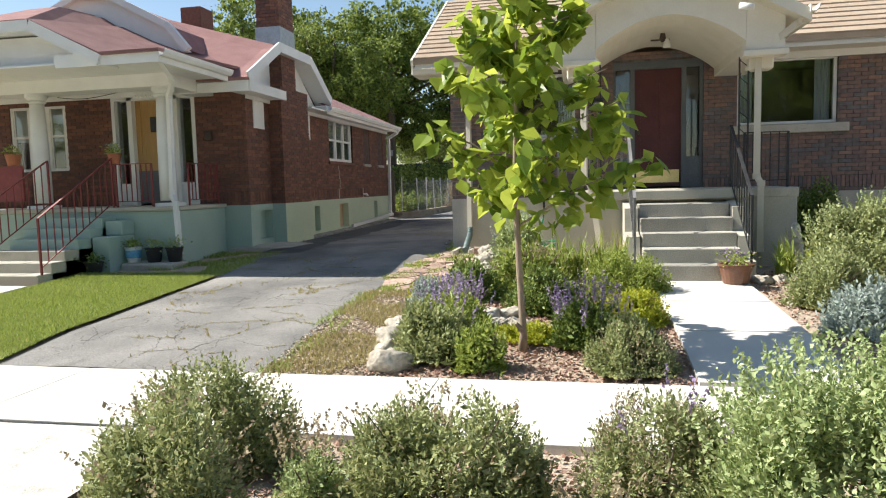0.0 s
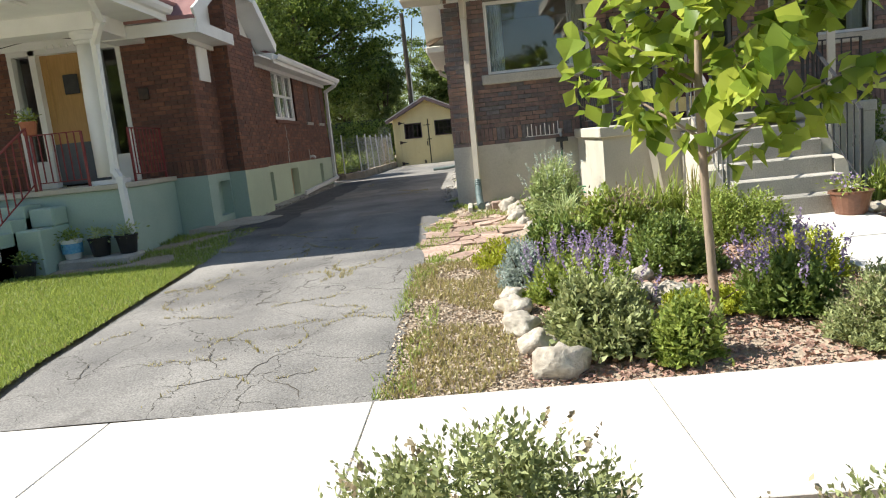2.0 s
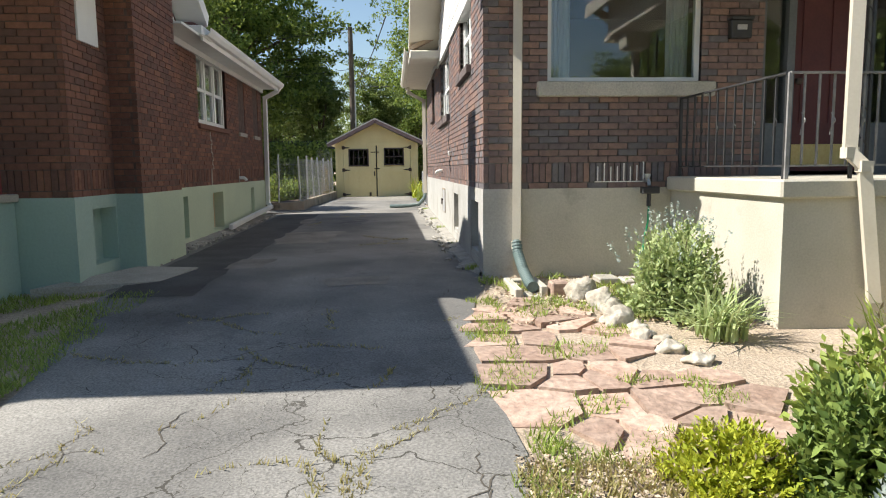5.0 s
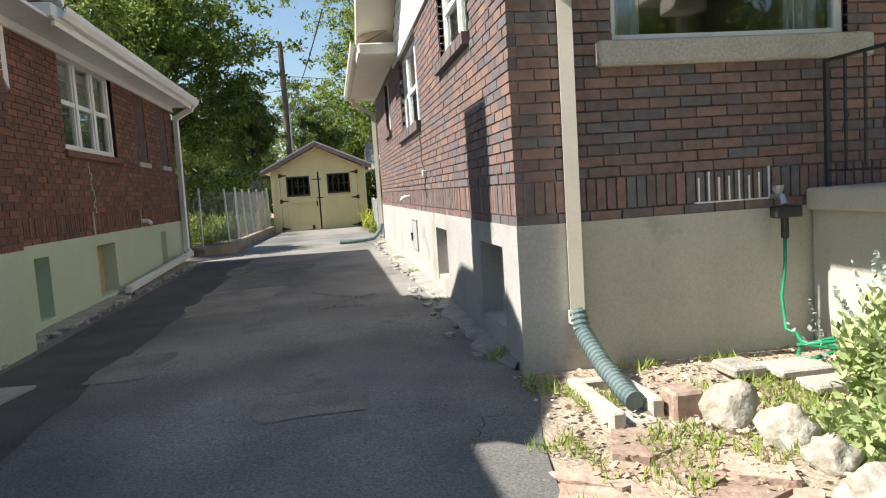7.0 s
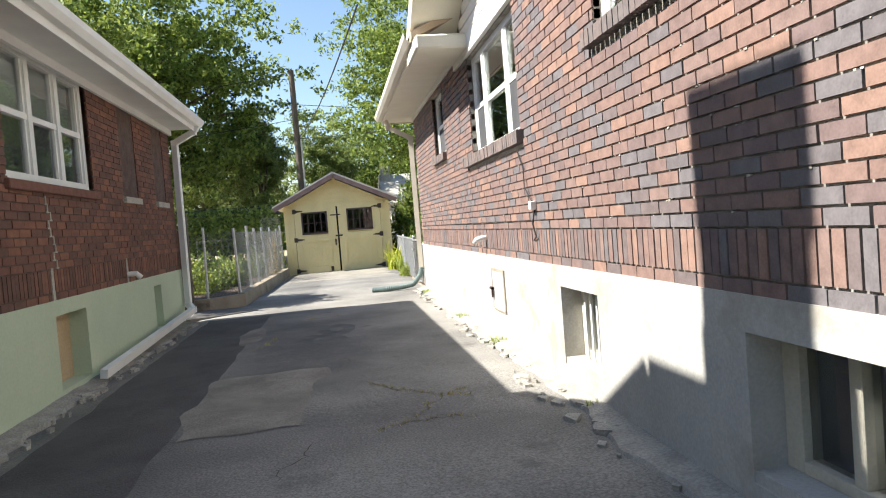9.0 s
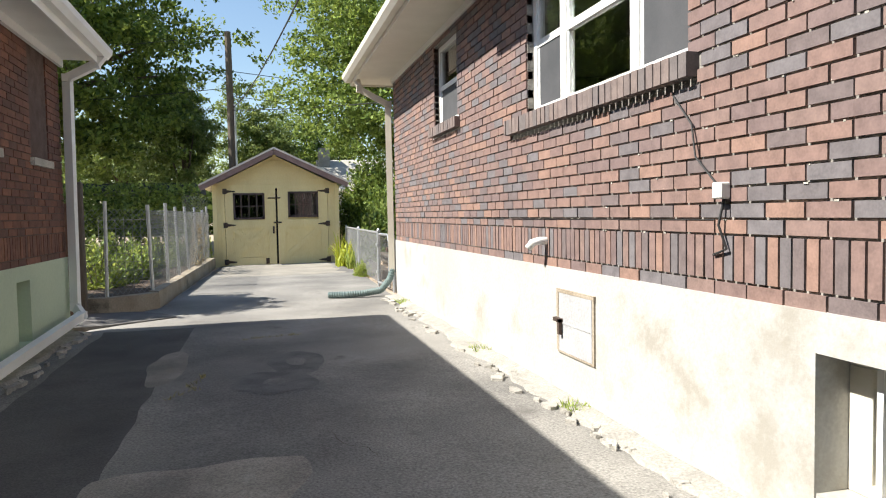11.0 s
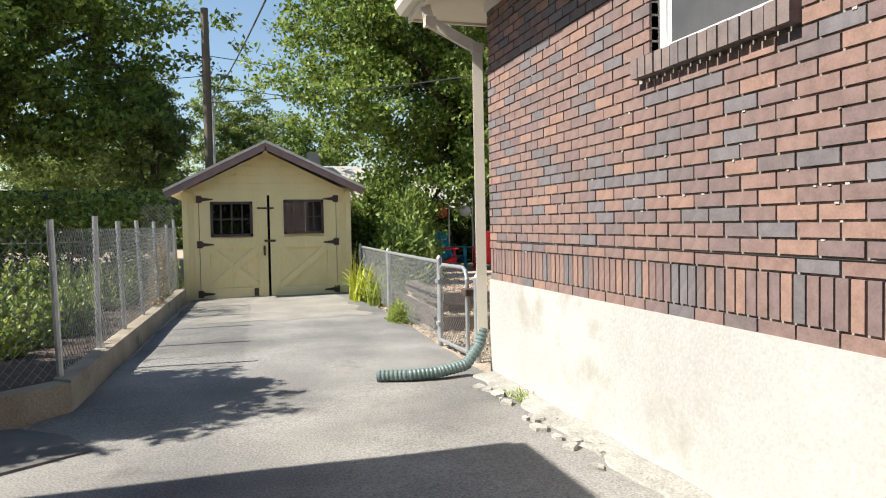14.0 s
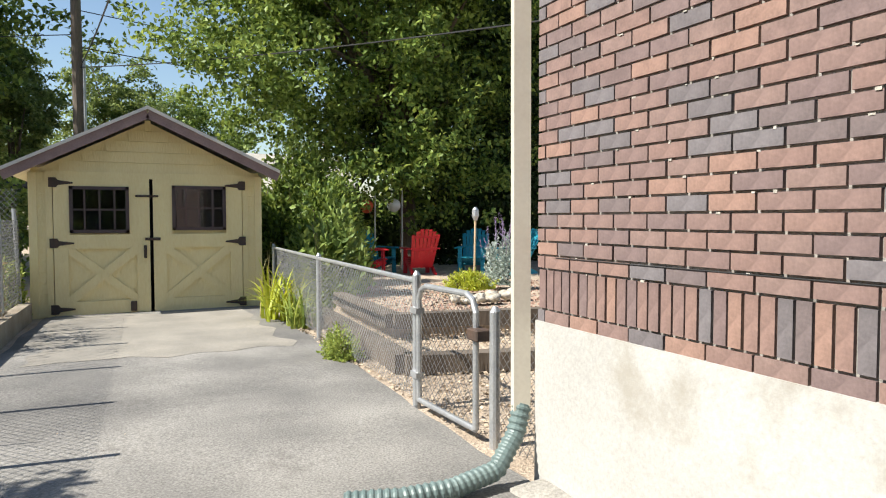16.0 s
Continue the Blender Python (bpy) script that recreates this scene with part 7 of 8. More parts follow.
gx0, gy0, gx1, gy1 = -2.22, 24.93, -2.18, 24.16
tube(bm, [(gx0, gy0, 0.8), (gx0, gy0, 1.5), (gx0, gy0 - 0.04, 1.57), (gx0, gy0 - 0.12, 1.6), (gx1, gy1 + 0.12, 1.6), (gx1, gy1 + 0.04, 1.57), (gx1, gy1, 1.5), (gx1, gy1, 0.8)], 0.02, 10)
tube(bm, [(gx0, gy0, 0.8), (gx1, gy1, 0.8)], 0.02, 10)
part("frame", bm, M["galv"], gate)
chain_link(gate, (gx0, gy0), (gx1, gy1), 0.8, 0.8, 0.06, M["wire"], r=0.0018)
part("latch", boxes((gx1 - 0.05, gx1 + 0.05, gy1 - 0.1, gy1 + 0.03, 1.34, 1.41), bevel=0.008), M["hinge"], gate)
for z in (1.4, 0.95):
    part("hinge", boxes((gx0 - 0.03, gx0 + 0.03, gy0 - 0.02, gy0 + 0.09, z, z + 0.04)), M["galv"], gate)
chain_link(rf, (-2.13, 24.02), (-2.05, 23.5), 0.75, 0.8, 0.06, M["wire"], r=0.0018)
beds = thing("raised_bed", "old railway-sleeper edging of the back garden terrace", "garden edging")
for p, q, z0, z1 in (((-1.9, 26.0), (-0.2, 25.6), 0.74, 0.9), ((-1.9, 26.0), (-1.75, 29.4), 0.74, 0.9), ((-1.4, 27.6), (1.5, 27.2), 0.86, 1.02), ((-1.4, 27.6), (-1.3, 30.0), 0.86, 1.02)):
    bm = bmesh.new()
    beam(bm, (*p, (z0 + z1) / 2), (*q, (z0 + z1) / 2), 0.18, z1 - z0)
    part("sleeper", bm, M["woodpost"], beds)
tagged(part("ground", prism(bmesh.new(), [(-1.3, 27.7), (8, 27.3), (8, 40), (-1.2, 40)], "z", 0.5, 0.87), M["soil"]), "raised terrace of gravel and bark", "terrace", "", "structure")
chips("bark_mulch", "reddish bark over the back terrace", (-1.2, 4.5, 27.7, 32), 5000, 0.06, M["bark"], 41)
for o in [bpy.data.objects[n.name] for n in bpy.data.objects if n.get("label") == "reddish bark over the back terrace"]:
    o.location.z = 0.14


# ---- garden chairs and lanterns ----
def adirondack(name, label, x, y, z, turn, material):
    t = thing(name, label, "chair", "chairs on the back terrace")
    t.matrix_basis = pose(x, y, z, 0, 0, turn)
    for s in (-1, 1):
        bm = bmesh.new()
        beam(bm, (s * 0.25, -0.32, 0.0), (s * 0.25, -0.3, 0.56), 0.03, 0.09, up=(1, 0, 0))
        part("front_leg", bm, material, t)
        bm = bmesh.new()
        beam(bm, (s * 0.25, -0.34, 0.33), (s * 0.24, 0.42, 0.0), 0.03, 0.1)
        part("back_leg", bm, material, t)
        part("armrest", boxes((s * 0.3 - 0.07, s * 0.3 + 0.07, -0.4, 0.3, 0.55, 0.58), bevel=0.01), material, t)
    for k in range(5):
        bm = bmesh.new()
        y0, z0 = -0.34 + 0.1 * k, 0.36 - 0.035 * k
        beam(bm, (-0.25, y0, z0), (0.25, y0, z0), 0.085, 0.02)
        part("seat_slat", bm, material, t)
    for k in range(7):
        s = (k - 3) / 3
        h = 0.98 - 0.12 * s * s
        bm = bmesh.new()
        beam(bm, (s * 0.2, 0.12, 0.16), (s * 0.27, 0.12 + 0.42 * (h - 0.16) / 0.82, h), 0.072, 0.02, up=(0, 1, 0))
        part("back_slat", bm, material, t)
    bm = bmesh.new()
    beam(bm, (-0.26, 0.33, 0.56), (0.26, 0.33, 0.56), 0.03, 0.06)
    beam(bm, (-0.24, 0.46, 0.82), (0.24, 0.46, 0.82), 0.025, 0.05)
    part("back_rail", bm, material, t)
    return t


TZ = 0.86
adirondack("adirondack_chair", "bright red plastic slatted garden armchair seen from behind", 1.72, 34.2, TZ, 172, M["redplastic"])
adirondack("adirondack_chair", "bright red plastic slatted garden armchair", 0.55, 34.2, TZ, 75, M["redplastic"])
adirondack("adirondack_chair", "turquoise plastic slatted garden armchair", 1.0, 35.0, TZ, 20, M["tealplastic"])
adirondack("adirondack_chair", "turquoise plastic slatted garden armchair", 3.0, 34.2, TZ, -35, M["tealplastic"])
adirondack("adirondack_chair", "turquoise plastic slatted garden armchair in shade", 3.6, 33.4, TZ, -80, M["tealplastic"])


def lantern(label, x, y, z, r, material):
    t = thing("paper_lantern", label, "lantern")
    bm = bmesh.new()
    tube(bm, [(x + 0.2, y, 0.9), (x + 0.2, y, z + 0.35)], 0.02, 8)
    part("pole", bm, M["galv"], t)
    bm = bmesh.new()
    tube(bm, [(x + 0.2, y, z + 0.35), (x, y, z + 0.33), (x, y, z + r)], 0.006, 6)
    part("hook", bm, M["cable"], t)
    part("globe", lathe(bmesh.new(), x, y, [(r * math.sin(math.pi * k / 10) + 0.004, z - r * math.cos(math.pi * k / 10)) for k in range(11)], 16), material, t, smooth=True)


lantern("orange-red paper lantern on a pole", 0.85, 35.2, 2.33, 0.15, mat("orange_paper", (0.55, 0.1, 0.04), (0.5, 0.08, 0.03), 5, 0.8))
lantern("white paper lantern on a pole", 1.5, 35.2, 2.36, 0.15, M["white"])
tp = thing("garden_torch", "pale wooden garden torch pole", "torch")
bm = bmesh.new()
tube(bm, [(1.0, 30.3, 0.9), (1.02, 30.3, 2.05)], 0.018, 8)
part("pole", bm, M["plywood"], tp)
part("head", lathe(bmesh.new(), 1.02, 30.3, [(0.03, 2.03), (0.055, 2.1), (0.05, 2.2), (0.02, 2.24)], 12), M["galv"], tp)
for i in range(14):
    boulder("garden_stone", "pale rounded stone edging the back bed", 0.05 + 0.09 * i + RNG.uniform(-0.05, 0.05), 29.1 + RNG.uniform(-0.25, 0.25), 0.93, (RNG.uniform(0.08, 0.14), RNG.uniform(0.07, 0.12), RNG.uniform(0.06, 0.09)), 60 + i, M["rock"], "stones of the back bed")


# ---- front garden ----
for i, (x, y, s) in enumerate([(-1.5, 5.32, (0.18, 0.13, 0.15)), (-1.6, 5.68, (0.12, 0.12, 0.11)), (-1.68, 5.98, (0.13, 0.12, 0.1)), (-1.7, 6.4, (0.13, 0.12, 0.11)), (-1.7, 6.8, (0.11, 0.11, 0.08)),
                               (-0.85, 6.9, (0.14, 0.11, 0.1)), (-0.62, 7.0, (0.13, 0.1, 0.09)), (-0.72, 6.55, (0.13, 0.12, 0.09)), (-0.5, 6.4, (0.17, 0.12, 0.11)), (-0.9, 6.4, (0.1, 0.09, 0.07)), (-0.6, 6.15, (0.09, 0.08, 0.06)),
                               (-1.46, 11.3, (0.2, 0.16, 0.17)), (-1.36, 11.02, (0.15, 0.15, 0.15)), (-1.33, 10.75, (0.14, 0.12, 0.12)), (-1.42, 10.42, (0.17, 0.15, 0.15)), (-1.32, 10.22, (0.1, 0.1, 0.09)), (-1.36, 10.02, (0.12, 0.11, 0.1)), (-1.24, 9.92, (0.09, 0.09, 0.08)), (-1.27, 9.75, (0.12, 0.1, 0.08)), (-1.18, 9.5, (0.13, 0.1, 0.07)),
                               (2.35, 8.9, (0.16, 0.13, 0.11)), (2.6, 9.0, (0.14, 0.12, 0.1)), (2.9, 9.1, (0.12, 0.12, 0.09)), (2.35, 7.6, (0.09, 0.09, 0.07))]):
    s = s if i < 11 else tuple(0.75 * q for q in s)
    boulder("boulder", "large pale cream boulder by the sidewalk" if i == 0 else "pale rounded garden stone edging the bed", x, y, ground_z(y) - 0.02, s, 100 + i, M["rock"], "garden stones")
# pink brick by the splash block
tagged(part("loose_brick", boxes((-1.7, -1.54, 11.38, 11.56, 0.56, 0.73), bevel=0.015), M["flag"]), "loose pink sandstone block by the downspout", "stone")
tagged(part("loose_paver", boxes((-1.15, -0.95, 11.75, 12.0, 0.64, 0.70), (-0.93, -0.6, 11.65, 11.9, 0.64, 0.69), (-0.9, -0.5, 11.4, 11.6, 0.62, 0.67), bevel=0.012), M["kerb"]), "loose pavers lying under the tap", "paver")
# flagstones
fl = tagged(new("pavement"), "pink sandstone crazy-paving beside the driveway", "flagstones", "", "structure")
rr = random.Random(5)
seeds = [(-2.36 + 0.33 * i + (0.16 if j % 2 else 0) + rr.uniform(-0.14, 0.14), 8.3 + 0.29 * j + rr.uniform(-0.12, 0.12)) for j in range(11) for i in range(5)]


def clipped(poly, p, q):
    """The part of a polygon that lies nearer to p than to q."""
    m, d = ((p[0] + q[0]) / 2, (p[1] + q[1]) / 2), (q[0] - p[0], q[1] - p[1])
    side = [(a[0] - m[0]) * d[0] + (a[1] - m[1]) * d[1] for a in poly]
    res = []
    for k in range(len(poly)):
        a, b, sa, sb = poly[k], poly[(k + 1) % len(poly)], side[k], side[(k + 1) % len(poly)]
        if sa <= 0:
            res.append(a)
        if (sa < 0) != (sb < 0) and sa != sb:
            f = sa / (sa - sb)
            res.append((a[0] + (b[0] - a[0]) * f, a[1] + (b[1] - a[1]) * f))
    return res


for p in seeds:
    if p[0] < -2.42 or p[0] > (-1.12 if p[1] < 9.3 else -1.5) or p[1] > 11.15 or rr.random() < 0.08:
        continue
    poly = [(p[0] - 0.4, p[1] - 0.4), (p[0] + 0.4, p[1] - 0.4), (p[0] + 0.4, p[1] + 0.4), (p[0] - 0.4, p[1] + 0.4)]
    for q in seeds:
        if q != p:
            poly = clipped(poly, p, q)
    if len(poly) < 3:
        continue
    cx, cy = sum(a[0] for a in poly) / len(poly), sum(a[1] for a in poly) / len(poly)
    poly = [(cx + (a[0] - cx) * rr.uniform(0.8, 0.97), cy + (a[1] - cy) * rr.uniform(0.8, 0.97)) for a in poly]
    bm = bmesh.new()
    t0, t1, t2 = rr.uniform(0.004, 0.02), rr.uniform(-0.05, 0.05), rr.uniform(-0.05, 0.05)
    slab(bm, [(px, py, ground_z(py) + t0 + t1 * (px - cx) + t2 * (py - cy)) for px, py in poly], 0.07)
    part("flagstone", bm, M["flag"], fl)

bush("sage_shrub", "leggy grey-green sage shrub with spent flower stalks beside the sidewalk", -2.0, 3.28, 0.52, 0.36, 0.66, M["sage"], 0.034, 7244, 1, spikes=16, spike_mat=M["dryleaf"], spike_len=0.06, dry=350, group="strip shrubs")
bush("sage_shrub", "leggy grey-green sage shrub with brown seed heads", -1.78, 2.5, 0.44, 0.38, 0.68, M["sage"], 0.034, 6409, 2, spikes=16, spike_mat=M["dryleaf"], spike_len=0.07, dry=450, group="strip shrubs")
bush("sage_shrub", "wide grey-green sage shrub in the planted strip", -0.55, 2.95, 0.58, 0.42, 0.64, M["sage"], 0.034, 7802, 3, spikes=18, spike_mat=M["dryleaf"], spike_len=0.06, dry=550, group="strip shrubs")
bush("lavender_clump", "thin lavender clump with dry stalks", -1.25, 2.95, 0.2, 0.2, 0.34, M["paleleaf"], 0.03, 1100, 4, spikes=26, spike_mat=M["dryleaf"], spike_len=0.16)
bush("sage_shrub", "half-dead brown sage shrub with purple tips", 0.5, 3.1, 0.44, 0.38, 0.58, M["sage"], 0.032, 4600, 5, dry=2600, spikes=10, spike_mat=M["purple"], spike_len=0.16, group="strip shrubs")
bush("mint_shrub", "big pale green catmint mound with woolly flower heads", 1.25, 2.75, 0.68, 0.57, 0.9, M["paleleaf"], 0.034, 19508, 6, spikes=190, spike_mat=M["paleleaf"], spike_len=0.13, clumps=70)
bush("mint_shrub", "big pale green catmint mound", 2.35, 2.9, 0.5, 0.5, 0.7, M["paleleaf"], 0.034, 6967, 7, spikes=60, spike_mat=M["paleleaf"], spike_len=0.12)
bush("lavender_clump", "dry brown lavender stubble in the strip", 0.15, 2.55, 0.22, 0.2, 0.25, M["dryleaf"], 0.03, 900, 8, spikes=24, spike_mat=M["dryleaf"], spike_len=0.15)

bush("salvia", "tall salvia with violet flower spikes", -1.25, 6.7, 0.34, 0.32, 0.38, M["greenleaf"], 0.055, 2600, 20, spikes=44, spike_mat=M["purple"], spike_len=0.2)
bush("sage_shrub", "bushy grey-green sage by the boulder", -1.18, 5.68, 0.4, 0.36, 0.5, M["sage"], 0.055, 3600, 21, spikes=8, spike_mat=M["purple"], spike_len=0.15)
bush("salvia", "violet salvia in full flower", -1.02, 6.3, 0.28, 0.26, 0.46, M["greenleaf"], 0.05, 1800, 22, spikes=24, spike_mat=M["purple"], spike_len=0.2)
bush("silver_artemisia", "silvery artemisia clump by the boulders", -1.55, 7.15, 0.26, 0.24, 0.42, M["silver"], 0.04, 1800, 23)
bush("sage_shrub", "small green sage by the sidewalk", -0.72, 5.35, 0.24, 0.22, 0.42, M["greenleaf"], 0.045, 1800, 24)
bush("stonecrop", "low lime-yellow stonecrop mat round the tree foot", -0.35, 6.1, 0.34, 0.22, 0.17, M["lime"], 0.03, 2600, 25)
bush("salvia", "dark green salvia with many violet spikes", 0.18, 6.02, 0.36, 0.33, 0.43, M["darkleaf"], 0.06, 2800, 26, spikes=60, spike_mat=M["purple"], spike_len=0.22)
bush("stonecrop", "lime-yellow golden shrub near the path", 0.6, 6.75, 0.4, 0.34, 0.36, M["lime"], 0.035, 3200, 27)
bush("box_ball", "rounded clipped green-brown shrub", 0.52, 5.45, 0.38, 0.34, 0.42, M["sage"], 0.035, 4600, 28, dry=800, clumps=80)
bush("garden_shrub", "dense dark green shrub", -0.28, 7.25, 0.46, 0.36, 0.52, M["darkleaf"], 0.045, 4200, 29)
bush("garden_shrub", "wide rounded green shrub near the path", 0.62, 8.2, 0.55, 0.42, 0.55, M["greenleaf"], 0.04, 5200, 30, clumps=80)
bush("peony", "large leafy green bush with bronze tints", -0.5, 8.45, 0.6, 0.48, 0.6, M["greenleaf"], 0.08, 2600, 31, dry=350)
bush("silver_shrub", "tall grey-green loose bush before the porch", -0.85, 10.75, 0.45, 0.5, 0.78, M["paleleaf"], 0.06, 3400, 32, spikes=40, spike_mat=M["silver"], spike_len=0.14)
bush("stonecrop", "small golden heather clump by the flagstones", -1.72, 8.0, 0.3, 0.26, 0.26, M["lime"], 0.04, 1800, 33, dry=300)
bush("garden_shrub", "leafy shrub at the end of the stone edging", -1.15, 7.85, 0.42, 0.36, 0.5, M["darkleaf"], 0.06, 2400, 34)
for i, (x, y) in enumerate(((0.05, 9.2), (0.35, 9.35), (0.6, 9.0), (-0.2, 9.0))):
    strap_plant("daylily", "arching green daylily leaves before the porch", x, y, 0.4, 0.62, 90, M["greenleaf"], 50 + i)
strap_plant("daylily", "arching pale green daylily leaves by the stone edging", -0.8, 10.0, 0.5, 0.42, 110, M["paleleaf"], 56)
strap_plant("daylily", "yellowing daylily leaves by the steps", 0.7, 9.45, 0.38, 0.6, 60, M["drygrass"], 57)
strap_plant("iris", "green iris leaves beside the porch pier", 2.75, 9.45, 0.35, 0.55, 80, M["greenleaf"], 58)
strap_plant("iris", "green iris leaves beside the porch pier", 3.1, 9.4, 0.35, 0.5, 60, M["lime"], 59)
bush("garden_shrub", "large pale green bush beside the path", 3.5, 8.6, 0.9, 0.7, 1.1, M["sage"], 0.06, 7500, 60, spikes=50, spike_mat=M["paleleaf"], spike_len=0.14, clumps=70)
bush("garden_shrub", "round green bush beside the path", 2.75, 7.7, 0.5, 0.45, 0.6, M["sage"], 0.05, 3600, 61)
bush("silver_artemisia", "blue-silver artemisia beside the path", 2.75, 6.5, 0.5, 0.4, 0.5, M["silver"], 0.05, 3800, 62)
bush("climber", "dark climbing rose against the front wall", 3.9, 12.05, 0.5, 0.2, 1.2, M["darkleaf"], 0.07, 1800, 63)
st = thing("garden_statue", "small weathered cream stone garden figure", "statue")
bm = bmesh.new()
lathe(bm, 3.0, 9.9, [(0.13, 0.52), (0.14, 0.6), (0.1, 0.75), (0.12, 0.9), (0.07, 0.98), (0.08, 1.06), (0.06, 1.14), (0.02, 1.18)], 14)
part("figure", bm, M["rock"], st, smooth=True)

# young tree with large heart-shaped leaves
yt = thing("young_tree", "slender young tree with large bright green heart-shaped leaves", "tree")
tx, ty, tz = -0.4, 5.82, ground_z(5.82)
bm = bmesh.new()
tube(bm, [(tx, ty, tz - 0.05), (tx + 0.01, ty, tz + 0.15), (tx - 0.02, ty, tz + 0.8), (tx - 0.04, ty, tz + 1.5), (tx - 0.02, ty, tz + 2.3), (tx - 0.01, ty, tz + 3.3)], [0.05, 0.032, 0.028, 0.025, 0.02, 0.008], 10)
part("trunk", bm, M["youngbark"], yt, smooth=True)
bm = bmesh.new()
tube(bm, [(tx - 0.01, ty - 0.02, tz + 0.2), (tx - 0.05, ty - 0.05, tz + 0.26)], [0.03, 0.015], 8)
part("branch_stub", bm, M["youngbark"], yt)
rr = random.Random(3)
hl = []
for k in range(4):
    vs = [(0, 0, 0), (0.5, 0.28, 0.05), (0.46, 0.62, 0.04), (0.2, 0.95, -0.03), (0, 1.22, -0.12), (-0.2, 0.95, -0.03), (-0.46, 0.62, 0.04), (-0.5, 0.28, 0.05), (-0.22, 0.06, 0.02), (0.22, 0.06, 0.02), (0, 0.6, -0.06 - 0.02 * k)]
    fs = [(0, 9, 10), (9, 1, 10), (1, 2, 10), (2, 3, 10), (3, 4, 10), (4, 5, 10), (5, 6, 10), (6, 7, 10), (7, 8, 10), (8, 0, 10)]
    me = bpy.data.meshes.new("leaf")
    me.from_pydata([(x * (0.9 + 0.1 * k), y, z * (0.6 + 0.5 * k)) for x, y, z in vs], [], fs)
    me.materials.append(M["bigleaf"])
    hl.append(me)
bs = []
for i in range(17):
    f = i / 16
    a = i * 2.4 + rr.uniform(-0.4, 0.4)
    z0 = tz + 1.12 + 1.85 * f
    L = (1.12 - 0.62 * f) * rr.uniform(0.75, 1.1)
    e = Vector((tx + L * math.cos(a), ty + L * math.sin(a), z0 + 0.42 * L + 0.1))
    s = Vector((tx - 0.02, ty, z0))
    bm = bmesh.new()
    tube(bm, [s, s.lerp(e, 0.5) + Vector((0, 0, 0.05)), e], [0.011, 0.008, 0.003], 6)
    part("branch", bm, M["youngbark"], yt)
    bs.append((s, e))
for i in range(298):
    s, e = rr.choice(bs)
    k = rr.uniform(0.2, 1.08)
    p = s.lerp(e, k) + Vector((rr.uniform(-0.08, 0.08), rr.uniform(-0.08, 0.08), rr.uniform(-0.12, 0.1)))
    ob = new("leaf", hl[i % 4])
    ob.parent = yt
    sz = rr.uniform(0.11, 0.2)
    ob.matrix_basis = Matrix.LocRotScale(p, Euler((radians(rr.uniform(-65, 5)), radians(rr.uniform(-30, 30)), rr.uniform(0, 6.28))), (sz, sz, sz))
# smaller inner leaves
p = []
for i in range(900):
    s, e = rr.choice(bs)
    p.append(tuple(s.lerp(e, rr.uniform(0.1, 1.0)) + Vector((rr.uniform(-0.1, 0.1), rr.uniform(-0.1, 0.1), rr.uniform(-0.2, 0.08)))))
leaves_mesh("inner_leaves", p, 0.165, M["bigleaf"], yt, seed=91, aspect=0.75, droop=0.7)["kind"] = "stuff"
# tip of a second sapling at the path
sb = thing("sapling", "thin sapling with large green leaves by the path", "tree")
bm = bmesh.new()
tube(bm, [(3.6, 4.9 + 0.45, 0.25), (3.55, 5.35, 1.3), (3.4, 5.3, 2.3)], [0.02, 0.015, 0.005], 8)
part("trunk", bm, M["youngbark"], sb)
for i in range(26):
    ob = new("leaf", hl[i % 4])
    ob.parent = sb
    sz = rr.uniform(0.13, 0.2)
    ob.matrix_basis = Matrix.LocRotScale((3.4 + rr.uniform(-0.45, 0.4), 5.3 + rr.uniform(-0.3, 0.3), 1.5 + rr.uniform(-0.3, 0.7)), Euler((radians(rr.uniform(-60, 5)), radians(rr.uniform(-30, 30)), rr.uniform(0, 6.28))), (sz, sz, sz))

# ---- vegetable bed and plants along the fences ----
for i in range(9):
    bush("vegetable_plant", "leafy green vegetable plant behind the wire fence", -6.3 + RNG.uniform(-0.5, 0.45), 24.9 + 0.62 * i, 0.34, 0.34, 0.55 + RNG.uniform(-0.1, 0.2), M["greenleaf"] if i % 3 == 0 else M["darkleaf"], 0.09, 330, 200 + i, base=0.9, category="vegetable", group="vegetable bed")
for i in range(5):
    bush("vegetable_plant", "leafy squash plant further back in the bed", -7.8 + RNG.uniform(-0.6, 0.6), 25.0 + 1.2 * i, 0.5, 0.5, 0.7, M["darkleaf"], 0.12, 400, 220 + i, base=0.9, category="vegetable", group="vegetable bed")
bush("vine", "dry tangled vine on the fence", -5.4, 29.2, 0.12, 1.3, 1.0, M["dryleaf"], 0.05, 700, 231, base=0.98)
strap_plant("iris", "clump of pale green iris leaves at the garage corner", -2.2, 29.6, 0.75, 0.75, 80, M["lime"], 240, width=0.045)
strap_plant("daylily", "daylily with dry flower stalks by the fence", -2.1, 28.9, 0.55, 0.55, 50, M["greenleaf"], 241, width=0.035)
bush("garden_shrub", "tall leafy shrub beside the garage", -1.2, 31.0, 0.7, 0.8, 1.5, M["darkleaf"], 0.17, 1100, 242, base=0.75, clumps=60)
bush("garden_shrub", "tall leafy shrub behind the fence", -0.7, 32.6, 0.8, 0.9, 2.3, M["treeleaf"], 0.11, 4200, 243, base=0.75, clumps=60)
bush("garden_shrub", "tall thicket closing the view beside the garage", -0.9, 34.5, 1.3, 1.0, 2.9, M["treedark"], 0.14, 4200, 249, base=0.75, clumps=70)
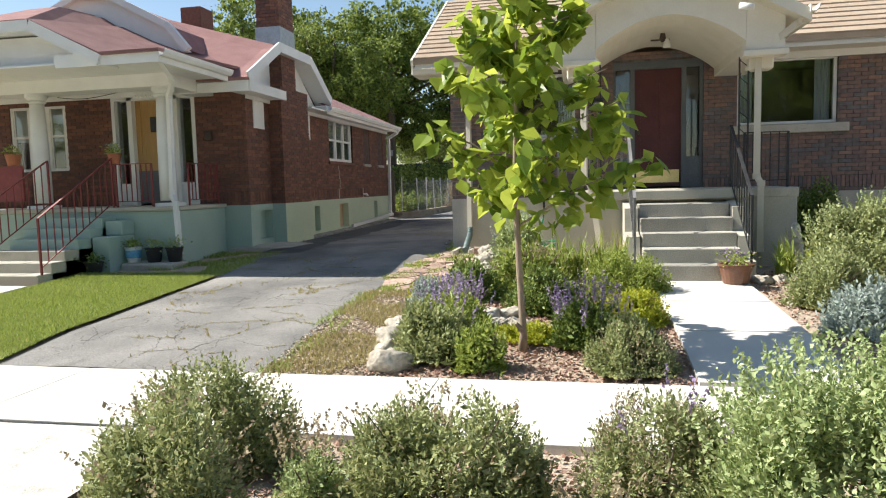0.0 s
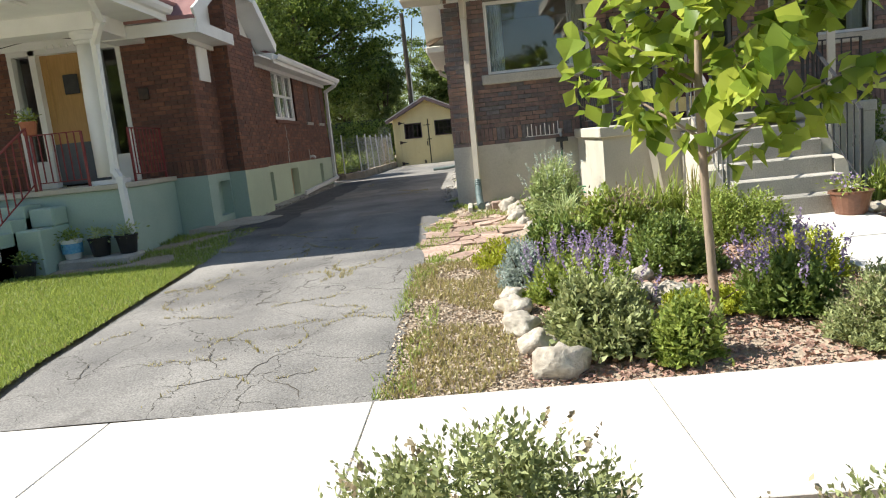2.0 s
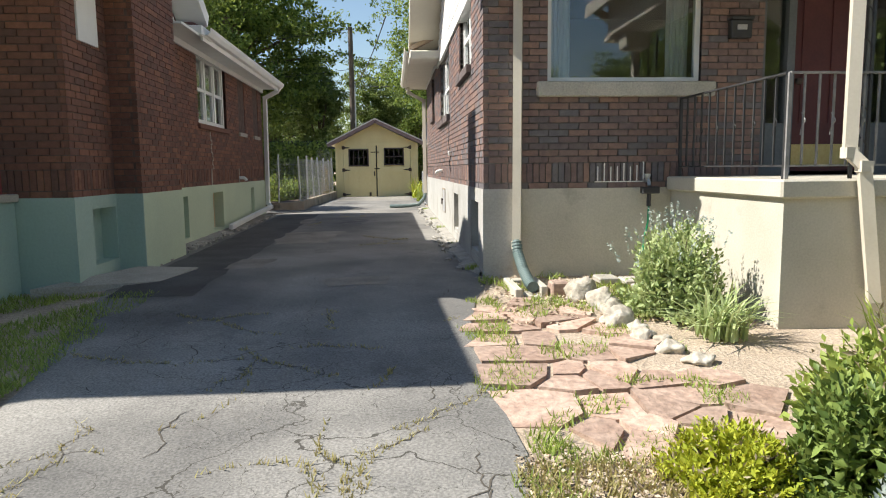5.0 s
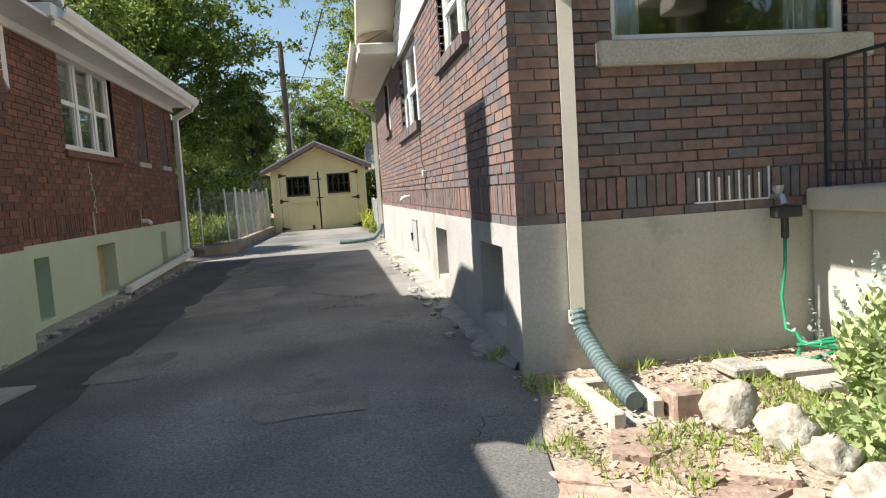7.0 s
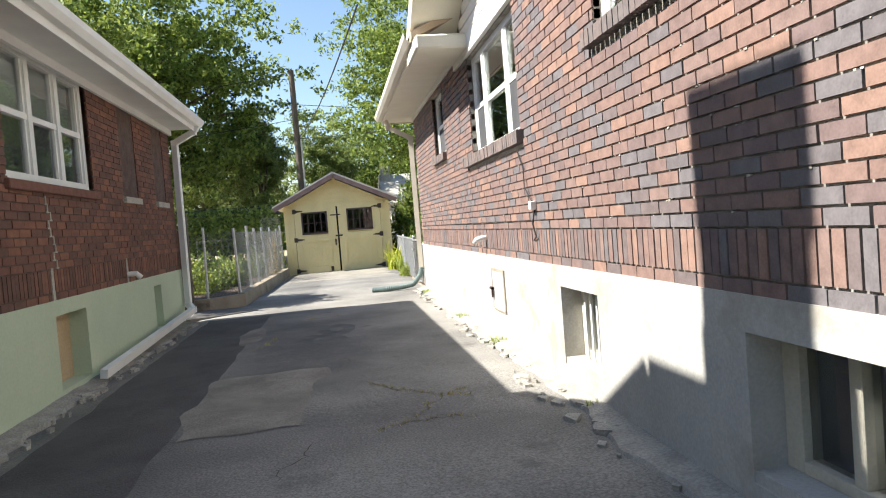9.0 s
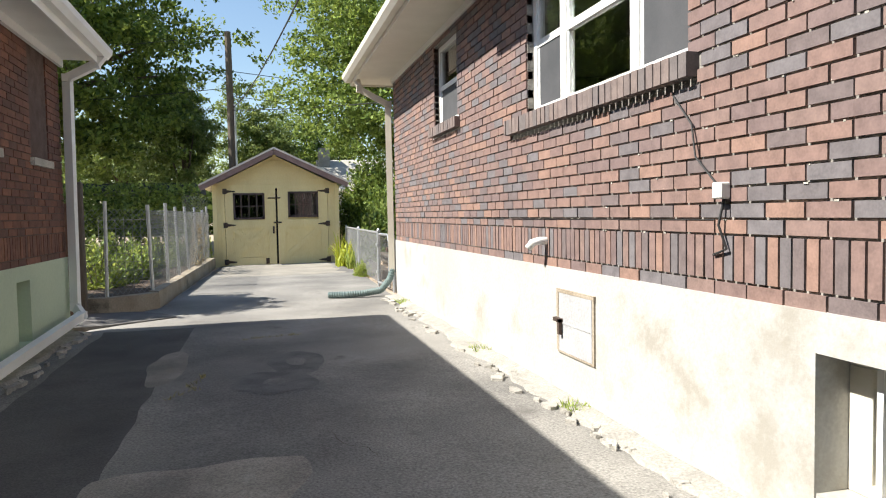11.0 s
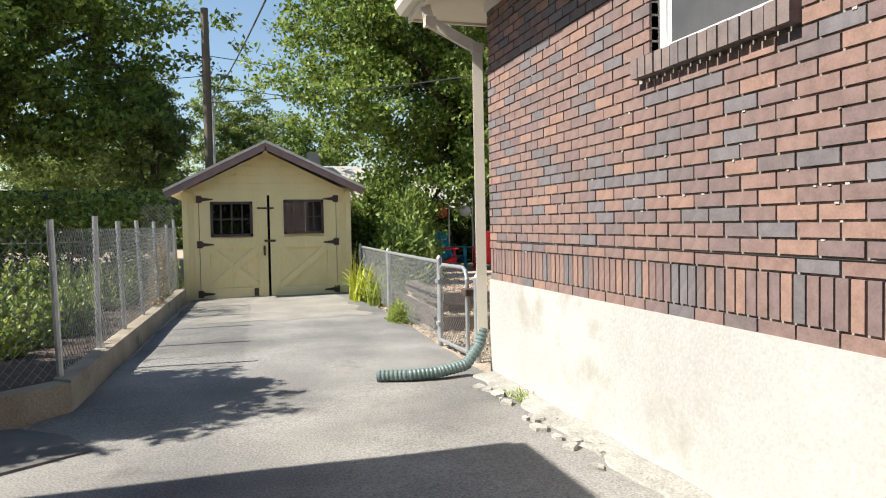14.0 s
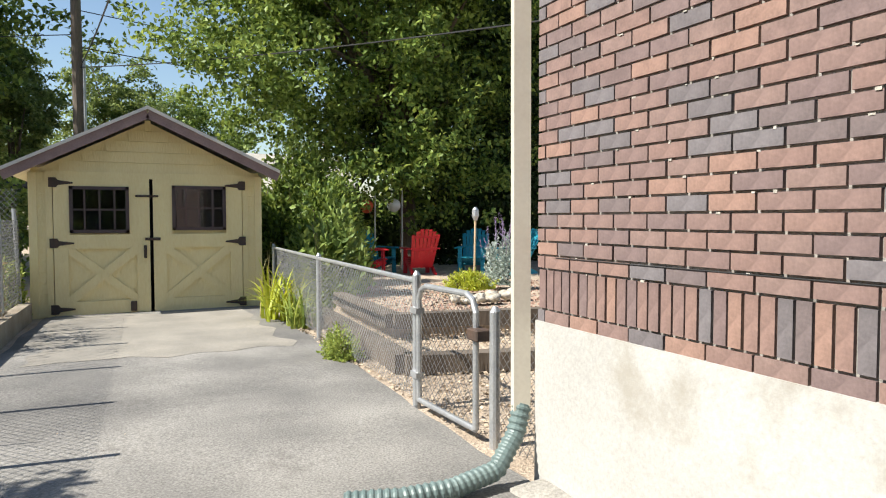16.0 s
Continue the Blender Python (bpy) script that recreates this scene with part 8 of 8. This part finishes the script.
# thickets whose leaf colour already holds the shade
bush("garden_shrub", "shade-darkened thicket behind the chairs", 4.5, 37.5, 2.6, 1.0, 2.8, M["sdark"], 0.16, 5200, 250, base=0.8, clumps=70)
bush("garden_shrub", "shade-darkened thicket behind the lanterns", 0.8, 38.0, 2.2, 1.0, 2.2, M["sdark"], 0.16, 4600, 251, base=0.8, clumps=70)
bush("weeds", "fine green weed at the fence foot", -2.2, 26.9, 0.22, 0.3, 0.34, M["greenleaf"], 0.035, 900, 244)
bush("lavender", "grey-violet lavender bush in the back bed", 1.7, 30.6, 0.35, 0.35, 0.9, M["silver"], 0.05, 1300, 245, base=0.95, spikes=24, spike_mat=M["purple"], spike_len=0.3)
bush("stonecrop", "lime green low plants in the back bed", 0.75, 30.1, 0.5, 0.3, 0.3, M["lime"], 0.04, 1500, 246, base=0.95)
bush("ivy", "green weeds beside the garage wall", -5.4, 31.0, 0.2, 0.35, 0.9, M["greenleaf"], 0.06, 900, 247, base=0.75)
strap_plant("wild_grass", "tall dry seed stalks at the garage corner", -2.35, 29.9, 0.3, 1.25, 16, M["drygrass"], 248, width=0.012)

# ---- trees and distance ----
tree("shade_tree", "huge dark green shade tree behind the vegetable bed", -13.5, 44, 0.6, 0.45, 5.0, (1.2, 0, 8.5, 6.6, 5.0, 4.3), 118, 300, 0.28, M["treeleaf"], 301, clump_r=1.5, limbs=22)
tree("shade_tree", "large dark tree over the neighbouring roof", -20.0, 40, 0.6, 0.4, 4.0, (0, 0, 8.0, 5.0, 5.0, 4.6), 100, 260, 0.28, M["treedark"], 302, clump_r=1.4, limbs=16)
tree("walnut_tree", "tall tree with hanging leafy branches behind the garage", 2.4, 36.5, 0.7, 0.22, 3.6, (-1.0, -0.4, 6.1, 4.5, 3.0, 4.6), 190, 300, 0.17, M["treeleaf"], 303, clump_r=1.05, limbs=24, lean=(-0.1, 0))
# crown in the leaf green with shade painted in
tree("shade_tree", "shade-darkened tree in the back garden", 6.4, 38, 0.7, 0.3, 3.0, (-0.6, 0, 4.6, 4.4, 3.0, 4.2), 130, 240, 0.22, M["sdark"], 304, clump_r=1.3)
tree("elm", "bright green young elm behind the garage", -7.4, 48, 0.7, 0.15, 2.5, (0, 0, 4.2, 1.5, 1.3, 3.3), 60, 220, 0.18, M["treelight"], 305, clump_r=0.8)
tree("elm", "slim green tree behind the pole", -4.2, 52, 0.7, 0.15, 2.5, (0, 0, 4.6, 1.9, 1.3, 3.6), 60, 220, 0.2, M["treelight"], 306, clump_r=0.9)
tree("elm", "green tree in the far alley", -1.0, 56, 0.7, 0.2, 2.5, (0, 0, 4.0, 3.0, 2.0, 3.4), 70, 220, 0.22, M["treeleaf"], 307, clump_r=1.1)
tree("willow", "pale green far tree beyond the alley", -13.0, 66, 0.7, 0.3, 3, (0, 0, 4.2, 6.0, 3.5, 3.8), 90, 220, 0.28, M["treelight"], 308, clump_r=1.5)
tree("shade_tree", "tall leafy tree close behind the neighbouring house", -13.5, 36.5, 0.6, 0.3, 3.2, (0, 0, 7.4, 3.0, 3.0, 3.2), 70, 260, 0.22, M["treedark"], 309, clump_r=1.2, limbs=14)
tree("orchard_tree", "small leafy tree beside the neighbouring house", -8.1, 23.6, 0.9, 0.08, 1.8, (-0.15, 0.0, 2.85, 1.0, 1.0, 0.62), 72, 190, 0.13, M["treeleaf"], 310, clump_r=0.42, limbs=10)
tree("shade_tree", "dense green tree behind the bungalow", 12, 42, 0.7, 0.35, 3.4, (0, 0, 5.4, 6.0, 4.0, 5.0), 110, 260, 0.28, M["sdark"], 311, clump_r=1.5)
tree("street_tree", "leafy street tree across the road", -6, -16, 0.0, 0.3, 3, (0, 0, 6, 4, 4, 3.5), 50, 160, 0.3, M["treeleaf"], 312, clump_r=1.5)
tree("street_tree", "leafy street tree across the road", 11.5, -17, 0.0, 0.3, 3, (0, 0, 6, 4, 4, 3.5), 50, 160, 0.3, M["treeleaf"], 313, clump_r=1.5)
# unseen trees, suggested by window reflections, thickened to block skylight from the fronts
for k, (tx2, ty2) in enumerate(((-15, -13), (-5.5, -13.5), (16, -13.5), (-24, -15), (24, -15))):
    tree("street_tree", "unseen big leafy street tree, added to cut skylight on the front walls", tx2, ty2, 0.0, 0.35, 2.6, (0, 0, 6.0, 5.4, 3.6, 5.0), 80, 260, 0.4, M["treedark"], 320 + k, clump_r=1.8, limbs=8)
r = np.random.RandomState(77)
n = 26000
xx = r.uniform(-45, 45, n)
zz = r.uniform(0, 1, n) * (2.6 + 1.2 * np.sin(xx * 0.5) + 0.7 * np.sin(xx * 1.3))
yy = 62 + 10 * r.uniform(0, 1, n) + np.abs(xx) * 0.15
ob = leaves_mesh("backdrop", np.c_[xx, yy, zz + 0.6], 0.6, M["treedark"], None, seed=78)
tagged(ob, "far hedges and trees beyond the alley", "woods", "", "stuff")
r = np.random.RandomState(79)
n = 9000
ob = leaves_mesh("hedge", np.c_[r.uniform(-14, -5.9, n), 36 + r.uniform(0, 2, n), 0.7 + r.uniform(0, 1, n) ** 0.8 * 2.3], 0.16, M["treedark"], None, seed=80)
tagged(ob, "dark overgrown hedge behind the vegetable bed", "hedge", "", "stuff")
carport = thing("carport", "low dark flat carport roof behind the hedge", "carport")
part("roof", boxes((-14.5, -6.2, 38.5, 43.5, 2.85, 3.1)), M["dark_roof_room"], carport)
for px in (-14, -10.3, -6.5):
    part("post", boxes((px - 0.07, px + 0.07, 38.7, 38.84, 0.6, 2.85)), M["woodpost"], carport)
shed = thing("far_house", "pale far house with grey roof beyond the garden", "house")
part("wall", boxes((-0.6, 5.0, 50, 55, 0.6, 3.2)), M["siding"], shed)
part("roof", prism(bmesh.new(), [(49.6, 3.2), (55.4, 3.2), (52.5, 5.0)], "x", -1.0, 5.4), M["kerb"], shed)
part("window", boxes((0.6, 1.6, 49.96, 50.0, 1.6, 2.6)), M["glass"], shed)
part("chimney", boxes((-0.9, -0.3, 51.8, 52.4, 4.4, 5.6)), M["kerb"], shed)
across = thing("far_house", "brick house across the street", "house")
part("wall", boxes((-9, 3, -30, -24, 0, 3.2)), M["brickL"], across)
part("roof", prism(bmesh.new(), [(-30.6, 3.2), (-23.4, 3.2), (-27, 5.6)], "x", -9.6, 3.6), M["rooftan"], across)
part("window", boxes((-7, -5, -24, -23.96, 1.2, 2.6)), M["glass"], across)
part("window", boxes((-1, 1, -24, -23.96, 1.2, 2.6)), M["glass"], across)

pole = thing("utility_pole", "tall weathered wooden utility pole with cables", "utility pole")
bm = bmesh.new()
tube(bm, [(-4.95, 40, 0.5), (-5.0, 40, 4.5), (-5.03, 40, 8.6)], [0.16, 0.14, 0.11], 12)
part("pole", bm, M["woodpost"], pole)
bm = bmesh.new()
tube(bm, [(-4.85, 39.86, 0.7), (-4.86, 39.88, 6.0)], 0.035, 8)
part("conduit", bm, M["galv"], pole)


pole2 = thing("utility_pole", "dark old utility pole before the shade tree", "utility pole")
bm = bmesh.new()
tube(bm, [(-11.15, 41.0, 0.4), (-11.15, 41.0, 5.0), (-11.12, 41.0, 9.5)], [0.24, 0.21, 0.17], 12)
part("pole", bm, M["woodpost"], pole2)
part("meter", boxes((-11.22, -11.08, 40.72, 40.8, 3.7, 4.05), bevel=0.01), M["greymetal"], pole2, "small pale box")


def cable(a, b, sag, r=0.012):
    a, b = Vector(a), Vector(b)
    bm = bmesh.new()
    tube(bm, [a.lerp(b, k / 14) - Vector((0, 0, sag * 4 * (k / 14) * (1 - k / 14))) for k in range(15)], r, 5)
    return part("cable", bm, M["cable"], pole)


cable((-4.9, 39.9, 5.9), (-3.2, 20.6, 5.0), 0.3, 0.014)
cable((-5.0, 40, 8.5), (-30, 46, 8.0), 0.5)
cable((-5.0, 40, 7.2), (30, 44, 6.6), 0.6)
cable((-5.0, 40, 6.3), (30, 43, 5.6), 0.6)
cable((-5.0, 40, 6.6), (-30, 45, 6.2), 0.5)
cable((-5.0, 40, 5.8), (3.0, 24.0, 4.4), 0.2)

# ---- bricks that the walk passes nearest, one by one ----
brick_meshes = {}
for x0, x1, y0, y1, z0, z1 in own[:300]:
    key = (round(y1 - y0, 3), round(z1 - z0, 3))
    if key not in brick_meshes:
        p = Pile()
        p.block(0, 0.05, -key[0] / 2, key[0] / 2, -key[1] / 2, key[1] / 2)
        me = bpy.data.meshes.new("brick")
        me.from_pydata(p.v, [], p.f)
        me.materials.append(M["brickR"])
        brick_meshes[key] = me
    ob = new("brick", brick_meshes[key])
    ob.parent = wall
    ob.location = (x0, (y0 + y1) / 2, (z0 + z1) / 2)
if len(own) > 300:
    p = Pile()
    for q in own[300:]:
        p.block(*q)
    ob = mesh_object("bricks", p.v, p.f, M["brickR"], wall, "clinker bricks in running bond")
    ob["kind"] = "stuff"

# pale mortar crumbs left on the brick edges
rr = random.Random(12)
p = Pile()
for k in range(420):
    y, n = rr.uniform(12.4, 23.3), rr.randint(0, 28)
    z = B + COURSE + SOLDIER + n * COURSE - 0.0115
    L = rr.uniform(0.006, 0.022)
    if any(h[0] - 0.02 < y < h[1] + 0.05 and h[2] - 0.1 < z < h[3] + 0.02 for h in west + west_sill):
        continue
    p.block(W - 0.0035, W + 0.012, y, y + L, z + rr.uniform(-0.003, 0.0), z + rr.uniform(0.003, 0.008))
ob = mesh_object("mortar_smear", p.v, p.f, M["kerb"], wall, "pale mortar smears on brick edges")
ob["kind"] = "stuff"
